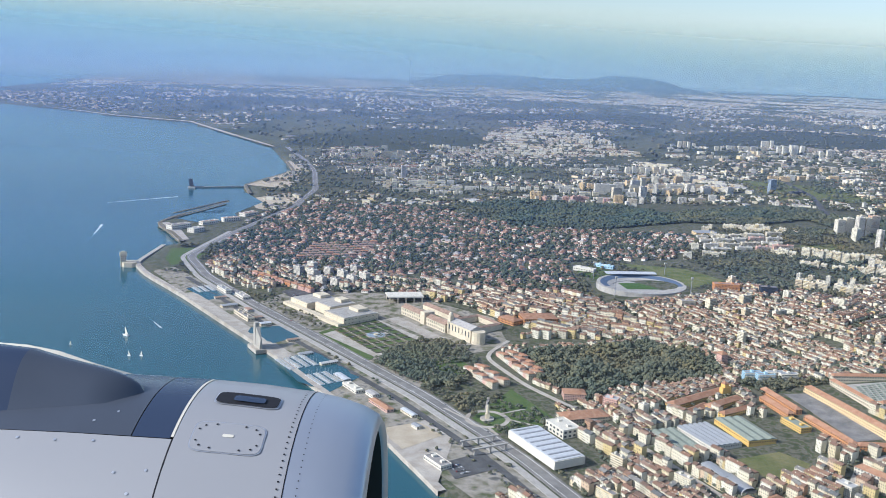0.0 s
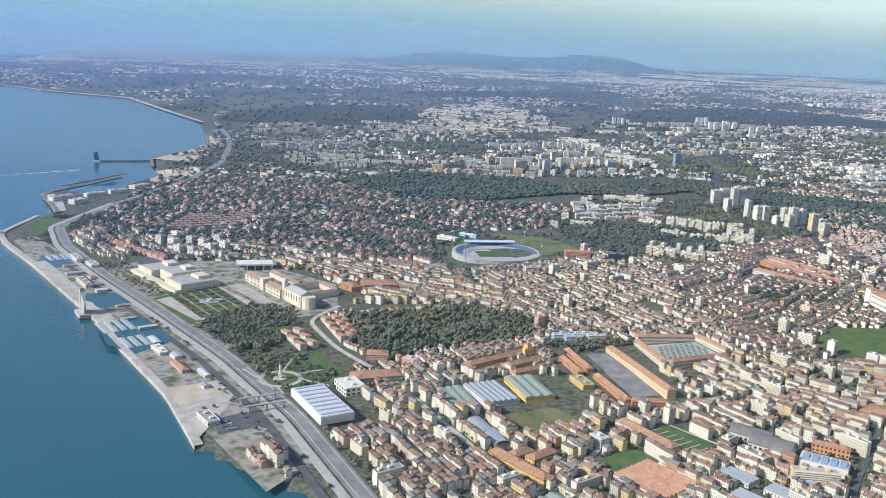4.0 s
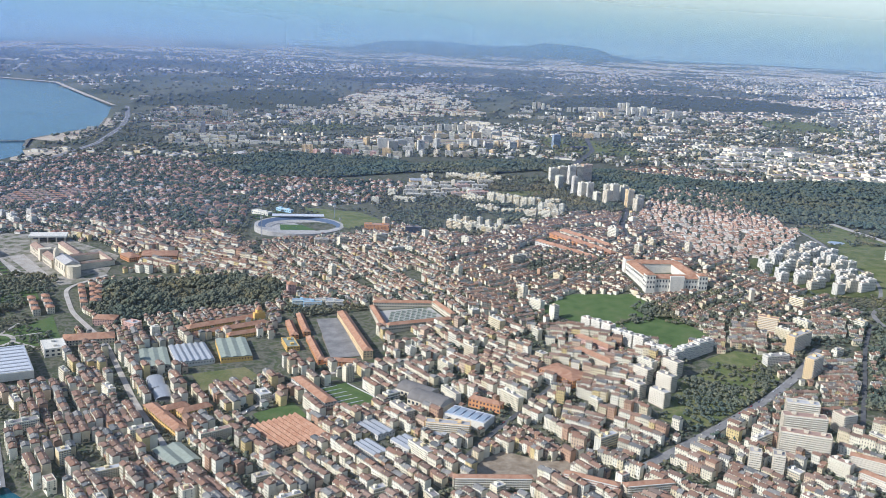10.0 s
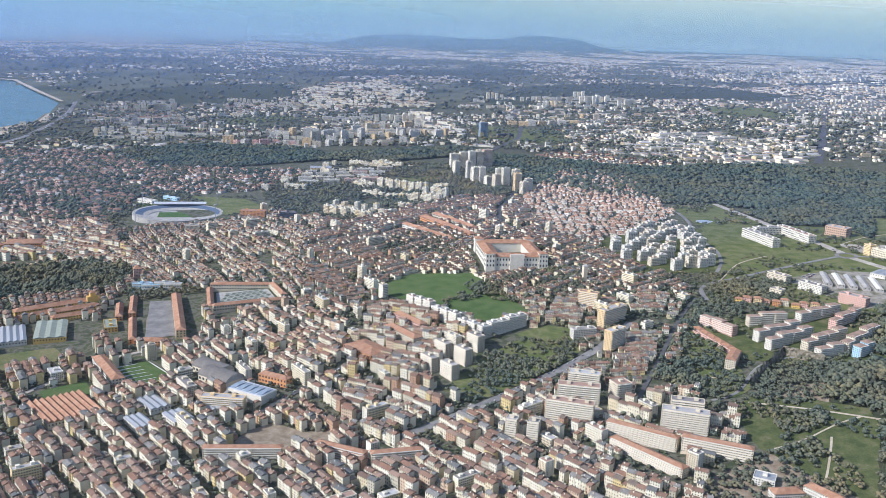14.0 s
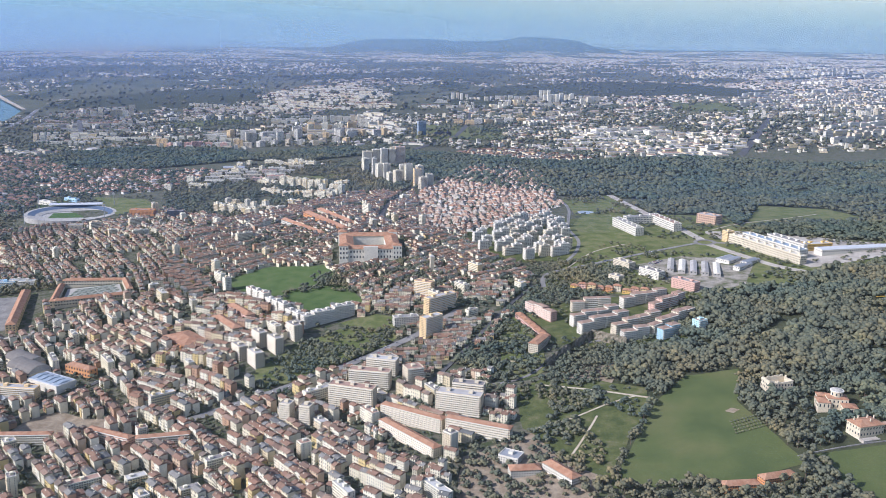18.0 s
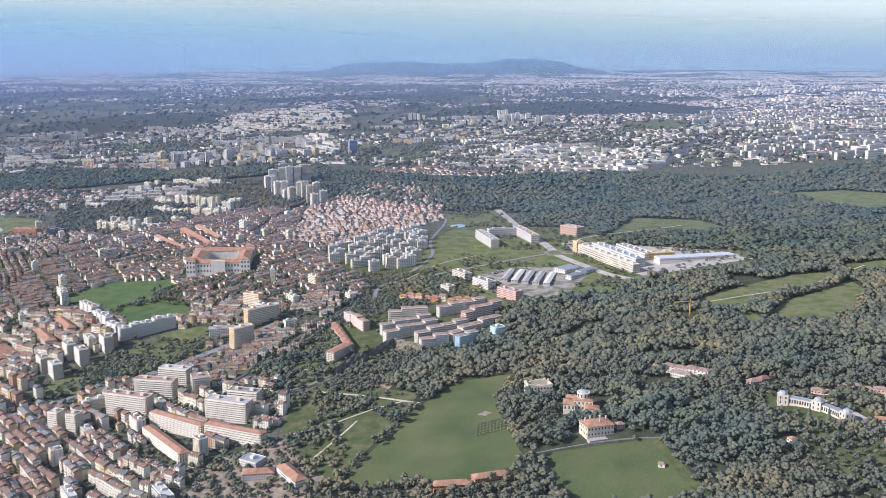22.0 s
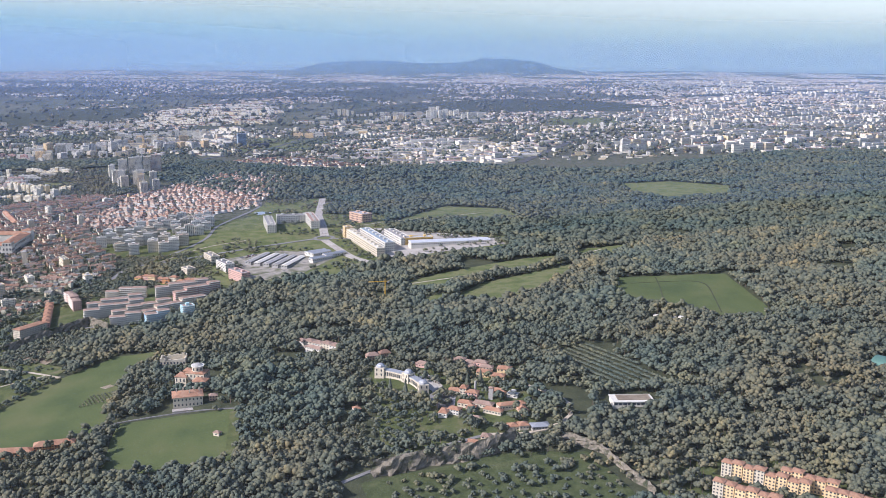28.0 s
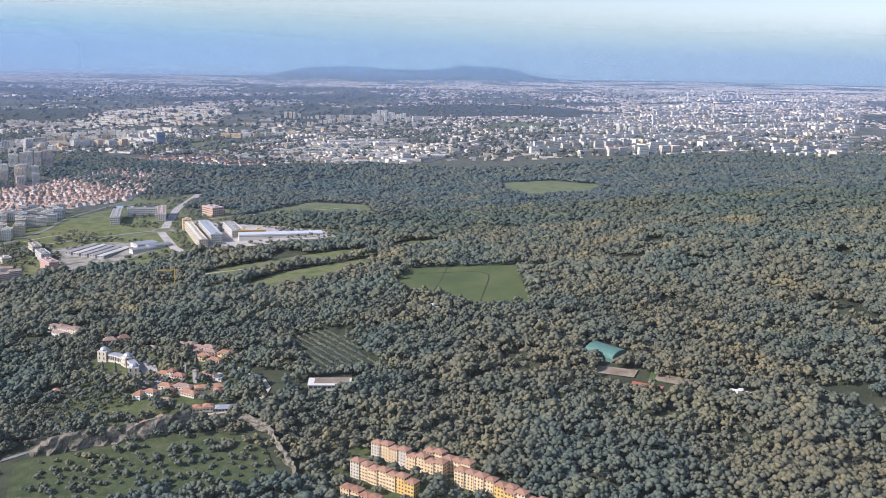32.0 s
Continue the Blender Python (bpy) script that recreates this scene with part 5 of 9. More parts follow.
P["rear_wing"].box(6, 7.6, -0.8, 13, 2.0, 2.2, 0)
P["rear_wing_roof"].gable(6, 7.6, 1.4, 13, 2.0, 0.5, 0, 0, 0.05)
P["windows"].panes(8.5, 1.2, 0, 17, 2.4, 1.8, 0, 0, 0.7, 0.9, (0.25, 0.5), "fb")
P["windows"].panes(21.5, 2.0, 0.5, 8, 3.2, 2.2, 0, 0, 1.1, 2.2, (0.3, 1.2), "fb")
st = M["cream"]
raise_thing("monastery", P, {"long_wing": st, "long_wing_roof": M["old_tile"], "middle_tower": st, "church": st, "church_roof": M["flat"], "bell_tower": st, "bell_tower_dome": st, "chancel": st, "cloister": st,
            "cloister_roof": M["old_tile"], "rear_wing": st, "rear_wing_roof": M["old_tile"], "windows": M["window"]}, -7.5, 208.5, -54.5, "long carved pale limestone monastery with church and cloister", "monastery",
            None, joined_parts=("cloister", "cloister_roof"))
FOOT.append((6, 202, 30, 18, -54.5))
P = Parts()  # flat white canopy on columns
P["roof"].box(0, 0, 1.3, 8.8, 4.6, 0.35, 0)
for i in range(5):
    for j in (-1, 1):
        P["column"].box(-4 + 2 * i, j * 2, -0.6, 0.3, 0.3, 1.9, 0)
P["back_wall"].box(0, 1.9, -0.6, 8.0, 0.3, 1.85, 0)
raise_thing("canopy_hall", P, {"roof": M["white"], "column": M["cream"], "back_wall": M["dark"]}, -7.0, 219.5, 12, "white flat canopy roof on tall columns", "pavilion", (9, 5), joined_parts=("column",))
# column in its round garden
P = Parts()
P["steps"].tube(0, 0, 0, 1.2, 0.3, 0, 16)
P["pedestal"].box(0, 0, 0.3, 0.7, 0.7, 0.8, 0)
P["column"].tube(0, 0, 1.1, 0.22, 1.6, 0, 10)
P["statue"].tube(0, 0, 2.7, 0.14, 0.5, 0, 8, 0.08)
raise_thing("garden_column", P, {"steps": M["paving"], "pedestal": M["cream"], "column": M["cream"], "statue": M["dark"]}, 8.6, 147.7, 0, "tall stone column in a round garden", "monument", (4, 4))
P = Parts()  # white raised museum hall and annex
P["hall"].box(0, 0, 0.4, 12.8, 5.6, 1.3, 0)
P["roof"].box(0, 0, 1.705, 12.5, 5.3, 0.08, 0)
for k in range(8):
    P["roof_light"].box(-5.6 + 1.6 * k, 0, 1.79, 0.35, 4.8, 0.08, 0)
for i in range(6):
    for j in (-1, 1):
        P["pillar"].box(-5.5 + 2.2 * i, j * 2.0, -0.4, 0.3, 0.3, 0.8, 0)
raise_thing("museum_hall", P, {"hall": M["white"], "roof": M["white_metal"], "roof_light": M["metal"], "pillar": M["concrete"]}, 16.8, 135.0, -63, "large white box-shaped museum raised on pillars", "museum", (13, 6), joined_parts=("roof_light", "pillar"))
slab(20.8, 143.2, 5, 3.6, 1.4, -63, "white", "white museum annex with flat roof", "white", "", "museum_annex", "building", pitch=0.9, floor=0.7)
for x, y, a in ((6.5, 137.5, 27), (8.2, 134.5, 27)):
    P = Parts()
    P["deck"].box(0, 0, 1.0, 6.5, 0.35, 0.16, 0)
    for k in (-1, 0, 1):
        P["pier"].box(2.8 * k, 0, -0.4, 0.25, 0.25, 1.4, 0)
    raise_thing("footbridge", P, {"deck": M["concrete"], "pier": M["concrete"]}, x, y, a, "grey footbridge over the railway", "bridge", joined_parts=("pier",))

ring = [(8.6 + 3.6 * math.cos(k * 0.2618), 147.7 + 3.6 * math.sin(k * 0.2618)) for k in range(25)]
way("path", ring, 0.8, "paving", "pale ring path round the column", 0.12, "path")
for p, q in (((12.2, 147.7), (19.0, 144.0)), ((8.6, 151.3), (9.5, 157.5)), ((5.0, 147.7), (1.5, 152.0)), ((8.6, 144.1), (10.0, 141.0)), ((11.2, 150.2), (15.5, 152.5))):
    way("path", [p, ((p[0] + q[0]) / 2, (p[1] + q[1]) / 2), q], 0.45, "paving", "pale gravel path of the round garden", 0.12, "path")
drape("sand_lot", [(-9.6, 142.0), (-3, 145.6), (1.1, 140.4), (-5.6, 134.6)], M["sand"], 0.12, 4, 0.2, "flat sandy lot beside the river", category="ground")
drape("car_park", [(0.8, 130.4), (7.2, 134.6), (9.4, 129.1), (2.4, 125.0)], M["asphalt"], 0.12, 4, 0.0, "asphalt car park by the river", category="car park")
for p, n, a in (((6.4, 171.6), 9, -64), ((8.6, 173.0), 9, -64), ((13.4, 180.4), 12, -70), ((15.4, 181.6), 12, -72), ((17.2, 180.0), 10, -74)):
    for k in range(n):
        x, y = p[0] + 1.25 * k * math.cos(radians(a)), p[1] + 1.25 * k * math.sin(radians(a))
        slab(x, y, 1.24, 1.3, 0.8 + 0.25 * (k * 7 % 3), a, ("cream", "white", "pink", "cream", "white")[(k * 3 + n) % 5], "narrow old house with a red-tiled roof", "tile" if k % 3 else "old_tile", "old quarter by the park", "old_house", "house", rh=0.32, pitch=0.35)

# --- between the monastery and the barracks
slab(24, 204, 8, 5, 1.2, 10, "orange", "broad convent with red-tiled roofs", "tile", "", "convent", "building", rh=0.5, pitch=0.45, floor=0.5)
slab(17.5, 203, 5, 3, 1.0, -50, "orange", "low red-roofed school wing", "tile", "", "school", "building", rh=0.5, pitch=0.45, floor=0.5)
slab(25, 148.5, 8.5, 3.6, 1.0, 18, "cream", "long palace stables with red-tiled roof", "tile", "", "stables", "building", rh=0.6, pitch=0.5, floor=0.5)
slab(25, 158.5, 4, 3, 1.2, 0, "pink", "pink palace pavilion with pale roof", "tile", "", "palace", "palace", rh=0.35)
slab(31, 154.5, 2.6, 2.0, 1.7, -30, "pink", "pink four-storey palace house", "flat", "", "palace", "palace")
slab(57.5, 176, 1.6, 1.6, 2.2, 20, "pink", "tall brick-red house at the garden's corner", "tile", "", "corner_house", "house", rh=0.6)
for (x0, y0), (x1, y1), w, wall in (((41, 153), (54, 162.5), 2.0, "yellow"), ((42.5, 149.5), (48, 154.5), 1.6, "yellow"), ((47.5, 152.5), (55, 158), 1.8, "yellow"), ((49, 149.5), (55.5, 153.5), 1.4, "yellow")):
    cx, cy, L, a = along((x0, y0), (x1, y1))
    slab(cx, cy, L, w, 0.8, a, wall, "ochre barrack wing with red-tiled roof", "tile", "ochre barracks", "barrack", "barracks", rh=0.5, pitch=0.5, floor=0.4)
P = Parts()
P["tower"].box(0, 0, -0.5, 1.0, 1.0, 2.6, 0)
P["gable_front"].box(0, -0.2, -0.5, 2.2, 0.8, 2.0, 0)
P["spire"].hip(0, 0, 2.1, 1.0, 1.0, 0.5, 0)
raise_thing("gate_chapel", P, {"tower": M["yellow"], "gable_front": M["yellow"], "spire": M["tile"]}, 53, 160.5, 30, "bright ochre chapel front with a bell gable", "chapel", (2, 2))
cx, cy, L, a = along((68.7, 161.2), (74.3, 139.5))
slab(cx, cy, L, 1.7, 1.3, a, "pale_yellow", "very long yellow barrack with red-tiled roof", "tile", "barracks round the parade ground", "barrack", "barracks", rh=0.5, pitch=0.5, floor=0.42)
for p, q in (((60.6, 161.5), (63.0, 151.0)), ((63.6, 149.0), (66.6, 137.5)), ((59.0, 157.5), (61.0, 149.5)), ((67, 137.4), (73, 137.2))):
    cx, cy, L, a = along(p, q)
    slab(cx, cy, L, 1.3, 0.8, a, "orange", "long low barrack with red-tiled roof", "tile", "barracks round the parade ground", "barrack", "barracks", rh=0.5, pitch=0.5, floor=0.4)
slab(60.5, 146.0, 5, 2.2, 0.8, -72, "yellow", "ochre depot with pale flat roof", "green_metal", "", "depot", "depot", pitch=0.5, floor=0.4)
for p, q in (((74.7, 165.0), (86.5, 165.9)), ((86.8, 165.4), (90.0, 157.6)), ((89.6, 157.0), (77.5, 151.8)), ((77.0, 152.4), (74.6, 164.4))):
    cx, cy, L, a = along(p, q)
    slab(cx, cy, L, 1.2, 1.1, a, "cream", "red-roofed wing of a walled courtyard", "tile", "courtyard wings", "courtyard_wing", "building", rh=0.4, pitch=0.5, floor=0.5)
drape("courtyard", [(76, 163.5), (86, 164.4), (88.5, 158), (78, 153.6)], M["concrete"], 0.12, 3, 0.0, "grey courtyard laid out in plots", category="yard")
S = Shape()
for i in range(9):
    for j in range(9):
        x, y = 77.8 + 1.05 * i + 0.1 * j, 155.5 + 0.85 * j + 0.25 * i
        if within([(76.5, 163), (85.5, 164), (87.8, 158.3), (78.3, 154.3)], x, y):
            S.box(x, y, float(land(x, y)) + 0.12, 0.8, 0.45, 0.14, 0, 15)
tagged(new("courtyard_plots", S.mesh("courtyard_plots", {0: M["green_metal"]})), "rows of low grey-green plots", "plots", kind="stuff")
FOOT.append((82, 159.5, 12, 11, 5))
hall(44.3, 141.2, 8.6, 6.2, 0.9, -68, "white", "metal", "broad works shed with pale ridged roof", "works_shed", "shed", 0.22, 6, "works sheds")
hall(38.6, 139.3, 8.8, 4.6, 0.8, -72, "concrete", "green_metal", "broad works shed with grey-green roof", "works_shed", "shed", 0.15, 3, "works sheds")
hall(51.0, 143.6, 9.6, 5.2, 0.9, -74, "yellow", "green_metal", "ochre works shed with grey-green roof", "works_shed", "shed", 0.2, 3, "works sheds")
for x, y in ((41.6, 128.4), (43.4, 124.6)):
    P = Parts()
    n = 9
    for k in range(n):
        a0, a1 = math.pi * k / n, math.pi * (k + 1) / n
        P["roof"].face([(-2.6, -1.3 * math.cos(a0), 0.5 + 0.6 * math.sin(a0)), (-2.6, -1.3 * math.cos(a1), 0.5 + 0.6 * math.sin(a1)), (2.6, -1.3 * math.cos(a1), 0.5 + 0.6 * math.sin(a1)), (2.6, -1.3 * math.cos(a0), 0.5 + 0.6 * math.sin(a0))][::-1], 0)
    P["walls"].box(0, 0, -0.5, 5.2, 2.55, 1.0, 0)
    raise_thing("hangar", P, {"roof": M["metal"], "walls": M["concrete"]}, x, y, -70, "grey hangar with a rounded metal roof", "hangar", (5.2, 2.6), "hangars")
cx, cy, L, a = along((63.3, 129.5), (69.2, 119.8))
slab(cx, cy, L, 2.0, 1.4, a, "white", "long white barrack with red-tiled roof", "tile", "", "barrack", "barracks", rh=0.45, pitch=0.5, floor=0.45)
slab(58.7, 123.2, 2.6, 1.8, 1.5, -58, "white", "white four-storey office with flat roof", "flat", "", "office", "office")
hall(64.1, 111.4, 8.6, 7.8, 0.9, -52, "cream", "tile", "factory with rows of red saw-tooth roofs", "factory", "factory", 0.35, 9)
for (x, y, w, d, a) in ((44.5, 117.5, 6, 2, -52), (47.5, 113.5, 6, 2, -52), (49.5, 118.5, 5, 1.8, 38), (46.5, 119.0, 4, 1.8, 38)):
    slab(x, y, w, d, 1.0, a, "yellow", "ochre convent wing with red roof", "tile", "convent wings", "convent_wing", "convent", rh=0.5, pitch=0.5, floor=0.5)
hall(50, 104.5, 6, 4, 0.7, -52, "concrete", "green_metal", "low depot with a grey roof", "depot", "depot", 0.3, 2)
for x, y, w, d in ((76, 113, 5, 3), (80.5, 108.5, 4, 3), (75.5, 107, 4.5, 2.6), (85, 112, 3.5, 3)):
    hall(x, y, w, d, 0.8, -52, "white", "metal", "low warehouse with pale ridged roof", "warehouse", "warehouse", 0.2, 3, "warehouses")
for k in range(4):
    slab(60.5 + 2.2 * k, 167.5 - 1.1 * (k % 2), 3.6, 1.2, 1.5, 8, "blue" if k < 2 else "white", "modern apartment row with grey balconies", "metal", "modern rows", bal=True)

for x, y, w, r, a in ((82.4, 125.0, 6.0, 1.7, -38), (84.2, 121.6, 6.2, 1.9, -38)):
    P = Parts()
    n = 10
    for k in range(n):
        a0, a1 = math.pi * k / n, math.pi * (k + 1) / n
        P["roof"].face([(-w / 2, -r * math.cos(a0), 0.9 + 0.55 * r * math.sin(a0)), (-w / 2, -r * math.cos(a1), 0.9 + 0.55 * r * math.sin(a1)), (w / 2, -r * math.cos(a1), 0.9 + 0.55 * r * math.sin(a1)), (w / 2, -r * math.cos(a0), 0.9 + 0.55 * r * math.sin(a0))][::-1], 0)
    for sx in (-1, 1):
        P["end_wall"].face([(sx * (w / 2 - 0.1), -r * 0.98 * math.cos(math.pi * k / n), 0.9 + 0.54 * r * math.sin(math.pi * k / n)) for k in range(n + 1)][::sx], 0)
    P["walls"].box(0, 0, -0.6, w - 0.1, 2 * r - 0.06, 1.5, 0)
    P["windows"].panes(0, 0, 0, w - 0.1, 2 * r - 0.06, 0.9, 0, 0, 0.7, 0.9, (0.4, 0.4), "fb", 0.02)
    raise_thing("market_hall", P, {"roof": M["old_sheet"], "end_wall": M["concrete"], "walls": M["cream"], "windows": M["window"]}, x, y, a, "old works hall under a rounded grey roof", "hall", (w, 2 * r), "arched halls", ("end_wall",))
P = Parts()
P["walls"].box(0, 0, -0.6, 6.6, 3.6, 1.8, 0)
P["roof"].box(0, 0, 1.205, 6.4, 3.4, 0.06, 0)
for k in range(5):
    P["roof_light"].gable(-2.5 + 1.25 * k, 0, 1.275, 0.9, 2.9, 0.22, 0, 0, 0.0)
raise_thing("glass_works", P, {"walls": M["white"], "roof": M["white_metal"], "roof_light": M["solar"]}, 89.6, 116.2, -32, "low white works with rows of blue roof lights", "factory", (7, 4), joined_parts=("roof_light",))
slab(92.6, 120.6, 5.2, 1.6, 1.3, -30, "orange", "old brick store with arched windows and tiled roof", "tile", "", "brick_store", "warehouse", rh=0.35, pitch=0.55, floor=0.6)
slab(86.2, 111.8, 6.4, 1.5, 2.1, -8, "pale_yellow", "pale yellow apartment row with balconies", "flat", "yellow row", bal=True)
slab(79.8, 117.6, 4.6, 1.5, 1.8, -58, "cream", "cream apartment house beside the works", "flat", "", bal=True)
for p, q, lb in (((86.0, 97.6), (96.2, 97.9), "cream"), ((100.5, 99.2), (107.0, 96.0), "pink"), ((107.6, 95.8), (114.3, 97.2), "cream")):
    cx, cy, L, a = along(p, q)
    slab(cx, cy, L, 1.2, 1.6, a, lb, "terrace of flats with a red-tiled roof", "tile", "terraces by the bare lot", "apartment_row", "apartment row", rh=0.25, bal=True)
ar = np.random.RandomState(77)
for k in range(9):
    slab(-47 + 2.0 * k, 241 - 1.9 * k, 2.4, 1.3, 1.2, -44, ("pink", "orange", "cream", "pink")[k % 4], "terraced apartment house with red roof by the avenue", "tile", "houses by the avenue", rh=0.3)
for x, y in ((-36, 243), (-32, 240), (-28, 244), (-24, 240), (-29, 234), (-25, 232), (-21, 234), (-18, 238), (-33, 248), (-21, 246)):
    slab(x, y, 2.6, 1.5, 1.9 + 0.6 * ar.rand(), -40, "white" if ar.rand() < 0.6 else "concrete", "pale apartment block behind the arts centre", "flat", "blocks behind the arts centre", bal=True)
for r in range(6):
    for k in range(8):
        slab(-38 + 2.5 * k + 0.5 * r, 262 + 3.2 * r + 0.5 * k, 2.3, 1.0, 0.75, 12, "white" if (r + k) % 2 else "pink", "low terraced house with orange roof", "tile" if (r + k) % 4 == 0 else "old_tile", "terraces on the slope", "terraced_house", "house", rh=0.3, pitch=0.4)
drape("garden_paths", [(-24, 192), (-13, 204), (-1, 189), (-12, 178)], M["paving"], 0.1, 4, 0.0, "pale gravel paths of a formal garden", category="path")
S, G = Shape(), Shape()
for i in range(7):
    for j in range(5):
        u, v = -9 + 3.0 * i, -5 + 2.4 * j
        c, q = math.cos(radians(-56)), math.sin(radians(-56))
        gx0, gy0 = -12.5 + c * u - q * v, 192 + q * u + c * v
        if math.hypot(gx0 + 12.5, gy0 - 192) > 2.6:
            G.box(gx0, gy0, float(land(gx0, gy0)) - 0.2, 2.0, 1.55, 0.34, 0, -56)
        for du, dv, w, d in ((0, -0.9, 2.4, 0.25), (0, 0.9, 2.4, 0.25), (-1.1, 0, 0.25, 1.6), (1.1, 0, 0.25, 1.6)):
            x, y = -12.5 + c * (u + du) - q * (v + dv), 192 + q * (u + du) + c * (v + dv)
            S.box(x, y, float(land(x, y)), w, d, 0.26, 0, -56)
tagged(new("garden_lawns", G.mesh("garden_lawns", {0: M["lawn"]})), "square lawns of a formal garden", "lawns", kind="stuff")
tagged(new("garden_hedges", S.mesh("garden_hedges", {0: M["leaf_many"]})), "clipped hedges of a formal garden", "hedges", kind="stuff")
P = Parts()
P["basin"].tube(0, 0, 0, 2.2, 0.22, 0, 24)
P["pool"].tube(0, 0, 0.225, 2.0, 0.01, 0, 24)
P["pedestal"].tube(0, 0, 0.236, 0.5, 0.3, 0, 12)
raise_thing("fountain", P, {"basin": M["paving"], "pool": M["solar"], "pedestal": M["cream"]}, -12.5, 192, 0, "wide round stone fountain in a garden", "fountain", (5, 5))
# --- stadium
M["seats"] = plain("blue_seats", (0.10, 0.14, 0.21), 0.8)
M["turf"] = mottled("watered_turf", [(0.3, (0.055, 0.115, 0.03)), (0.7, (0.085, 0.15, 0.04))], 0.6, 4, 0.95)
P = Parts()
A, B, n = 11.2, 8.6, 48
for k in range(n):
    a0, a1 = 6.2832 * k / n, 6.2832 * (k + 1) / n
    tall = [0.85 + 0.5 * math.sin(a) for a in (a0, a1)]
    for i, (r0, r1) in enumerate(((0.66, 0.80), (0.80, 0.97))):
        z0, z1 = [[0.25 + (h - 0.25) * (r - 0.66) / 0.31 for h in tall] for r in (r0, r1)]
        P["lower_stand" if i == 0 else "upper_stand" if math.sin((a0 + a1) / 2) > -0.25 else "front_stand"].face([(A * r0 * math.cos(a0), B * r0 * math.sin(a0), z0[0]), (A * r1 * math.cos(a0), B * r1 * math.sin(a0), z1[0]), (A * r1 * math.cos(a1), B * r1 * math.sin(a1), z1[1]),
                                                   (A * r0 * math.cos(a1), B * r0 * math.sin(a1), z0[1])], 0)
    P["rim"].solid([(A * r * math.cos(a), B * r * math.sin(a), h) for a, t in ((a0, tall[0]), (a1, tall[1])) for r, h in ((0.97, t), (1.05, t), (1.05, -0.8), (1.05, t - 0.02))],
                   [(0, 1, 5, 4), (2, 6, 5, 1)], 0)
    P["infield_wall"].face([(A * 0.66 * math.cos(a0), B * 0.66 * math.sin(a0), -0.2), (A * 0.66 * math.cos(a1), B * 0.66 * math.sin(a1), -0.2), (A * 0.66 * math.cos(a1), B * 0.66 * math.sin(a1), 0.25), (A * 0.66 * math.cos(a0), B * 0.66 * math.sin(a0), 0.25)][::-1], 0)
P["track"].prism([(A * 0.66 * math.cos(6.2832 * k / n), B * 0.66 * math.sin(6.2832 * k / n)) for k in range(n)], -0.3, 0.12, 0)
P["turf"].box(0, 0, 0.122, 10.2, 6.6, 0.03, 0, 0)
P["roof"].solid([(-7, 7.0, 1.75), (7, 7.0, 1.75), (7, 9.0, 1.95), (-7, 9.0, 1.95), (-7, 7.0, 1.63), (7, 7.0, 1.63), (7, 9.0, 1.8), (-7, 9.0, 1.8)], [(0, 1, 2, 3), (7, 6, 5, 4), (0, 4, 5, 1), (3, 2, 6, 7)], 0)
for i, j in ((-10, -8), (10, -8), (10, 9), (-10, 9)):
    P["floodlight_mast"].box(i, j, -0.5, 0.14, 0.14, 4.6, 0)
    P["floodlight_head"].box(i, j, 4.1, 0.7, 0.2, 0.4, 0, 20)
raise_thing("stadium", P, {"lower_stand": M["concrete"], "upper_stand": M["seats"], "front_stand": M["concrete"], "rim": M["concrete"], "infield_wall": M["concrete"], "track": M["concrete"], "turf": M["turf"], "roof": M["white_metal"], "floodlight_mast": M["metal"],
            "floodlight_head": M["white"]}, 54, 231, 8, "open oval football stadium with blue seats and white rim", "stadium", (26, 21), joined_parts=("floodlight_mast", "floodlight_head"))
slab(42, 247, 6, 2.0, 0.9, -35, "white", "white sports hall beside the pitch", "white", "", "sports_hall", "building", pitch=0.7, floor=0.5)
slab(48, 250, 5.5, 1.2, 0.8, -35, "blue", "small stand with a pale roof", "white", "", "stand", "stand", pitch=0.7, floor=0.5)
slab(74.5, 226.5, 6.5, 2.2, 1.7, -2, "orange", "brown brick institute with flat roof", "flat", "", "institute", "building", pitch=0.35)
slab(84, 223, 4.2, 1.8, 1.7, -2, "dark", "dark glazed office block", "flat", "", "office_block", "office", pitch=0.35)
slab(61, 214, 3.5, 2.2, 1.5, 10, "cream", "cream apartment house beside the stadium", "flat")

# --- long white rows north of the stadium
wr = np.random.RandomState(14)
for j, y0 in enumerate((266.0, 271.5, 277.5, 283.5)):
    x = 82.0 + wr.uniform(0, 2)
    while x < 108:
        w = wr.uniform(3.4, 6.5)
        slab(x + w / 2, y0 + 0.12 * (x - 82) + wr.uniform(-0.4, 0.4), w, 1.3, 1.2 + 0.3 * wr.rand(), 6, "white" if wr.rand() < 0.6 else ("cream" if j % 2 else "pink"), "long white apartment row with flat roof", "flat", "long white rows", "apartment_row", "apartment row", bal=True, pitch=0.4)
        x += w + wr.uniform(0.5, 1.6)
hall(88, 290, 7, 4, 1.2, 6, "pale_yellow", "metal", "broad yellow school with pale roof", "school", "school", 0.3, 2)

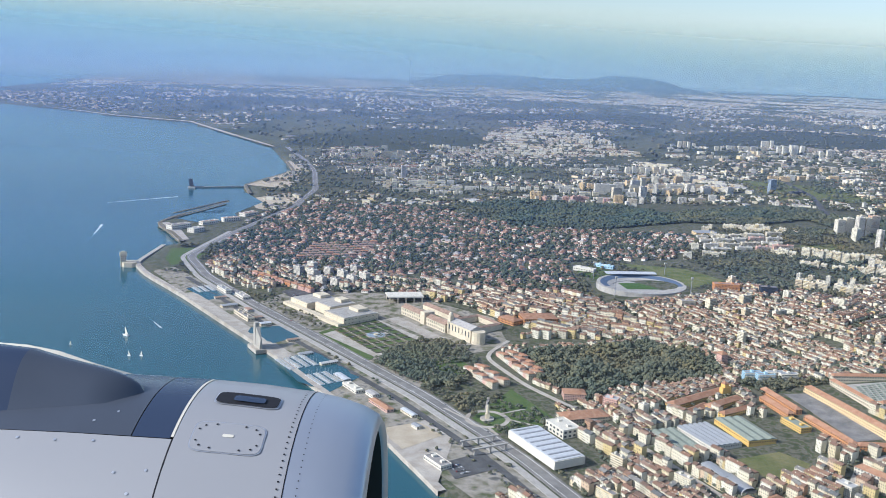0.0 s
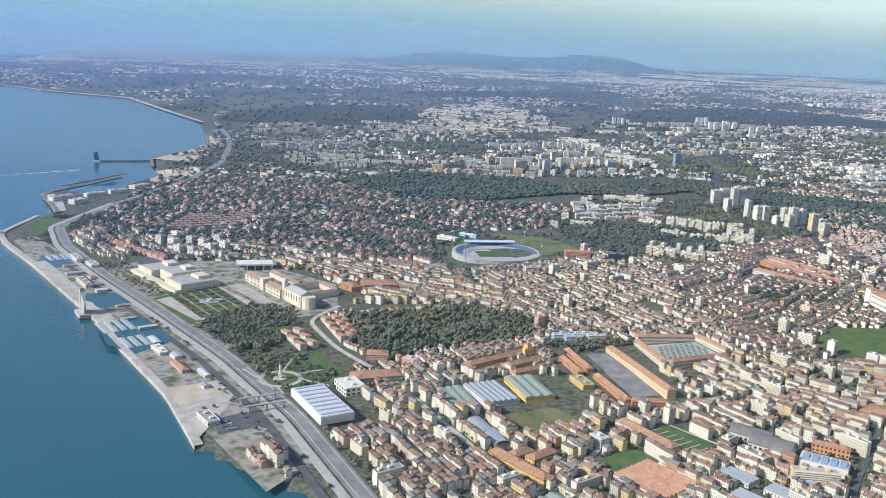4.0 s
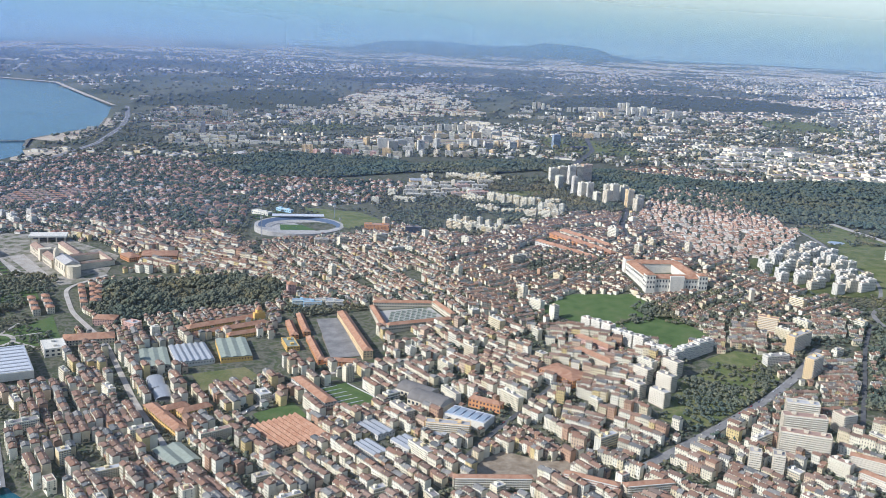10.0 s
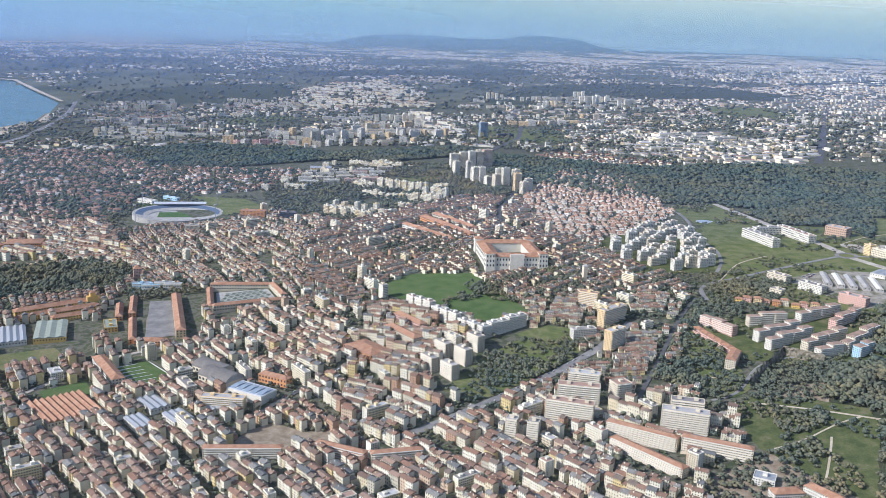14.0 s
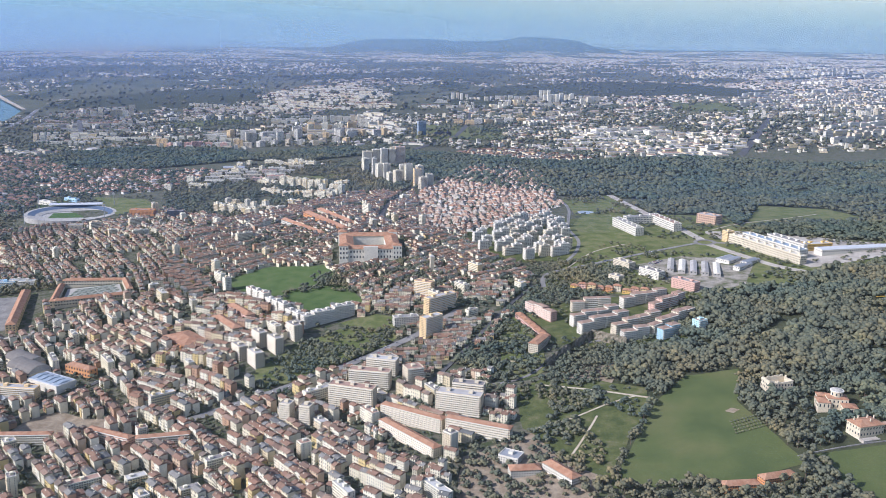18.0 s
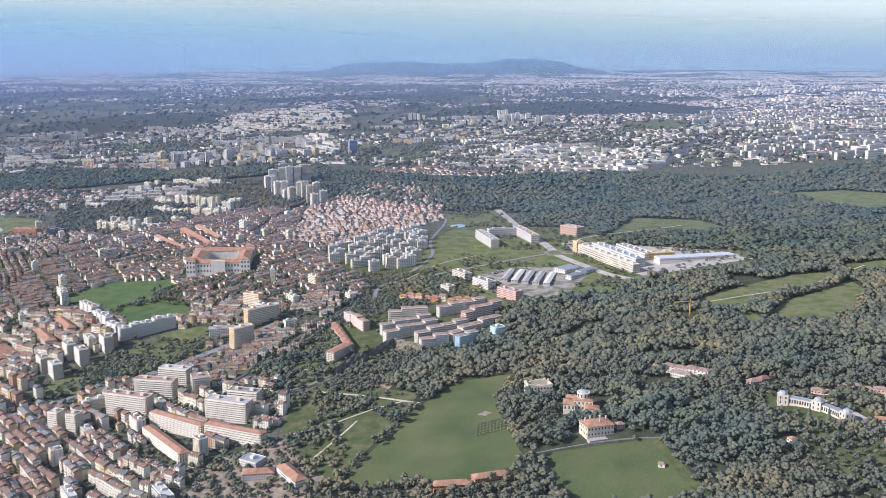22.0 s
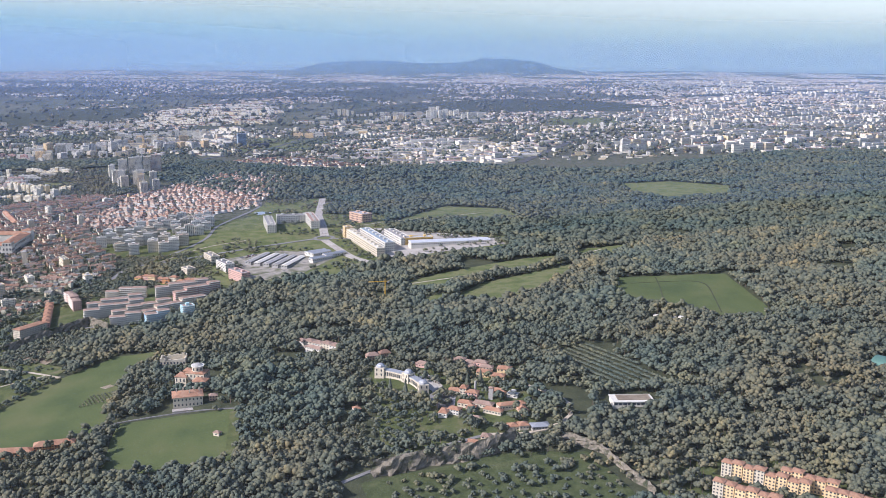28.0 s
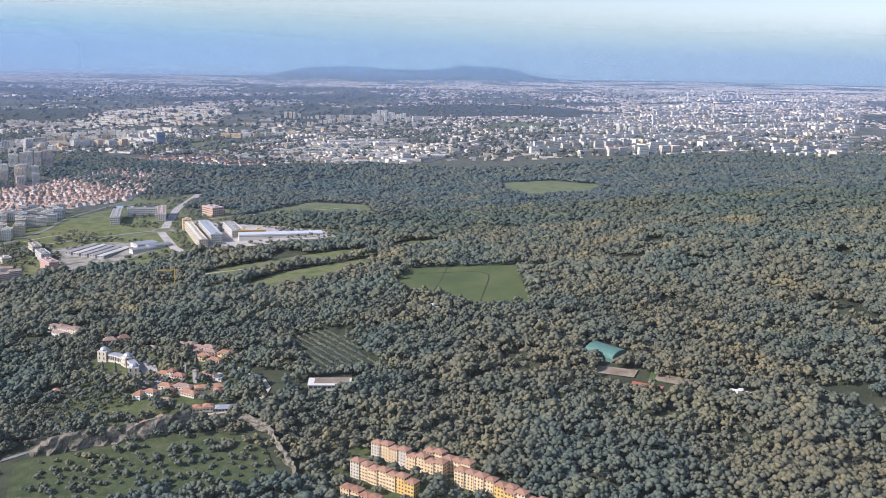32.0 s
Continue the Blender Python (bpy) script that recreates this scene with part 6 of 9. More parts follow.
# --- palace
P = Parts()
for (x, y, w, d) in ((0, -6.1, 12.6, 2.8), (0, 6.1, 12.6, 2.8), (-4.9, 0, 2.8, 9.4), (4.9, 0, 2.8, 9.4)):
    P["wing"].box(x, y, -1.0, w, d, 3.3, 0)
    P["wing_roof"].hip(x, y, 2.31, max(w, d), min(w, d), 0.55, 0, 0 if w > d else 90, 0.1)
    P["cornice"].box(x, y, 2.2, w + 0.16, d + 0.16, 0.1, 0)
for i, j in ((-5.6, -6.8), (5.6, -6.8), (-5.6, 6.8), (5.6, 6.8)):
    P["corner_tower"].box(i, j, -1.0, 1.9, 1.9, 4.0, 0)
    P["corner_tower_roof"].hip(i, j, 3.01, 1.9, 1.9, 0.4, 0)
for i, j in ((-5.6, -6.8), (5.6, -6.8)):
    P["windows"].panes(i, j, 0, 1.9, 1.9, 2.9, 0, 0, 0.62, 0.75, (0.26, 0.46), "flr", 0.03)
P["middle_front"].box(0, -7.6, -1.0, 3.0, 0.5, 3.8, 0)
P["windows"].panes(0, 0, 0, 12.6, 15.0, 2.2, 0, 0, 0.62, 0.75, (0.26, 0.46), "fblr", 0.03)
raise_thing("palace", P, {"wing": M["white"], "wing_roof": M["tile"], "cornice": M["cream"], "corner_tower": M["white"], "corner_tower_roof": M["tile"], "middle_front": M["white"], "windows": M["window"]},
            136.0, 176.8, 4, "large white neoclassical palace with red roofs round a court", "palace", (15, 18), joined_parts=("wing", "wing_roof", "cornice", "corner_tower", "corner_tower_roof"))
P = Parts()
P["shaft"].box(0, 0, -0.5, 0.8, 0.8, 3.0, 0)
P["belfry"].box(0, 0, 2.5, 0.9, 0.9, 0.7, 0)
P["cap"].hip(0, 0, 3.2, 0.9, 0.9, 0.4, 0)
raise_thing("bell_tower", P, {"shaft": M["cream"], "belfry": M["cream"], "cap": M["concrete"]}, 149, 161, 10, "square pale stone bell tower standing alone", "tower", (1, 1))
for (p, q, w, wall, lb) in (((119, 216), (130, 196), 2.0, "orange", "long ochre barrack with red roof behind the palace"), ((122, 219), (131, 203), 1.6, "cream", "pale barrack with red roof behind the palace"),
                            ((114, 208), (125, 192), 1.4, "white", "white barrack with red roof behind the palace")):
    cx, cy, L, a = along(p, q)
    slab(cx, cy, L, w, 0.9, a, wall, lb, "tile", "barracks behind the palace", "barrack", "barracks", rh=0.5, pitch=0.5, floor=0.45)

# --- apartment rows above the valley
for k in range(8):
    x, y = 114.5 + 1.45 * k, 151.5 - 2.0 * k
    slab(x, y, 2.2, 1.3, 1.9 + 0.25 * (k % 3), -56, "white", "white apartment house with glazed balconies", "flat", "white row above the meadow", bal=True)
for k in range(5):
    slab(126.3 + 1.7 * k, 136.0 + 1.05 * k, 2.0, 1.4, 2.2 + 0.2 * (k % 2), 32, "white", "pale apartment house over the valley", "flat", "pale row over the valley", bal=True)
for x, y, h in ((119, 129.5, 2.4), (122.0, 126.5, 2.6), (116.5, 124.5, 2.3), (119.5, 121.5, 2.4), (124.5, 131.5, 2.6)):
    slab(x, y, 3.0, 1.5, h, -56, "cream", "cream seven-storey apartment slab with balconies", "flat", "cream slabs over the valley", bal=True)
slab(106.5, 131, 7, 4.6, 1.1, -50, "orange", "red-walled convent with tiled roofs", "tile", "", "convent", "convent", rh=0.5, pitch=0.5, floor=0.5)
slab(112.5, 136, 8.5, 1.9, 1.7, -56, "cream", "long pale yellow hospital wing with red roof", "tile", "", "hospital", "building", rh=0.4)
slab(113.8, 142.5, 8.0, 1.7, 1.3, -56, "pink", "long pink barrack with red roof", "tile", "", "barrack", "barracks", rh=0.4)
for x, y, w, h, a, wall in ((147.6, 130.2, 4.0, 3.3, 42, "pale_yellow"), (149.6, 140.4, 6.6, 2.9, 40, "pale_yellow"), (147.0, 147.8, 3.6, 2.9, -28, "pale_yellow"), (143.4, 135.0, 4.4, 1.5, 14, "white")):
    slab(x, y, w, 1.5, h, a, wall, "tall yellow apartment tower beside the valley" if wall != "white" else "low white school block", "flat", "yellow towers", "apartment_tower", "apartment tower", bal=wall == "pale_yellow")
for x, y, w, d, h, a in ((135.4, 106.0, 6.8, 1.8, 3.2, -19), (137.8, 111.6, 6.2, 1.8, 2.9, -12), (139.6, 116.2, 4.8, 1.8, 2.6, -16), (144.2, 112.4, 2.6, 2.2, 2.6, 20), (126.6, 101.6, 1.6, 1.6, 3.2, -20), (129.4, 100.6, 1.6, 1.6, 3.2, -20), (150.4, 101.4, 6.4, 2.0, 3.1, -19), (152.0, 105.4, 4.6, 1.8, 2.6, -16)):
    slab(x, y, w, d, h, a, "cream", "cream stepped apartment slab with long balconies", "flat", "cream slabs on the ridge", bal=True)
for p, q, h in (((139.8, 101.8), (148.0, 96.4), 2.1), ((148.4, 96.2), (156.5, 92.4), 2.0), ((139.8, 98.6), (146.8, 89.6), 1.5)):
    cx, cy, L, a = along(p, q)
    slab(cx, cy, L, 1.4, h, a, "cream", "long curved apartment row with orange roof edge", "tile", "long rows", rh=0.25, bal=True)
slab(155.8, 87.0, 2.6, 2.2, 0.9, -30, "white", "small white school block with flat roof", "metal", "school buildings", "school", "school")
slab(157.0, 83.5, 3.8, 1.6, 0.9, 5, "white", "low school wing with orange roof", "tile", "school buildings", "school", "school", rh=0.4)
slab(161.2, 82.0, 5.2, 1.6, 1.0, -58, "white", "long school wing with orange roof", "tile", "school buildings", "school", "school", rh=0.4)

# --- estates, campus and works at the woods' edge
er = np.random.RandomState(9)
ESTATE = [(158, 188), (160.5, 173), (170, 166), (178.5, 167), (181, 182), (181, 203), (170, 197.5)]
ca, sa = math.cos(radians(16)), math.sin(radians(16))
for r in range(-5, 6):
    u, gone, run, tall = -19.0 + er.uniform(0, 3), 0, 4, 2.0
    while u < 19:
        v = 4.3 * r + (0.35 if gone % 2 else -0.3) + 0.9 * math.sin(u * 0.16 + r)
        x, y = 170 + ca * u - sa * v, 184 + sa * u + ca * v
        if within(ESTATE, x, y):
            slab(x, y, 2.1, 1.35, tall + 0.3 * (gone % 2), 16 + er.uniform(-2, 2), "white" if er.rand() < 0.75 else "cream", "white housing block in a stepped chain with flat roof", "flat" if er.rand() < 0.6 else "old_tile", "white housing estate", "housing_block", "housing block", pitch=0.38, bal=gone % 2 == 0)
        gone += 1
        u += 2.12
        if gone % run == 0:
            u, run, tall = u + er.uniform(1.2, 2.6), er.randint(3, 6), er.uniform(1.6, 2.3)
for p, q, wall in (((171.3, 129.2), (179.8, 132.3), "white"), ((171.9, 125.6), (180.8, 129.6), "white"), ((177.1, 123.7), (185.8, 128.0), "cream"), ((177.7, 120.4), (182.3, 121.7), "white"), ((182.7, 121.8), (191.4, 128.4), "cream"),
                   ((181.3, 135.6), (190.0, 138.8), "white"), ((185.5, 131.6), (192.4, 136.4), "pink"), ((165.2, 138.0), (168.8, 131.9), "pink"), ((172.5, 136.0), (179.5, 136.6), "cream"), ((183.6, 119.6), (187.0, 121.4), "blue")):
    cx, cy, L, a = along(p, q)
    n = max(1, round(L / 2.3))
    for k in range(n):
        f = (k + 0.5) / n
        off = 0.14 * (k % 2)
        x, y = p[0] + f * (q[0] - p[0]) - off * math.sin(radians(a)), p[1] + f * (q[1] - p[1]) + off * math.cos(radians(a))
        slab(x, y, L / n, 1.35, 1.75 + 0.2 * (k % 2) + 0.2 * er.rand(), a, wall, "five-storey housing slab with tiled roof and balconies", "old_tile", "housing slabs on the ridge", "housing_slab", "housing slab", rh=0.22, bal=True)
for k in range(9):
    f = k / 8
    slab(175.4 + 11.7 * f, 147.4 - 6 * f + 0.6 * (k % 2), 1.5, 1.0, 0.7 + 0.25 * (k % 3), -24, ("yellow", "pink", "pale_yellow", "pink", "orange", "cream")[k % 6], "small painted house with tiled roof", "tile", "painted houses on the ridge", "small_house", "house", rh=0.28)
slab(190.2, 120.4, 2.0, 1.4, 2.4, 30, "teal", "pale turquoise apartment block at the wood's edge", "flat", bal=True)
slab(164.6, 121.5, 5.2, 1.6, 1.5, 60, "cream", "pale block with a long red roof", "tile", rh=0.2)
for k in range(6):
    slab(163.3 + 0.55 * k, 134.0 - 1.9 * k, 1.9, 1.2, 1.0, -74, "pink", "pink terraced house with tiled roof", "tile", "pink terrace", "terraced_house", "house", rh=0.3)
for x, y, w, h, a, wall in ((187.2, 157.5, 4.5, 1.5, -60, "cream"), (191.0, 151.0, 5.0, 1.5, -58, "white"), (195.0, 142.8, 5.0, 1.7, -52, "pink"), (184, 150.5, 2.4, 1.0, -50, "cream")):
    slab(x, y, w, 1.8, h, a, wall, "block of flats beside the works", "flat", "flats beside the works")
for k in range(5):
    hall(196.5 + 1.9 * k, 157.0 - 1.2 * k, 9.0, 1.3, 0.5, 72, "concrete", ("concrete", "white", "flat", "concrete", "white")[k], "long narrow white works shed", "works_shed", "shed", 0.2, 1, "narrow works sheds")
for x, y, w, d in ((208.5, 158, 4.5, 3), (212.0, 155.5, 5, 1.4), (209.5, 152.8, 5, 1.4)):
    hall(x, y, w, d, 0.7, 40, "white", "metal", "white works hall with ridged roof", "works_hall", "shed", 0.2, 2, "works halls")
for x, y, w, d, a in ((195.2, 186.5, 12, 2.0, -78), (204.8, 189.5, 12, 2.0, -78), (200.0, 193.5, 8, 1.8, 12)):
    slab(x, y, w, d, 1.9, a, "white", "long pale campus block with ribbon windows", "flat", "campus blocks", "campus_block", "campus building", pitch=0.4, floor=0.45)
slab(216.2, 192.0, 5.0, 3.0, 2.1, -50, "tan", "tan cube-like faculty building", "flat", "", "faculty_building", "campus building", pitch=0.5, floor=0.5)
slab(217.8, 162.5, 21.5, 1.6, 1.8, -71, "cream", "very long ochre institute building on the avenue", "white", "institute", "institute", "campus building", pitch=0.4, floor=0.45)
slab(220.4, 164.5, 17.0, 2.2, 1.9, -71, "white", "long white laboratory with roof plant", "solar", "institute", "laboratory", "campus building", pitch=0.4, floor=0.45)
slab(224.8, 167.0, 11.0, 2.4, 1.5, -71, "white", "white laboratory wing with roof plant", "flat", "institute", "laboratory", "campus building", pitch=0.4, floor=0.45)
slab(213.9, 173.2, 1.8, 1.8, 2.3, -71, "pale_yellow", "ochre end tower of the institute", "flat", "institute", "end_tower", "campus building")
hall(235.5, 160.5, 17, 2.6, 0.9, 12, "white", "white_metal", "long low white hall with pale roof bands", "institute_hall", "campus building", 0.2, 2)
slab(229.0, 163.5, 6, 2.4, 1.3, 12, "yellow", "ochre connecting block of the institute", "flat", "institute", "connecting_block", "campus building")

# --- houses in the woods
way("track", [(188.5, 79.6), (192.5, 80.3), (198, 80.4), (203.2, 80.6), (205, 79.6)], 0.15, "road_pale", "pale footpath round a crop field", 0.13, "track")
drape("field_margin", [(203.9, 78.8), (204.9, 79.2), (205.7, 74), (206.8, 66.5), (205.4, 66.5), (204.6, 73)], M["scrub"], 0.11, 1.0, 0.15, "worn brownish margin of a crop field", category="soil")
drape("field_patch", [(184.5, 92.6), (185.6, 93.3), (186.4, 92.5), (185.4, 91.8)], M["soil"], 0.11, 0.5, 0.1, "bare brown patch in a crop field", category="soil")
slab(203.4, 73.3, 0.75, 0.55, 0.42, -25, "cream", "small pale hut standing in the field", "old_tile", "", "field_hut", "hut", rh=0.2, pitch=0.4)
P = Parts()  # roofless villa with broken wall tops
vr = np.random.RandomState(6)
for k in range(9):
    x = -1.52 + 0.38 * k
    for sy in (-1, 1):
        P["wall"].box(x, sy * 1.05, -0.5, 0.375, 0.18, 0.5 + vr.uniform(1.15, 1.65), 0)
for k in range(5):
    for sx in (-1, 1):
        P["wall"].box(sx * 1.62, -0.74 + 0.37 * k, -0.5, 0.18, 0.365, 0.5 + vr.uniform(1.2, 1.6), 0)
    P["inner_wall"].box(-0.6 + 0.7 * (k % 3), -0.5 + 0.25 * k, -0.3, 0.12, 0.7, 0.3 + vr.uniform(0.7, 1.3), 0)
P["rubble"].box(0, 0, -0.4, 3.05, 1.9, 0.75, 0)
P["windows"].panes(0, 0, 0.1, 3.42, 2.28, 1.1, 0, 0, 0.42, 0.55, (0.18, 0.28), "fl")
raise_thing("ruined_villa", P, {"wall": M["cream"], "inner_wall": M["cream"], "rubble": M["soil"], "windows": M["dark"]}, 193.2, 97.2, 5, "roofless ruined villa of pale stone with broken wall tops", "villa", (3.6, 2.6), joined_parts=("wall", "inner_wall"))
P = Parts()  # observatory: wings round a tiered drum
P["hall"].box(0, 0, -0.6, 2.5, 1.9, 2.05, 0)
P["hall_roof"].hip(0, 0, 1.46, 2.5, 1.9, 0.32, 0)
P["drum"].tube(0, 0.1, 1.2, 0.78, 1.0, 0, 20)
P["cornice"].tube(0, 0.1, 2.2, 0.86, 0.1, 0, 20)
P["dome"].tube(0, 0.1, 2.3, 0.7, 0.22, 0, 20, 0.3)
for k in range(10):
    a = 0.628 * k
    P["drum_window"].box(0.785 * math.cos(a), 0.1 + 0.785 * math.sin(a), 1.75, 0.05, 0.16, 0.32, 0, math.degrees(a))
for x, y, w, d, h in ((-1.75, -0.5, 1.5, 1.9, 1.05), (1.15, -1.75, 1.7, 1.5, 1.0), (-1.6, 1.1, 1.2, 1.2, 1.2)):
    P["wing"].box(x, y, -0.6, w, d, h + 0.6, 0)
    P["wing_roof"].hip(x, y, h + 0.01, w, d, 0.24, 0, 0, 0.08)
    P["windows"].panes(x, y, 0.1, w, d, h - 0.1, 0, 0, 0.42, 0.9, (0.16, 0.42), "flr")
P["windows"].panes(0, 0, 0.15, 2.5, 1.9, 1.2, 0, 0, 0.42, 0.6, (0.16, 0.3), "flr")
raise_thing("observatory", P, {"hall": M["cream"], "hall_roof": M["tile"], "drum": M["cream"], "cornice": M["white"], "dome": M["concrete"], "drum_window": M["window"], "wing": M["cream"], "wing_roof": M["tile"], "windows": M["window"]},
            197.9, 90.0, -12, "cream observatory with a round drum and tiled wings", "observatory", (5, 5), joined_parts=("wing", "wing_roof", "drum_window"))
P = Parts()  # manor house
P["walls"].box(0, 0, -0.8, 3.5, 2.3, 2.2, 0)
P["roof"].hip(0, 0, 1.41, 3.5, 2.3, 0.42, 0, 0, 0.12)
for x, y in ((-1.3, 0.5), (-0.5, 0.75), (0.7, 0.6), (1.4, 0.3), (0.2, -0.5)):
    P["chimney"].box(x, y, 1.5, 0.14, 0.14, 0.5, 0)
P["windows"].panes(0, 0, 0.05, 3.5, 2.3, 1.3, 0, 0, 0.42, 0.45, (0.15, 0.26), "flr")
P["terrace"].box(0.3, -1.7, -0.8, 4.4, 0.8, 0.85, 0)
raise_thing("manor_house", P, {"walls": M["cream"], "roof": M["tile"], "chimney": M["cream"], "windows": M["window"], "terrace": M["paving"]}, 198.1, 82.9, 14, "cream manor house with orange hipped roof and chimneys", "house", (4.6, 3.6), joined_parts=("chimney",))
slab(201.1, 83.4, 1.0, 0.8, 0.6, 14, "tan", "small tan outbuilding beside a manor house", "old_tile", "", "outbuilding", "house", rh=0.25)
for k in range(5):  # long farm range with uneven roofs
    slab(210.6 + 1.25 * k, 99.4 - 0.95 * k, 1.55, 1.3, 0.85 + 0.12 * (k % 2), -37, ("white", "cream")[k % 2], "pale farm range with patched brown roof", "old_tile", "farm range in the woods", "farm_range", "farm", rh=0.26, pitch=0.4)
slab(212.6, 95.9, 2.8, 0.9, 0.75, -37, "white", "white farmhouse with long brown roof in the woods", "old_tile", "", "farmhouse", "house", rh=0.24, pitch=0.3)
slab(220.6, 90.8, 1.7, 1.0, 0.6, 15, "tan", "low house with brown roof under trees", "old_tile", "", "farmhouse", "house", rh=0.4)
slab(222.2, 91.5, 1.5, 0.9, 0.5, 20, "tan", "low barn with dark brown roof under trees", "roof", "", "barn", "barn", rh=0.4)
P = Parts()  # curved white building
n = 14
for k in range(n):
    a0, a1 = radians(74 - 68 * k / n), radians(74 - 68 * (k + 1) / n)
    q = [(7.1 * math.cos(a), 7.1 * math.sin(a)) for a in (a0, a1)] + [(8.0 * math.cos(a), 8.0 * math.sin(a)) for a in (a1, a0)]
    P["curved_wing"].prism(q[::-1], -1.6, 0.8, 0)
    P["curved_roof"].prism([(p[0] * 1.003, p[1] * 1.003) for p in q][::-1], 0.805, 0.88, 0)
    am = (a0 + a1) / 2
    P["windows"].panes(7.54 * math.cos(am), 7.54 * math.sin(am), 0, 0.62, 0.9, 0.8, 0, math.degrees(am) - 90, 0.31, 0.8, (0.17, 0.46), "f", 0.02)
for a in (72, 40, 8):
    x, y = 7.5 * math.cos(radians(a)), 7.5 * math.sin(radians(a))
    P["pavilion"].box(x, y, -1.6, 1.2, 1.2, 2.75, 0, a)
    P["pavilion_dome"].dome(x, y, 1.16, 0.56, 0, 8, 4, 0.8)
    P["windows"].panes(x, y, 0, 1.2, 1.2, 1.1, 0, a, 0.4, 0.55, (0.15, 0.3))
raise_thing("curved_institute", P, {"curved_wing": M["cream"], "curved_roof": M["metal"], "pavilion": M["cream"], "pavilion_dome": M["metal"], "windows": M["window"]}, 219.4, 77.3, 0, "cream curved institute with small domes", "building", None, z=float(land(225.6, 81.8)),
            joined_parts=("curved_wing", "curved_roof", "pavilion", "pavilion_dome"))
FOOT.append((224.6, 81.4, 11, 3.4, -48))
hr = np.random.RandomState(12)
for x, y, w, d, h, a, wall, roof in ((227.1, 86.4, 1.6, 1.0, 0.55, -30, "pink", "old_tile"), (228.2, 85.8, 1.0, 0.9, 0.4, -30, "cream", "old_tile"), (230.6, 86.9, 1.4, 0.9, 0.55, -25, "pink", "old_tile"), (231.9, 86.2, 1.3, 1.1, 0.7, -25, "cream", "old_tile"),
                                     (233.0, 85.5, 1.6, 0.9, 0.5, -25, "pink", "old_tile"), (234.4, 84.8, 1.7, 0.9, 0.55, -25, "pink", "old_tile"), (232.9, 84.3, 1.6, 0.8, 0.4, -25, "cream", "old_tile"), (234.5, 81.7, 1.8, 1.1, 0.72, -18, "pale_yellow", "tile"),
                                     (234.9, 83.0, 1.6, 0.9, 0.6, -18, "cream", "old_tile"), (237.0, 81.8, 1.7, 1.2, 0.85, -18, "pale_yellow", "tile"), (236.0, 79.9, 1.6, 1.1, 0.8, -18, "pale_yellow", "tile"), (230.6, 77.3, 1.6, 1.0, 0.6, -22, "cream", "tile"),
                                     (231.6, 76.9, 0.8, 1.1, 0.95, -22, "cream", "tile"), (232.5, 76.3, 1.5, 1.0, 0.6, -22, "pink", "tile"), (229.0, 72.4, 1.0, 1.6, 0.6, -20, "white", "tile"), (230.2, 72.6, 1.4, 1.0, 0.6, -30, "white", "tile"),
                                     (231.5, 74.0, 1.6, 0.9, 0.55, -22, "cream", "tile"), (232.1, 73.0, 1.0, 0.9, 0.45, -22, "pink", "tile"), (233.6, 73.6, 2.3, 1.1, 0.42, -25, "cream", "old_tile"), (235.7, 76.4, 1.7, 1.0, 0.5, -28, "tan", "tile"),
                                     (236.6, 72.6, 3.2, 1.0, 0.55, 14, "cream", "tile"), (237.7, 71.6, 0.9, 2.0, 0.5, 14, "tan", "tile"), (234.5, 71.8, 2.2, 0.9, 0.5, -32, "cream", "tile"), (232.3, 70.4, 1.4, 0.8, 0.45, -10, "cream", "old_tile"),
                                     (236.2, 67.9, 1.1, 1.1, 0.5, 8, "cream", "tile"), (237.3, 67.9, 1.1, 1.1, 0.5, 8, "cream", "tile"), (231.8, 64.6, 1.8, 1.2, 0.75, -20, "cream", "tile"), (233.0, 65.4, 1.0, 0.9, 0.9, -20, "cream", "old_tile"),
                                     (219.0, 75.2, 0.8, 0.8, 0.55, 20, "white", "tile")):
    slab(x, y, w, d, h * hr.uniform(0.92, 1.1), a, wall, "hamlet house with orange tiled roof" if roof == "tile" else "hamlet house with weathered brown roof", roof, "houses of the hamlet", "hamlet_house", "house", rh=0.26, pitch=0.35)
slab(237.2, 75.3, 1.3, 0.8, 0.4, -28, "white", "white shed with flat metal roof in the hamlet", "metal", "", "shed", "shed", pitch=0.5)
P = Parts()
P["shaft"].box(0, 0, -0.3, 0.5, 0.5, 1.75, 0)
P["cap"].hip(0, 0, 1.46, 0.5, 0.5, 0.12, 0)
raise_thing("water_tower", P, {"shaft": M["concrete"], "cap": M["old_tile"]}, 234.6, 75.2, -20, "square grey stone tower in the hamlet", "tower", (0.6, 0.6))
drape("forecourt", [(227.2, 77.0), (228.6, 79.2), (229.6, 78.0), (230.2, 75.2), (228.4, 74.0)], M["road_pale"], 0.1, 1.0, 0.1, "worn grey forecourt of the curved institute", category="forecourt")
way("road", [(226.6, 84.6), (228.3, 82.8), (229.2, 81.0), (229.3, 78.6)], 0.4, "paving", "pale lane round the curved institute", 0.12)
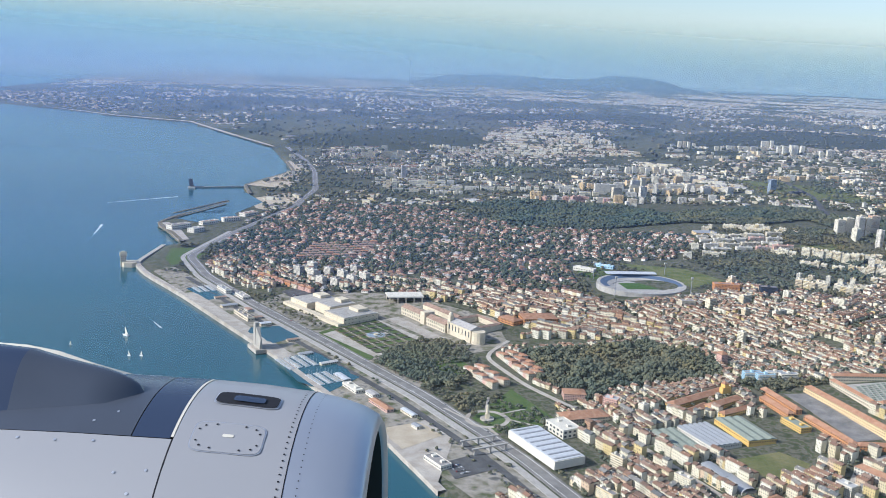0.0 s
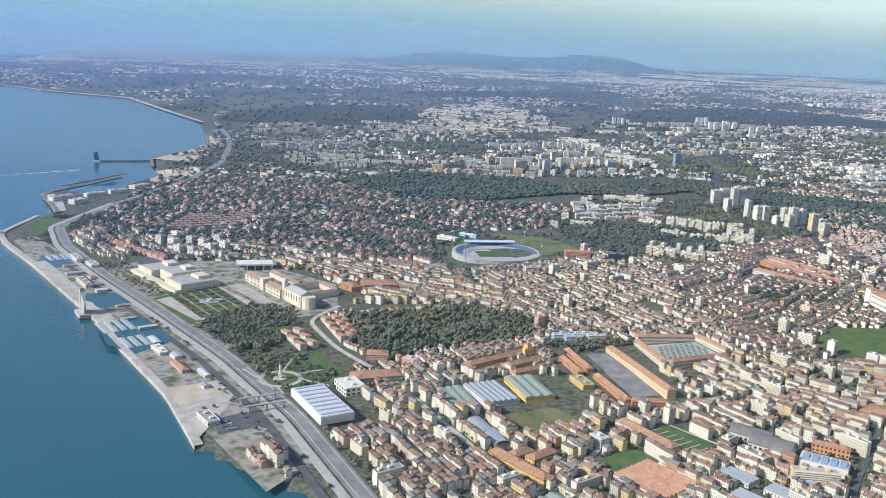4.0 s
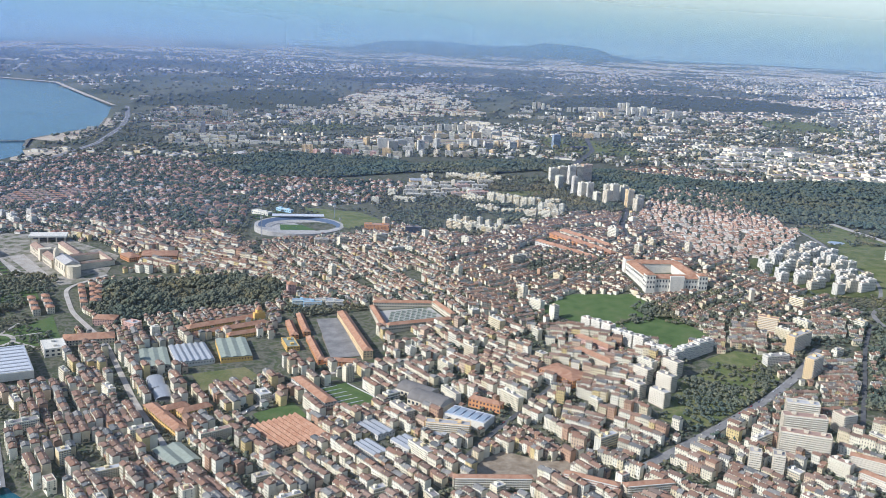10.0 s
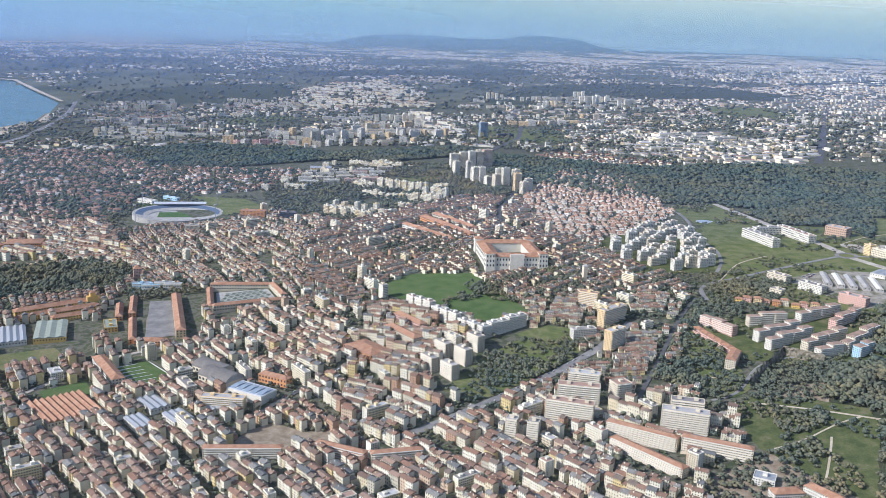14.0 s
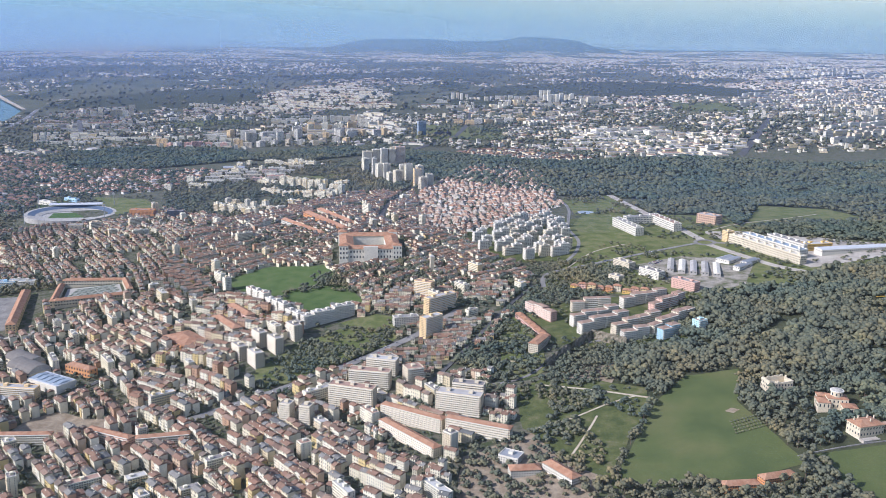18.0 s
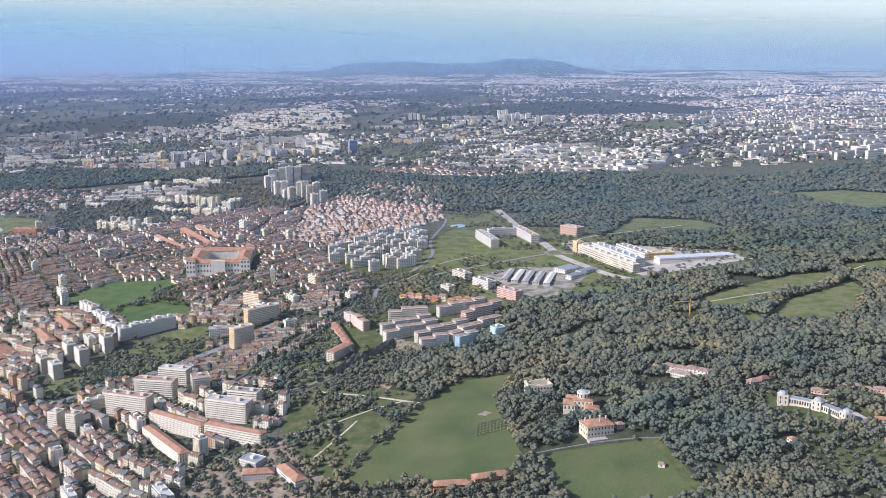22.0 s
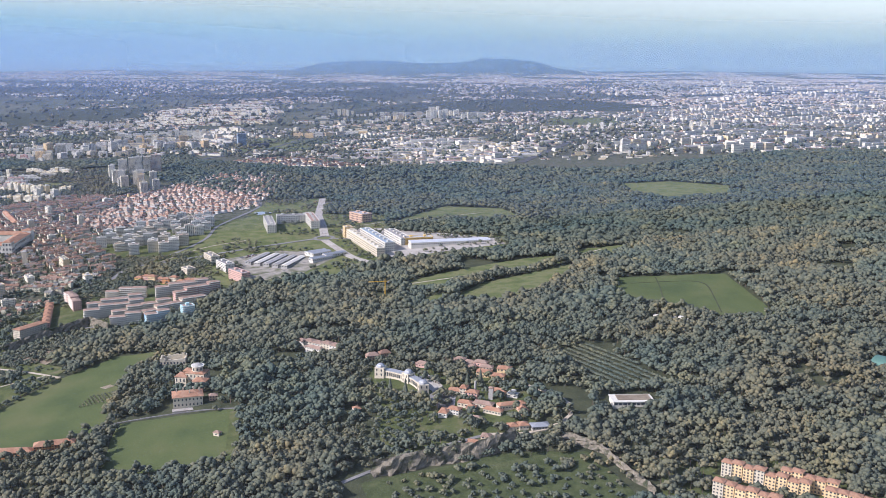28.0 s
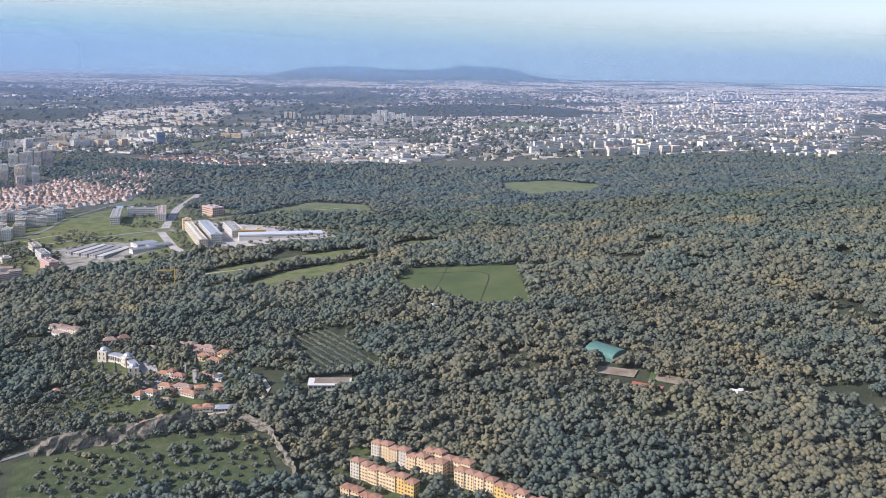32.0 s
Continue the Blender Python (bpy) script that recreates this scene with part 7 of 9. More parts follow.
for x, y, h in ((222.9, 79.6, 1.7), (224.7, 78.4, 2.0), (233.8, 79.6, 1.8), (232.2, 79.4, 1.5)):
    P = Parts()
    for k in range(6):
        P["crown"].tube(0, 0, 0.1 + h * k / 6.5, 0.42 * (1 - k / 7) * (1 + 0.12 * (k % 2)), h / 4.5, 0, 9, 0.16 * (1 - k / 6.2), True)
    P["stem"].tube(0, 0, -0.3, 0.06, 0.6, 0, 6)
    raise_thing("conifer", P, {"crown": M["leaf_many"], "stem": M["trunk"]}, x, y, 0, "tall dark pointed conifer beside the institute", "tree", (0.8, 0.8), "conifers by the institute", joined_parts=("crown",))
slab(239.1, 67.6, 2.0, 1.2, 0.4, 8, "concrete", "low stone barn with grey roof", "metal", "", "barn", "barn", rh=0.2)
P = Parts()
P["shaft"].tube(0, 0, -0.3, 0.16, 1.6, 0, 10, 0.12)
raise_thing("chimney_stack", P, {"shaft": M["concrete"]}, 233.0, 77.6, 0, "short round brick chimney stack", "chimney", (0.6, 0.6))
P = Parts()
P["walls"].box(0, 0, -0.6, 4.6, 2.2, 1.15, 0)
P["roof"].box(0, 0, 0.555, 4.8, 2.4, 0.06, 0)
P["glazed_roof"].box(0.2, 0.15, 0.62, 3.8, 1.6, 0.05, 0)
P["windows"].panes(0, 0, 0, 4.6, 2.2, 0.55, 0, 0, 0.5, 0.5, (0.4, 0.24), "f")
raise_thing("stable_hall", P, {"walls": M["white"], "roof": M["white"], "glazed_roof": M["soil"], "windows": M["dark"]}, 250.1, 71.3, 0, "low white open hall with pale flat roof", "hall", (5, 2.6))
for x, y, a, L in ((260.6, 95.4, -35, 2.2), (262.8, 93.8, -35, 2.0)):
    slab(x, y, L, 0.7, 0.75, a, "white", "small white hut beside the field", "white", "", "hut", "hut", pitch=0.4)
P = Parts()  # green barrel-roofed sports hall
n = 10
for k in range(n):
    a0, a1 = math.pi * k / n, math.pi * (k + 1) / n
    P["roof"].face([(-2.1, -1.5 * math.cos(a0), 0.25 + 0.85 * math.sin(a0)), (-2.1, -1.5 * math.cos(a1), 0.25 + 0.85 * math.sin(a1)), (2.1, -1.5 * math.cos(a1), 0.25 + 0.85 * math.sin(a1)), (2.1, -1.5 * math.cos(a0), 0.25 + 0.85 * math.sin(a0))][::-1], 0)
for sx in (-2.1, 2.1):
    P["end_wall"].face([(sx, -1.5 * math.cos(math.pi * k / n), -0.3 if k in (0, n) else 0.25 + 0.85 * math.sin(math.pi * k / n)) for k in range(n + 1)][::(1 if sx < 0 else -1)], 0)
P["side_wall"].box(0, 0, -0.4, 4.16, 2.96, 0.66, 0)
M["hall_green"] = plain("green_sheeting", (0.10, 0.20, 0.16), 0.5, 0.1)
raise_thing("sports_hall", P, {"roof": M["hall_green"], "end_wall": M["hall_green"], "side_wall": M["hall_green"]}, 282.2, 74.6, -54, "green barrel-roofed sports hall in the woods", "sports hall", (4.4, 3.2), joined_parts=("end_wall",))
slab(293.3, 62.0, 2.2, 0.9, 0.5, -36, "white", "small white clubhouse in the woods", "white", "", "clubhouse", "building")
slab(296.2, 104.4, 2.4, 1.0, 0.7, -5, "pink", "pale villa with brown roof deep in the woods", "tile", "", "villa", "villa", rh=0.35)
yr = np.random.RandomState(3)
for p, n in (((254.9, 57.2), 6), ((253.0, 54.2), 5), ((252.2, 51.0), 5), ((262.4, 51.4), 4), ((251.5, 47.6), 5), ((266.4, 47.6), 3), ((259.8, 55.0), 3), ((257.0, 45.6), 6)):
    for k in range(n + 2):
        x, y = p[0] + 0.6 + 1.02 * k * 0.8, p[1] - 1.4 - 1.02 * k * 0.62 + (0.12 if k % 2 else 0)
        tall = p[1] > 53.9 or p[0] > 259
        slab(x, y, 1.0, 0.95, (1.5 if tall else 1.0) * yr.uniform(0.9, 1.1), -38, ("pale_yellow", "cream", "pale_yellow", "pale_yellow", "yellow")[yr.randint(5)], "small yellow apartment house with low tile roof", "tile",
             "yellow housing estate", "estate_house", "house", rh=0.16, pitch=0.3)
P = Parts()  # tower crane
P["mast"].box(0, 0, -0.2, 0.16, 0.16, 2.6, 0)
P["jib"].box(-1.1, 0, 2.4, 3.4, 0.1, 0.12, 0)
P["counterweight"].box(0.5, 0, 2.2, 0.3, 0.2, 0.25, 0)
P["apex"].solid([(-0.08, -0.08, 2.5), (0.08, -0.08, 2.5), (0, 0.08, 2.5), (0, 0, 3.0)], [(0, 1, 3), (1, 2, 3), (2, 0, 3)], 0)
raise_thing("tower_crane", P, {"mast": M["crane"], "jib": M["crane"], "counterweight": M["concrete"], "apex": M["crane"]}, 222.2, 122.2, 10, "yellow tower crane above the trees", "crane", (3, 3))
for x, y, a in ((180.0, 75.0, 5), (184.5, 75.6, 15)):
    slab(x, y, 4.4, 1.3, 0.6, a, "orange", "long farm building with orange tiled roof", "tile", "farm buildings", "farm_building", "farm", rh=0.4)

P = Parts()
P["rim"].tube(0, 0, -0.2, 2.4, 0.32, 0, 20)
P["pool"].tube(0, 0, 0.125, 2.2, 0.01, 0, 20)
raise_thing("pond", P, {"rim": M["paving"], "pool": M["solar"]}, 190.5, 209.8, 0, "small round pond with a paved edge", "pond", (5, 5))

# --- tower blocks
for x, y, h, w, wall in ((132.4, 291.5, 4.9, 2.9, "block"), (135.6, 292.5, 5.3, 2.9, "block"), (138.2, 290, 6.0, 2.3, "white"), (140.8, 290.6, 5.8, 2.3, "block"), (143.6, 292, 6.3, 3.2, "tan"), (141.4, 296, 5.6, 2.4, "block"),
                         (132.2, 279.6, 4.3, 1.9, "block"), (135.2, 270.5, 5.8, 1.2, "white"), (137.0, 267, 4.6, 2.0, "block"), (139.2, 266.4, 4.8, 2.0, "white"), (140.3, 260.6, 3.0, 1.6, "block"), (142.6, 256.6, 4.4, 2.2, "cream"),
                         (144.2, 264, 4.8, 2.0, "block"), (146.0, 262.2, 5.4, 2.2, "block"), (149.4, 264, 4.6, 2.0, "block"), (148.4, 253.6, 5.4, 2.1, "pale_yellow"), (150.0, 250, 3.5, 2.1, "cream"), (152.2, 256, 3.4, 1.8, "block")):
    slab(x, y, w, 1.9, h, 12 if h > 4.7 else 24, wall, "tall pale residential tower on the hilltop" if wall == "block" else "tall cream residential tower on the hilltop", "flat", "hilltop towers", "tower_block", "tower block", bal=True, win="window", pitch=0.36)
slab(154.5, 408, 4.0, 1.6, 6.4, 30, "solar", "slender slate-blue glass office tower", "flat", "", "office_tower", "tower block", pitch=0.5, floor=0.5, win="dark")
slab(164, 402, 8, 2.0, 1.8, 20, "dark", "low dark glass office block", "flat", "", "office_block", "office", pitch=0.5, floor=0.5, win="window_far")
tr = np.random.RandomState(31)
for x, y, n, dx, dy, h, wall in ((44, 372, 9, 4.0, -0.6, 2.6, "pink"), (82, 366, 9, 5.0, 1.2, 2.8, "white"), (80, 385, 8, 6.0, 3.0, 3.8, "white"), (60, 400, 8, 7.0, 5.0, 3.4, "block"), (-26, 455, 5, 4.5, 3.0, 2.4, "cream"),
                                 (96, 430, 7, 6.0, 3.0, 3.8, "block"), (118, 400, 5, 5.0, 2.0, 3.6, "white"), (176, 462, 7, 5.5, 1.5, 2.6, "pale_yellow"), (20, 500, 8, 8.0, 2.0, 2.2, "white"), (170, 500, 9, 9.0, 3.0, 2.6, "block"),
                                 (330, 455, 8, 7.0, 5.0, 3.2, "white"), (375, 440, 7, 5.0, 4.0, 4.6, "block"), (300, 470, 8, 8.0, 6.0, 2.4, "cream")):
    for k in range(n):
        slab(x + dx * k + tr.uniform(-1, 1), y + dy * k + tr.uniform(-3, 3), tr.uniform(2.4, 5.0), 1.8, h * tr.uniform(0.55, 1.3), tr.choice((0, 20, 70)), (wall, wall, "cream", "white", "white", "pale_yellow")[tr.randint(6)], "pale residential tower of the western suburb", "flat", "suburban towers", "tower_block",
             "tower block", win="window", pitch=0.5, floor=0.4, sides="fl")
slab(76, 400, 7, 2.4, 4.2, 5, "white", "broad grey tower slab", "flat", "", "tower_slab", "tower block", win="window_far", pitch=0.5)
slab(-12.5, 442, 2.2, 2.2, 6.0, 10, "concrete", "slim grey tower block", "flat", "", "tower_block", "tower block", win="window_far", pitch=0.5)

# --- cars
CAR = {}
for tone, c in (("white", (0.75, 0.75, 0.75)), ("silver", (0.42, 0.43, 0.45)), ("dark grey", (0.06, 0.06, 0.07)), ("red", (0.35, 0.03, 0.03)), ("blue", (0.05, 0.09, 0.22))):
    M["car " + tone] = plain("car_paint_" + tone.replace(" ", "_"), c, 0.3, 0.1, 0.5, 0.1)
M["tyre"] = plain("tyre_rubber", (0.03, 0.03, 0.03), 0.9)


def car(tone, m):
    """A small saloon car on four wheels; later ones of a colour are copies."""
    if tone in CAR:
        return copy_thing(CAR[tone], m)
    top = new("car")
    top.matrix_basis = m
    S = Shape()
    S.solid([(-0.21, -0.085, 0.03), (0.21, -0.085, 0.03), (0.21, 0.085, 0.03), (-0.21, 0.085, 0.03), (-0.215, -0.085, 0.085), (0.215, -0.08, 0.075), (0.215, 0.08, 0.075), (-0.215, 0.085, 0.085)],
            [(0, 1, 5, 4), (1, 2, 6, 5), (2, 3, 7, 6), (3, 0, 4, 7), (4, 5, 6, 7)], 0)
    part("body", S, M["car " + tone], top)
    S = Shape()
    S.solid([(-0.17, -0.078, 0.084), (0.09, -0.078, 0.08), (0.09, 0.078, 0.08), (-0.17, 0.078, 0.084), (-0.13, -0.065, 0.142), (0.03, -0.065, 0.142), (0.03, 0.065, 0.142), (-0.13, 0.065, 0.142)],
            [(0, 1, 5, 4), (1, 2, 6, 5), (2, 3, 7, 6), (3, 0, 4, 7)], 0)
    part("windows", S, M["window"], top)
    S = Shape()
    S.box(-0.05, 0, 0.142, 0.15, 0.125, 0.008, 0)
    part("roof", S, M["car " + tone], top)
    for x in (-0.13, 0.13):
        for y in (-0.08, 0.08):
            S = Shape()
            S.box(x, y, 0, 0.06, 0.025, 0.055, 0)
            part("wheel", S, M["tyre"], top)
    CAR[tone] = tagged(top, "small " + tone + " saloon car on grey asphalt", "car", "cars")
    return CAR[tone]


cr = np.random.RandomState(55)
TONES = ("white", "silver", "dark grey", "silver", "white", "red", "blue", "dark grey")


def cars_along(line, n, side, lift=0.13):
    p = np.array(line, float)
    for k in range(n):
        i = cr.randint(len(p) - 1)
        f = cr.rand()
        d = p[i + 1] - p[i]
        a = math.degrees(math.atan2(d[1], d[0]))
        s = cr.choice((-1, 1)) * side
        x, y = p[i] + f * d + s * np.array([-d[1], d[0]]) / np.hypot(*d)
        car(TONES[cr.randint(len(TONES))], pose(x, y, float(land(x, y)) + lift, 0, 0, a + (180 if s > 0 else 0)))


def car_park(x0, y0, a, rows, n, gap=0.9, odds=0.75, lift=0.12):
    c, s = math.cos(radians(a)), math.sin(radians(a))
    for r in range(rows):
        for k in range(n):
            if cr.rand() < odds:
                u, v = 0.27 * k, gap * r
                x, y = x0 + c * u - s * v, y0 + s * u + c * v
                car(TONES[cr.randint(len(TONES))], pose(x, y, float(land(x, y)) + lift, 0, 0, a + 90))


cars_along([(118, 108), (129.5, 116.3), (136.4, 121.8), (145.2, 130)], 26, 0.45)
cars_along([(13, 133), (-2, 158), (-22, 186), (-42, 213), (-60, 240)], 22, 0.8)
cars_along([(205.2, 203.4), (207.6, 185.9), (208.7, 175)], 8, 0.35, 0.14)
cars_along([(197, 168), (187, 163.3), (177.5, 159)], 8, 0.25, 0.15)
cars_along([(142, 230), (146, 246), (150, 262)], 8, 0.3, 0.14)
cars_along([(56, 118), (64, 131), (74, 137)], 8, 0.25, 0.13)
cars_along([(88, 105), (93, 113), (99, 121), (104, 128)], 10, 0.25, 0.14)
car_park(-35, 222, -40, 2, 14)
car_park(3.2, 126.6, 30, 4, 7)
car_park(193, 158, 40, 2, 14)
car_park(226, 174, -71, 1, 14, 0.9, 0.7, 0.1)

# --- quarry faces
def cliff(line, high, label):
    S = Shape()
    p = np.array(line, float)
    pts = np.array([np.interp(np.linspace(0, len(p) - 1, 40), np.arange(len(p)), p[:, k]) for k in (0, 1)]).T
    grid = []
    for i, (x, y) in enumerate(pts):
        col = []
        for j in range(6):
            jx, jy = np.array(noise.noise_vector((x * 1.3, y * 1.3, j * 1.7)))[:2] * 0.45
            col.append((x + jx, y + jy - 0.12 * (5 - j), float(land(x, y)) + 0.15 + high * (j / 5 - 0.25) * (1 if j < 5 else 0.85)))
        grid.append(col)
    for i in range(39):
        for j in range(5):
            S.face([grid[i][j], grid[i + 1][j], grid[i + 1][j + 1], grid[i][j + 1]], 0)
    return tagged(new("cliff", S.mesh("cliff", {0: M["rock"]})), label, "cliff", kind="structure")


cliff([(221, 61.4), (223, 61.4), (227, 62.5), (232, 62.8), (236, 65)], 2.6, "pale broken rock face of an old quarry")
cliff([(240.5, 65.4), (242, 64.4), (244.5, 62), (246, 58), (247.8, 54)], 1.1, "sunlit rock edge of an old quarry")
cliff([(164, 113), (168, 117.5), (173.5, 123.4), (178, 118.5)], 2.2, "shaded rock face below the estate")
def streets(poly, angle, pitch, block_len, kinds, gap_odds, jitter=0.12, scale=(0.9, 1.12), bend=6.0, avoid=()):
    """Houses shoulder to shoulder along both sides of streets that bend a little."""
    p = np.array(poly, float)
    c, s = math.cos(radians(angle)), math.sin(radians(angle))
    u0, v0 = (p @ [c, s]), (p @ [-s, c])
    out = []
    for v in np.arange(v0.min(), v0.max(), pitch):
        for row in (-1, 1):
            u = u0.min() + rs.uniform(0, 2)
            cell, pick, tall, flip = None, kinds, 1.0, 0
            while u < u0.max():
                if cell != int(u / block_len):
                    cell = int(u / block_len)
                    pick, tall = [kinds[i] for i in rs.randint(0, len(kinds), 2)], rs.uniform(0.85, 1.2)
                    gap = rs.rand() < gap_odds
                k = pick[rs.randint(2)]
                sc = rs.uniform(*scale)
                w = WIDTH[k] * sc
                u += w / 2
                vv = v + row * 0.225 * pitch + rs.normal(0, jitter)
                wob = bend * noise.noise((u * 0.02, vv * 0.02, 5.0))
                x, y = c * u - s * (vv + wob), s * u + c * (vv + wob)
                cross = (u % block_len) < 0.9
                if not cross and not gap and rs.rand() > 0.03:
                    slope = math.degrees(math.atan(bend * (noise.noise(((u + 1) * 0.02, vv * 0.02, 5.0)) - noise.noise((u * 0.02, vv * 0.02, 5.0)))))
                    out.append((k, x, y, angle + slope + (180 if row > 0 else 0) + rs.normal(0, 0.6), sc, rs.uniform(0.95, 1.1), tall * rs.uniform(0.92, 1.1)))
                u += w / 2 + (0.0 if rs.rand() < 0.93 else rs.uniform(0.2, 0.9))
    out = np.array(out)
    ok = within(poly, out[:, 1], out[:, 2]) & clear_of(list(avoid), out[:, 1], out[:, 2])
    return out[ok]


def scattered(poly, n, kinds, spacing, angles, scale=(0.85, 1.15), avoid=(), patch=0.0, seed=1, cell=0.012, high=(0.8, 1.25)):
    """Detached buildings kept apart from one another, in patches where patch is above nought."""
    r = np.random.RandomState(seed)
    p = np.array(poly, float)
    lo, hi = p.min(0), p.max(0)
    x, y = r.uniform(lo[0], hi[0], n * 4), r.uniform(lo[1], hi[1], n * 4)
    ok = within(poly, x, y) & clear_of(list(avoid), x, y)
    x, y = x[ok], y[ok]
    taken, out = {}, []
    for a, b in zip(x, y):
        if patch and noise.fractal((a * cell, b * cell, seed * 1.7), 1.0, 2.0, 4) < patch - 0.5 + r.normal(0, 0.06):
            continue
        sp = spacing * (1 if b < 560 else b / 560)
        key = (int(a / sp), int(b / sp), int(math.log(sp) * 8))
        if any((key[0] + i, key[1] + j, key[2]) in taken and math.hypot(a - taken[(key[0] + i, key[1] + j, key[2])][0], b - taken[(key[0] + i, key[1] + j, key[2])][1]) < sp
               for i in (-1, 0, 1) for j in (-1, 0, 1)):
            continue
        taken[key] = (a, b)
        q = noise.noise((a * 0.01, b * 0.01, 9.0))
        out.append((kinds[r.randint(len(kinds))], a, b, angles[int((q + 1) * 3) % len(angles)] + r.choice((0, 90), p=(0.7, 0.3)) + r.normal(0, 3), r.uniform(*scale), r.uniform(*scale), r.uniform(*high)))
        if len(out) >= n:
            break
    return np.array(out)


BUSY = ALL_FIELDS + BARE + CLEAR + [BOTANIC, BELT]


def free(rows, margin=0.7):
    """Those rows that stand clear of the landmarks, roads and water."""
    x, y = rows[:, 1], rows[:, 2]
    ok = ~((within(COAST, x, y) == 0) | (edge_gap(COAST, x, y) < 1.6))
    for fx, fy, fw, fd, fa in FOOT:
        c, s = math.cos(radians(fa)), math.sin(radians(fa))
        u, v = c * (x - fx) + s * (y - fy), -s * (x - fx) + c * (y - fy)
        ok &= ~((np.abs(u) < fw / 2 + margin) & (np.abs(v) < fd / 2 + margin))
    for line, width in WAYS:
        ok &= line_gap(line, x, y) > width / 2 + margin
    return rows[ok]


town = []
for turn, share in ((-58, lambda x, y: (y < 152) & (x < 104)), (-34, lambda x, y: (y < 152) & (x >= 104) & ~((x > 133) & (y > 113))), (-21, lambda x, y: (y < 152) & (x > 133) & (y > 113)), (-66, lambda x, y: (y >= 152) & (x < 92)), (28, lambda x, y: (y >= 152) & (x >= 92))):
    tall_part = turn in (-58, -34)
    rows = streets(TOWN, turn, 3.0 if tall_part else 2.6, 9.0 if tall_part else 7.0, [1, 2, 3, 5, 5, 6, 6, 7, 7] if tall_part else [0, 1, 1, 2, 3, 4], 0.13 if turn in (-58, -66) else 0.34 if turn == -21 else 0.2, 0.06, (0.85, 1.12), 9, BUSY)
    wob = np.array([3 * noise.noise((a * 0.05, b * 0.05, 1.0)) for a, b in rows[:, 1:3]])
    town.append(rows[share(rows[:, 1] + wob, rows[:, 2] + wob)])
town.append(streets(OLD_WEST, -38, 2.4, 7.0, [0, 1, 1, 3, 4, 7], 0.12, 0.06, (0.85, 1.1), 8, CLEAR))
town = free(np.concatenate(town))
town[:, 6] *= 1.12
red = free(scattered(REDHILL, 1200, [8, 8, 9, 9, 10, 11], 1.66, [20, 50, -25], (0.82, 1.12), CLEAR, 0, 23, 0.012, (1.15, 1.65)))
river_town = free(streets(RIVER_TOWN, -42, 2.7, 8.0, [1, 3, 4, 4, 6], 0.2, 0.1, (0.85, 1.15), 8, CLEAR))
vil = free(scattered(VILLAS, 1250, [8, 9, 10, 11], 2.1, [20, 55, 70], (0.9, 1.3), BUSY + [RIVER_TOWN, OLD_WEST], 0, 3))
vil[:, 4:7] *= 1.22
ap = APT0
apt1 = free(streets(SLABS, -24, 10.0, 9.0, [ap, ap + 1, ap + 5, ap + 5, ap + 2, ap], 0.62, 0.4, (0.55, 0.8), 10, BUSY), 1.2)
def estate(poly, angle, kinds, pitch, seed, gap=0.9, empty=0.15, scale=(0.85, 1.15), size=1.0):
    """Rows of blocks of one estate, broken into groups, with streets and open ground between."""
    r = np.random.RandomState(seed)
    p = np.array(poly, float)
    c, s = math.cos(radians(angle)), math.sin(radians(angle))
    U, V = p @ [c, s], p @ [-s, c]
    out = []
    for v in np.arange(V.min() + r.uniform(0, pitch), V.max(), pitch):
        u, left, skip, turn, k = U.min() + r.uniform(0, 4), 0, False, 0.0, kinds[0]
        while u < U.max():
            if left <= 0:
                left, skip, turn, k, tall = r.randint(3, 8), r.rand() < empty, r.choice((0.0, 0.0, 90.0)), kinds[r.randint(len(kinds))], r.uniform(0.55, 1.25)
                u += r.uniform(0.5, 2.0) * gap * 2
            w = FAR_SIZE[k][1 if turn else 0] * size
            w2 = w * r.uniform(*scale)
            u += w2 / 2
            if not skip:
                vv = v + r.normal(0, 0.1 * pitch)
                out.append((k, c * u - s * vv, s * u + c * vv, angle + turn + r.normal(0, 2.5), size * r.uniform(*scale), size * r.uniform(*scale), size * tall * r.uniform(0.85, 1.15)))
            u += w2 / 2 + gap * r.uniform(0.3, 1.7)
            left -= 1
    out = np.array(out)
    return free(out[within(poly, out[:, 1], out[:, 2])], 1.0)


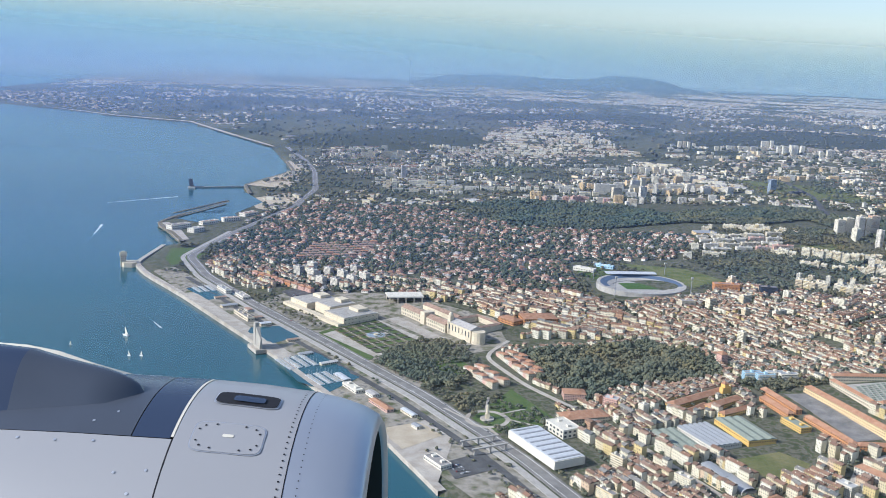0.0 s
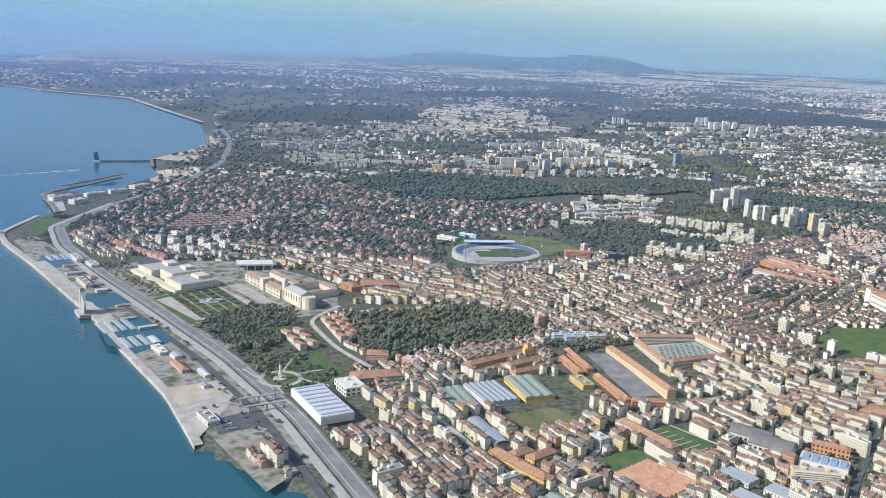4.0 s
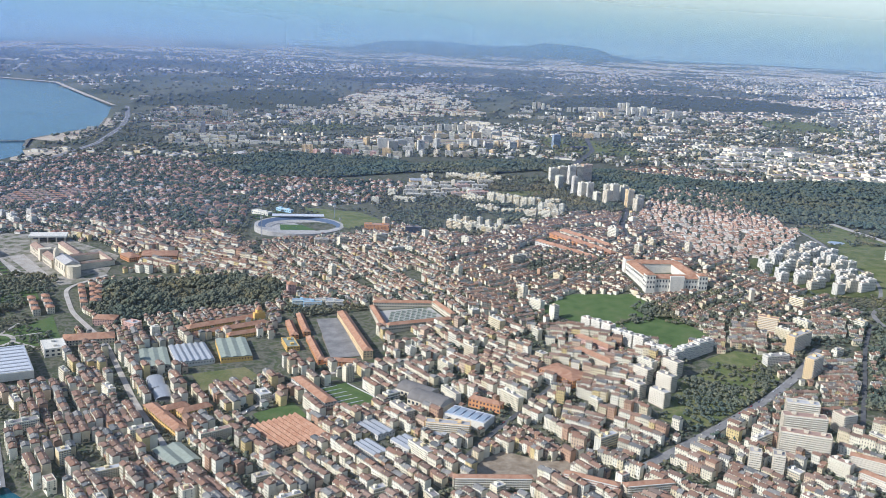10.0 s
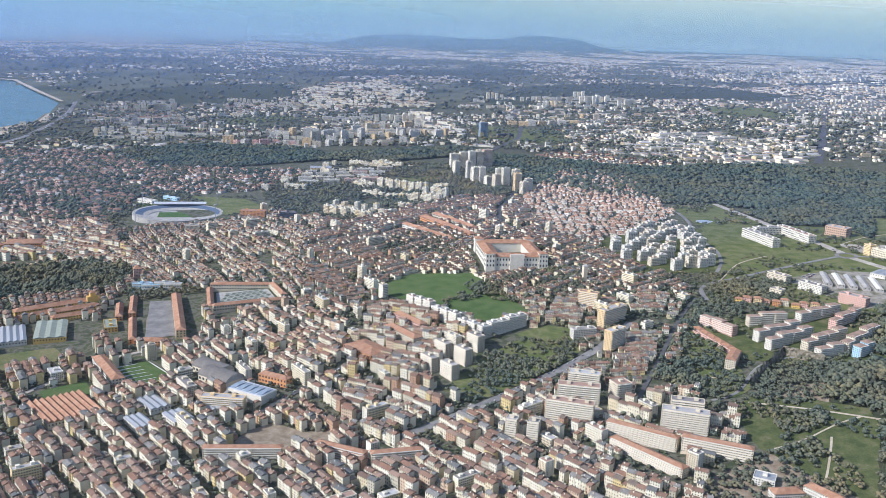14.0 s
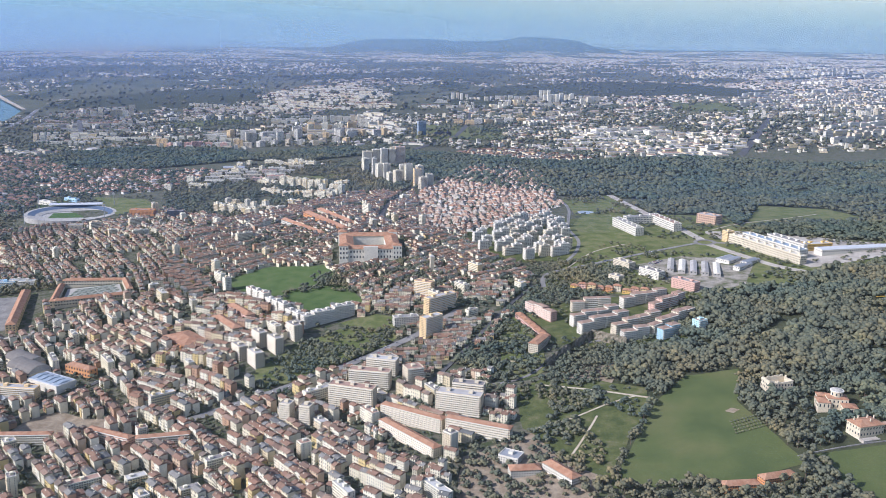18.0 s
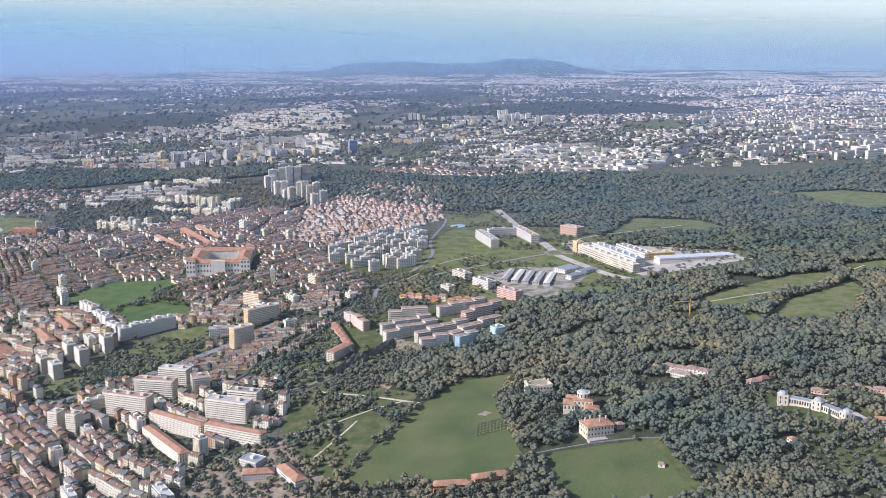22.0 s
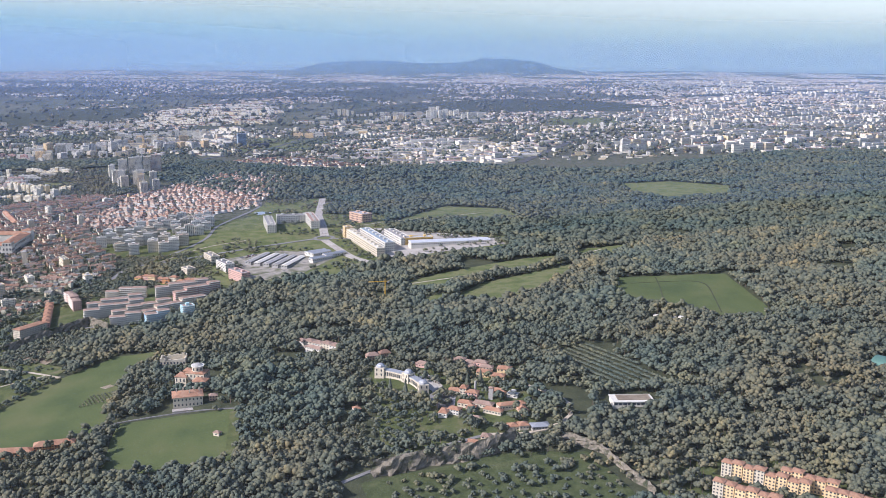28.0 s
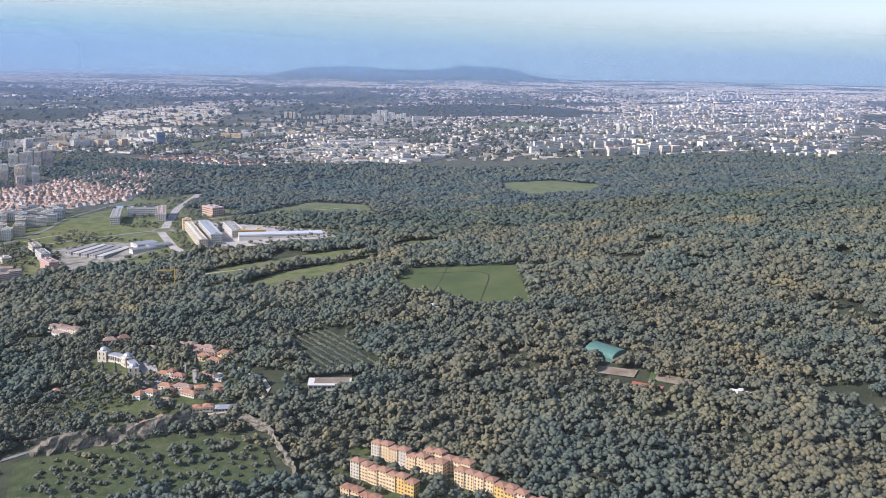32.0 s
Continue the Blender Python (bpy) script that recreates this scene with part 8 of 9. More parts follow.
QUARTERS = np.concatenate([estate(*q) for q in (
    ([(-15, 390), (77, 366), (70, 422), (1, 451), (-32, 434)], 4, [9, 14, 12, 0, 1, 3, 4], 8.0, 1, 0.9, 0.3),
    ([(-34, 439), (14, 441), (-33, 610), (-72, 605), (-58, 512)], 12, [0, 1, 14, 12, 3, 4, 4], 9.0, 2, 0.9, 0.35),
    ([(13, 547), (60, 551), (47, 641), (-2, 631)], 6, [1, 0, 4, 4, 3], 9.0, 3, 0.9, 0.3),
    ([(82, 374), (128, 362), (126, 535), (72, 511)], 8, [11, 12, 9, 14, 1, 10, 1, 8, 0], 10.0, 4, 1.2, 0.36),
    ([(128, 379), (148, 375), (144, 502), (125, 575)], -30, [8, 1, 9, 14], 8.0, 5, 0.9, 0.25),
    ([(62, 564), (143, 598), (139, 728), (102, 825), (57, 778), (43, 684)], -12, [3, 4, 4, 0, 1, 8], 6.5, 6, 0.8, 0.25),
    ([(154, 599), (280, 597), (307, 715), (182, 685)], 5, [12, 14, 11, 1, 9, 8, 4], 14.0, 7, 1.0, 0.35),
    ([(192, 395), (220, 382), (244, 436), (251, 544), (202, 461)], 20, [3, 4, 0, 8, 4, 1], 6.0, 8, 0.9, 0.25),
    ([(185, 344), (223, 339), (236, 321), (267, 318), (293, 366), (245, 374), (228, 385)], 6, [5, 13, 8, 5, 1], 5.6, 9, 0.7, 0.12),
    ([(227, 385), (263, 382), (270, 430), (232, 406)], 12, [9, 10, 10], 6.5, 10, 0.3, 0.05),
    ([(294, 573), (318, 545), (347, 678), (312, 698)], 30, [3, 4, 7, 0], 5.0, 11),
    ([(276, 373), (295, 368), (346, 496), (319, 503)], 40, [5, 13, 8, 0], 7.5, 12),
    ([(316, 333), (429, 307), (573, 560), (359, 427), (334, 392)], 20, [3, 4, 9, 10, 14, 5, 4, 1], 6.0, 13),
    ([(346, 445), (577, 569), (730, 840), (550, 771), (438, 730), (397, 672)], 15, [14, 9, 3, 4, 4, 1, 5, 0, 12, 8], 8.5, 14, 0.9, 0.22),
    ([(455, 934), (560, 810), (878, 1590), (731, 1549), (601, 1504)], 10, [9, 4, 1, 0, 8, 14], 20.0, 15, 2.0, 0.35, (0.8, 1.3), 1.35),
    ([(594, 885), (703, 796), (967, 1267), (850, 1267), (739, 1258)], 20, [9, 4, 1, 0, 5, 8, 14], 15.0, 16, 1.6, 0.35, (0.8, 1.3), 1.2))])
QUARTERS[:, 6] *= np.where((QUARTERS[:, 1] > 300) & (QUARTERS[:, 2] > 470), 0.6, 0.92)
apt2 = np.concatenate([free(scattered(WEST, 1500, [0, 0, 1, 8, 3, 4, 3, 4, 7, 7, 2, 3, 5], 1.9, [10, 40, 75], (0.6, 1.1), BUSY + [SADDLE, RED_FAR], 0.44, 5, 0.02, (0.4, 0.8)), 1.0),
                       free(scattered(RED_FAR, 330, [3, 3, 4], 1.8, [20, 50], (0.65, 0.9), [], 0, 29, 0.02, (0.9, 1.3)))])
apt3 = np.concatenate([free(scattered(NORTH, 2000, [0, 0, 1, 8, 5, 3, 4, 2, 4, 3, 8], 1.95, [5, 35, 80], (0.6, 1.2), ALL_FIELDS + [SHEDS], 0.42, 6, 0.02, (0.35, 0.75)), 1.0),
                       free(scattered(SHEDS, 260, [5, 5, 8, 0, 1], 3.2, [5, 35], (0.6, 1.2), [], 0, 16, 0.02, (0.7, 1.1)), 1.0)])
mixed = free(scattered(TOWN, 190, [ap, ap + 1, ap + 3, ap + 5, ap + 2], 6.0, [-56, 34], (0.7, 1.0), BUSY, 0, 8), 1.0)
mixed = mixed[(mixed[:, 2] < 150) | (np.arange(len(mixed)) % 3 == 0)]
keep = np.ones(len(town), bool)
for r in mixed:
    keep &= np.hypot(town[:, 1] - r[1], town[:, 2] - r[2]) > 2.2
town = town[keep]
far = scattered(FAR, 34000, [0, 0, 1, 3, 3, 4, 4, 4, 5, 8, 1, 2], 1.35, [0, 30, 60], (0.75, 1.4), DARK_FAR + ALL_FIELDS, 0.51, 11, 0.009, (0.35, 0.7))
far = np.concatenate([far, scattered(FAR_CITY, 4500, [0, 0, 1, 8, 3, 4, 4, 2, 5], 1.9, [0, 30, 60], (0.8, 1.4), DARK_FAR, 0.46, 17, 0.011, (0.25, 0.5))])
far[:, 4:6] *= (1 + 0.25 * np.clip((far[:, 2] - 700) / 800, 0, 1.5))[:, None]

# single houses where the way passes nearest; the rest of each kind is joined
near_rows = np.concatenate([town, river_town])
order = np.argsort(np.hypot(near_rows[:, 1] - 115, near_rows[:, 2] - 105))
NAMES = {"row": ("town_house", "rendered town house with a clay-tiled gable roof", "house", "houses of the old town"),
         "villa": ("villa", "detached villa with a hipped clay roof among trees", "villa", "villas on the slope"),
         "apartment": ("apartment_block", "pale rendered apartment block with balconies and flat roof", "apartment block", "apartment blocks"),
         "tower": ("tower_block", "tall pale residential tower block with flat roof", "tower block", "residential towers"),
         "shed": ("industrial_shed", "low pale industrial shed with ridged metal roof", "shed", "industrial sheds")}
MASTERS = {}


def master(k):
    """The first of a kind of house, with its parts; copies share its meshes."""
    name, label, cat, grp = NAMES[FAMILY[k]]
    S = KINDS[k]
    mats = {0: M["wall"] if FAMILY[k] in ("row", "villa") else M["block"], 1: M["roof"] if FAMILY[k] in ("row", "villa") else (M["metal"] if FAMILY[k] == "shed" else M["flat"]), 2: M["window"]}
    if FAMILY[k] == "villa":
        mats[0], mats[1] = M["villa"], M["villa_roof"]
    ob = new(name, S.mesh("walls", mats, 0))
    mats.update({k2: mats[0] for k2 in (3, 4, 5, 6, 7)})
    up = ob
    for nm, slot in (("roof", 1), ("windows", 2), ("chimney", 3), ("annex", 4), ("parapet", 5), ("roof_hut", 6), ("balconies", 7)):
        if slot in S.m:
            q = part(nm, S.mesh(nm, mats, slot), mats[slot], up if slot in (3, 5, 6) else ob)
            up = q if slot == 1 else up
            if slot in (2, 5, 6, 7):
                q["kind"] = "stuff"
    return tagged(ob, label, cat, grp)


def placed(row):
    k = int(row[0])
    mt = pose(row[1], row[2], float(land(row[1], row[2])), 0, 0, row[3])
    if k not in MASTERS:
        MASTERS[k] = master(k)
        ob = MASTERS[k]
        ob.matrix_basis = mt @ Matrix.Diagonal((row[4], row[5], row[6], 1))
        return ob
    ob = copy_thing(MASTERS[k], mt)
    ob.matrix_basis = mt @ Matrix.Diagonal((row[4], row[5], row[6], 1))
    return ob


def rest(name, rows, arr, mats, label, cat):
    z = land(rows[:, 1], rows[:, 2])
    P = np.column_stack([rows[:, 0], rows[:, 1], rows[:, 2], z, rows[:, 3], rows[:, 4], rows[:, 5], rows[:, 6]])
    return tagged(joined(name, arr, P, mats), label, cat, kind="stuff")


for r in near_rows[order[:300]]:
    placed(r)
rest("old_town_houses", near_rows[order[300:]], KIND_ARR, {**{q: M["wall_many"] for q in range(8)}, 1: M["roof_many"], 2: M["window"]}, "closely built town houses with clay roofs", "houses")
rest("hill_villas", red, KIND_ARR, {**{q: M["villa_many"] for q in range(8)}, 1: M["orange_many"], 2: M["window"]}, "white houses with orange roofs crowded on a hill", "villas")
vo = np.argsort(vil[:, 2])
for r in vil[vo[:150]]:
    placed(r)
rest("hillside_villas", vil[vo[150:]], KIND_ARR, {**{q: M["villa_many"] for q in range(8)}, 1: M["villa_roof_many"], 2: M["window"]}, "white villas with clay roofs among trees", "villas")
blocks = np.concatenate([apt1, mixed])
near = np.argsort(np.hypot(blocks[:, 1] - 110, blocks[:, 2] - 110))
for r in blocks[near[:150]]:
    placed(r)
rest("town_blocks", blocks[near[150:]], KIND_ARR, {**{q: M["block_many"] for q in range(8)}, 1: M["flat_many"], 2: M["window"]}, "pale apartment blocks beyond the old town", "apartment blocks")
rest("western_blocks", apt2, FAR_ARR, {0: M["block_many"], 1: M["roof_many"], 2: M["window_far"], 3: M["flat_many"]}, "pale apartment blocks of the western suburb", "apartment blocks")
rest("suburban_estates", QUARTERS, FAR_ARR, {0: M["block_many"], 1: M["roof_many"], 2: M["window_far"], 3: M["flat_many"]}, "pale estates of slabs and towers beyond the woods", "apartment blocks")
rest("northern_blocks", apt3, FAR_ARR, {0: M["block_many"], 1: M["roof_many"], 2: M["window_far"], 3: M["flat_many"]}, "pale apartment blocks and sheds beyond the woods", "apartment blocks")
rest("distant_suburbs", far, DIM_ARR, {0: M["town_far"], 1: M["roof_many"], 2: M["window_far"], 3: M["flat_many"]}, "far pale suburbs scattered over the plain", "suburbs")


# ---------------------------------------------------------------- trees
def clump():
    v = np.array([(1, 0, 0), (-1, 0, 0), (0, 1, 0), (0, -1, 0), (0, 0, 1), (0, 0, -1)], float)
    return v, np.array([(0, 2, 4), (2, 1, 4), (1, 3, 4), (3, 0, 4), (2, 0, 5), (1, 2, 5), (3, 1, 5), (0, 3, 5)])


def crown(lobes, seed, tall=1.0, spread=0.5, rough=0.3, size=(0.2, 0.34)):
    """An uneven crown of many small clumps on a short stem, about one unit across and high."""
    r = np.random.RandomState(seed)
    v0, f0 = clump()
    V, F = [], []
    for k in range(lobes):
        a, d = 2.4 * k + r.uniform(-0.5, 0.5), spread * math.sqrt((k + 0.3) / lobes) * 0.5
        up = 0.45 + 0.38 * (1 - (d / 0.5) ** 2) * r.uniform(0.5, 1.1)
        c = np.array([d * math.cos(a), d * math.sin(a), tall * up])
        q = np.array(Euler((r.uniform(0, 3), r.uniform(0, 3), r.uniform(0, 6))).to_matrix()) @ v0.T
        q = q.T * (1 + r.uniform(-rough, rough, (6, 1))) * r.uniform(*size) * np.array([1, 1, 0.85]) + c
        V.append(q)
        F.append(f0 + 6 * k)
    V, F = np.concatenate(V), np.concatenate(F)
    k = len(V)
    stem = np.array([(0.05, 0, -0.15), (-0.03, 0.04, -0.15), (-0.03, -0.04, -0.15), (0, 0, 0.6 * tall)])
    V = np.concatenate([V, stem])
    F = np.concatenate([F, np.array([(0, 1, 3), (1, 2, 3), (2, 0, 3)]) + k])
    return V, F, np.array([0] * (len(F) - 3) + [1] * 3)


RICH = [crown(10, i, 1.0, 0.9, 0.3, (0.17, 0.30)) for i in range(8)] + [crown(9, 20 + i, 1.5, 0.5, 0.35, (0.15, 0.26)) for i in range(2)]
MID = [crown(6, 40 + i, 1.0, 0.85, 0.3, (0.23, 0.38)) for i in range(8)]
LOW = [crown(3, 60 + i, 0.9, 0.75, 0.35, (0.34, 0.54)) for i in range(8)]


def grove(name, protos, poly, spacing, size, avoid, label, seed, holes=0.0, limit=None, margin=0.3, smooth=True, foliage="leaf_many", tall=1.0):
    """Trees over an area on a shaken grid, with clearings where the noise is low."""
    r = np.random.RandomState(seed)
    p = np.array(poly, float)
    lo, hi = p.min(0), p.max(0)
    if limit:
        lo, hi = np.maximum(lo, limit[:2]), np.minimum(hi, limit[2:])
    X, Y = np.meshgrid(np.arange(lo[0], hi[0], spacing), np.arange(lo[1], hi[1], spacing))
    x, y = (X + r.uniform(-0.45, 0.45, X.shape) * spacing).ravel(), (Y + r.uniform(-0.45, 0.45, X.shape) * spacing).ravel()
    ok = within(poly, x, y) & clear_of(avoid, x, y)
    x, y = x[ok], y[ok]
    got = free(np.column_stack([x, x, y]), margin)
    x, y = got[:, 1], got[:, 2]
    if holes:
        q = np.array([noise.noise((a * 0.09, b * 0.09, seed)) + 0.5 * noise.noise((a * 0.3, b * 0.3, seed)) for a, b in zip(x, y)])
        x, y = x[q > holes - 0.6], y[q > holes - 0.6]
    big = np.array([noise.noise((a * 0.12, b * 0.12, 2.0)) for a, b in zip(x, y)]) if len(x) < 60000 else 0
    s = size * (1 + 0.5 * big) * r.uniform(0.7, 1.35, len(x))
    P = np.column_stack([r.randint(0, len(protos), len(x)), x, y, land(x, y), r.uniform(0, 360, len(x)), s, s, s * tall * r.uniform(0.8, 1.15, len(x))])
    return tagged(joined(name, protos, P, {0: M[foliage], 1: M["trunk"]}, smooth), label, "trees", kind="stuff")


OPEN = ALL_FIELDS + BARE + CLEAR + [CAMPUS]
grove("woods", RICH, HILL_WOODS, 0.9, 1.2, OPEN, "dense mixed evergreen wood with broad crowns", 21, 0.12, (166, 20, 300, 102), 0.8)
grove("woods", MID, HILL_WOODS, 1.0, 1.3, OPEN, "dense evergreen wood on the hillside", 22, 0.12, (158, 102, 300, 150))
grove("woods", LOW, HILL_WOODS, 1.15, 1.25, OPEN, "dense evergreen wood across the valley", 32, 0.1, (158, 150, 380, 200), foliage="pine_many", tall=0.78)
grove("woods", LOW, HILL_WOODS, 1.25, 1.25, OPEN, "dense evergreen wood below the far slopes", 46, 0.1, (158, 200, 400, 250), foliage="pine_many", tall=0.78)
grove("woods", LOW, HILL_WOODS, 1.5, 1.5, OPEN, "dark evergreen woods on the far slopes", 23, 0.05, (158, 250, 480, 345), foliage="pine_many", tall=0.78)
grove("woods", RICH, HILL_WOODS, 0.95, 1.2, OPEN, "dense mixed evergreen wood on a spur", 33, 0.1, (300, 20, 345, 92))
grove("woods", MID, HILL_WOODS, 1.1, 1.3, OPEN, "dark evergreen woods above the valley", 43, 0.08, (300, 92, 385, 150))
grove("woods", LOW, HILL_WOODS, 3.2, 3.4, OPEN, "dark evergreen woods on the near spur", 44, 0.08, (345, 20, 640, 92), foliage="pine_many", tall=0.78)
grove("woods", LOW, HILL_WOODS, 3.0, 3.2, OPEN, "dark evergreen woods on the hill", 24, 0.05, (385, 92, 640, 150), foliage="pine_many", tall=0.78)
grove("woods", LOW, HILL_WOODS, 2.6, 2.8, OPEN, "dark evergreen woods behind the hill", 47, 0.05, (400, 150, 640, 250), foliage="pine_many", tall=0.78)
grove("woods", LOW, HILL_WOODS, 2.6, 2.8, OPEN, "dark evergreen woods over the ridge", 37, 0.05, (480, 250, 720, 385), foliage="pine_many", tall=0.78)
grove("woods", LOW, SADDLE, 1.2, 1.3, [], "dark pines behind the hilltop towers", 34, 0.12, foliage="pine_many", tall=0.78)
grove("north_trees", LOW, NORTH, 4.0, 1.7, ALL_FIELDS, "trees between the northern blocks", 45, 0.5)
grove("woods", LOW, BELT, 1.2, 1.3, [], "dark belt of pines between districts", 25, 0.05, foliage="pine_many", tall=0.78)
grove("garden_trees", RICH, BOTANIC, 1.0, 1.35, [], "old dark trees of a walled garden", 26, 0.0)
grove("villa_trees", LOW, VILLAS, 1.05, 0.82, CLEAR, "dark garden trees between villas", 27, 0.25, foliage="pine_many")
grove("stadium_trees", MID, [(34, 214), (36, 240), (44, 256), (58, 254), (72, 248), (76, 234), (66, 221), (50, 216)], 1.3, 0.8, ALL_FIELDS, "trees round the stadium", 39, 0.4)
grove("park_trees", MID, [(187, 205), (188.5, 232), (203, 240), (204.5, 207)], 1.5, 0.8, CLEAR, "young trees of a small park", 40, 0.65)
grove("redhill_trees", LOW, REDHILL, 1.5, 0.65, [], "small trees among red-roofed houses", 42, 0.5)
grove("campus_trees", MID, CAMPUS, 1.5, 0.7, CLEAR, "scattered shrubs round the campus", 38, 0.62)
grove("hilltop_trees", MID, [(126, 240), (147, 247), (152, 256), (142, 272), (131, 300), (128, 280)], 1.2, 0.95, OPEN, "dark trees below the tower blocks", 35, 0.3)
grove("town_trees", MID, RIVER_TOWN, 1.6, 0.7, [], "dark trees among old houses", 36, 0.45)
grove("street_trees", LOW, TOWN, 1.15, 0.62, ALL_FIELDS + BARE + CLEAR, "scattered trees in yards and streets", 28, 0.3)
grove("street_trees", LOW, WEST, 2.6, 1.3, [], "trees between the suburban blocks", 29, 0.55)
grove("scrub", LOW, FAR, 8.0, 2.6, [FAR_CITY], "dark groves over the distant plain", 30, 0.72, (-500, 540, 1100, 1300))
for i, q in enumerate(GARDENS):
    if i == 3:
        continue
    grove("garden_trees", RICH if i not in (4, 8, 10) else MID, q, 0.95 if i not in (4, 10) else 1.2, 1.0 if i not in (4, 8, 10, 11) else 0.7, FIELDS["lawn"] if i else FIELDS["lawn"][2:3], "dark trees and shrubs of a green space", 50 + i, 0.12)
grove("slope_trees", MID, [(150, 118), (150, 165), (190, 165), (198, 140), (198, 116), (176, 108), (160, 104)], 1.3, 0.75, [], "trees and shrubs on the open slopes", 81, 0.42)
grove("ravine_trees", MID, [(163.8, 109), (168, 120), (180, 119.8), (176, 108), (169.6, 99.7), (162.2, 96)], 0.9, 0.8, [], "dense dark scrub in the old quarry", 84, 0.25)
grove("school_trees", MID, [(148, 89), (157, 93), (166, 96), (168, 84), (168, 60), (150, 60), (148, 80)], 1.25, 0.85, [], "dark trees round the school and its yard", 88, 0.42)
grove("scrub_trees", MID, [(158, 94), (158.5, 108), (164, 110), (176, 108), (178, 99), (166, 84), (165, 94)], 1.2, 0.55, [], "shrubs and small trees of a worn hillside", 89, 0.62)
grove("valley_trees", MID, [(118, 117), (125.6, 128.7), (133, 134.9), (143, 131.5), (140, 126.5), (131.7, 119.5), (126, 115), (121.5, 113)], 0.9, 0.75, [], "dark trees along the green valley", 85, 0.5)
grove("meadow_trees", MID, [(119.5, 152.5), (121, 149.5), (130, 156), (137, 147.5), (139, 150), (131, 160.5)], 0.8, 0.7, [], "dark tree line across a meadow", 86, 0.3)
grove("palace_trees", MID, [(135, 166), (144, 157), (141.5, 152), (134, 158)], 0.8, 0.9, [], "tall dark trees before the palace", 87, 0.15)
grove("slab_trees", MID, SLABS, 1.3, 0.95, [], "dark trees between apartment slabs", 82, 0.3)
grove("park_trees", MID, [(-3, 158), (2, 176), (6, 171), (11, 158), (17, 152), (21, 143), (10, 140.5), (4, 146)], 1.15, 0.85, [], "dark trees and shrubs of the riverside park", 90, 0.3)
grove("avenue_trees", MID, [(-9, 183), (0, 190), (8, 186), (6, 176), (-1, 173), (-4, 161), (-12, 172)], 1.1, 0.85, [], "dark trees along the formal garden", 91, 0.2)
grove("shore_trees", LOW, [(-2, 134), (2, 140), (8, 140), (14, 126), (10, 118), (8, 128), (6, 135)], 1.4, 0.6, [], "small trees between car park and railway", 92, 0.35)
grove("tower_park_trees", MID, [(-74, 244), (-62, 240), (-58, 252), (-66, 276), (-72, 274), (-66, 262)], 1.2, 0.8, [], "dark trees of the park by the old tower", 93, 0.25)
grove("riverside_trees", MID, [(-60, 236), (-30, 192), (-5, 150), (12, 118), (22, 124), (4, 160), (-24, 200), (-52, 243)], 1.6, 0.6, FIELDS["lawn"], "trees along the riverside avenue", 83, 0.5)
rows = []
c, s = math.cos(radians(-58)), math.sin(radians(-58))
for i in range(-24, 25):
    for j in range(-6, 7):
        x, y = 250 + c * i * 0.42 - s * j * 0.95, 81 + s * i * 0.42 + c * j * 0.95
        if within(ORCHARD, x, y):
            rows.append((rs.randint(5), x, y, float(land(x, y)), rs.uniform(0, 360), 0.5, 0.5, 0.45))
for i in range(12):
    for j in range(5):
        x, y = 184.2 + 0.45 * i - 0.1 * j, 89.5 - 0.75 * j + 0.1 * i
        rows.append((rs.randint(5), x, y, float(land(x, y)) + 0.06, 0, 0.3, 0.3, 0.25))
tagged(joined("orchard_rows", LOW, rows, {0: M["leaf_many"], 1: M["trunk"]}), "straight rows of small green fruit trees", "orchard", kind="stuff")


# ---------------------------------------------------------------- the aircraft's engine, as it hangs at the start of the way
E0 = pose(*PATH[0][1:])
FORWARD = Vector((0.9989, -0.0454, 0.0075)).normalized()
M["nacelle"] = plain("grey_nacelle_paint", (0.36, 0.36, 0.37), 0.36, 0.1, 0.5, 0.15, 6)
M["nacelle_blue"] = plain("dark_blue_paint", (0.035, 0.05, 0.09), 0.25, 0.0, 0.6, 0.15, 8)
M["lip"] = plain("bare_metal_lip", (0.58, 0.60, 0.64), 0.42, 0.65, 0.5, 0.15, 8)
M["duct"] = plain("dark_inlet_lining", (0.04, 0.038, 0.036), 0.6)
M["seam"] = plain("dark_seam_and_shade", (0.02, 0.02, 0.025), 0.7)
hub = E0 @ Vector((-0.0432, -0.2170, -0.55))
side = FORWARD.cross(Vector((0, 0, 1))).normalized()
top_way = side.cross(FORWARD).normalized()
axis = Matrix((FORWARD, -side, top_way)).transposed().to_4x4()
axis.translation = hub
axis = axis @ Matrix.Diagonal((1, 1.032, 1.032, 1))


def revolve(S, prof, a0=0.0, a1=360.0, n=72):
    """A surface swept round the engine's axis. prof: rows of place along the axis and radius; angles from straight up."""
    for i in range(n):
        t0, t1 = [radians(a0 + (a1 - a0) * k / n) for k in (i, i + 1)]
        for (s0, r0), (s1, r1) in zip(prof[:-1], prof[1:]):
            S.face([(s, r * math.sin(t), r * math.cos(t)) for s, r, t in ((s0, r0, t0), (s0, r0, t1), (s1, r1, t1), (s1, r1, t0))], 0)


def cowl(s0):
    """Radius of the cowl at a place along the axis."""
    return float(np.interp(s0, [-0.42, -0.34, -0.24, -0.16, -0.105, -0.075, -0.045, -0.026, -0.012, -0.003], [0.112, 0.122, 0.128, 0.1285, 0.1275, 0.1262, 0.1236, 0.1205, 0.1165, 0.112]))


def on_cowl(s0, turn, out=0.0, r=None):
    """A point on the cowl, or above it by out."""
    q = (cowl(s0) if r is None else r) + out
    return (s0, q * math.sin(radians(turn)), q * math.cos(radians(turn)))


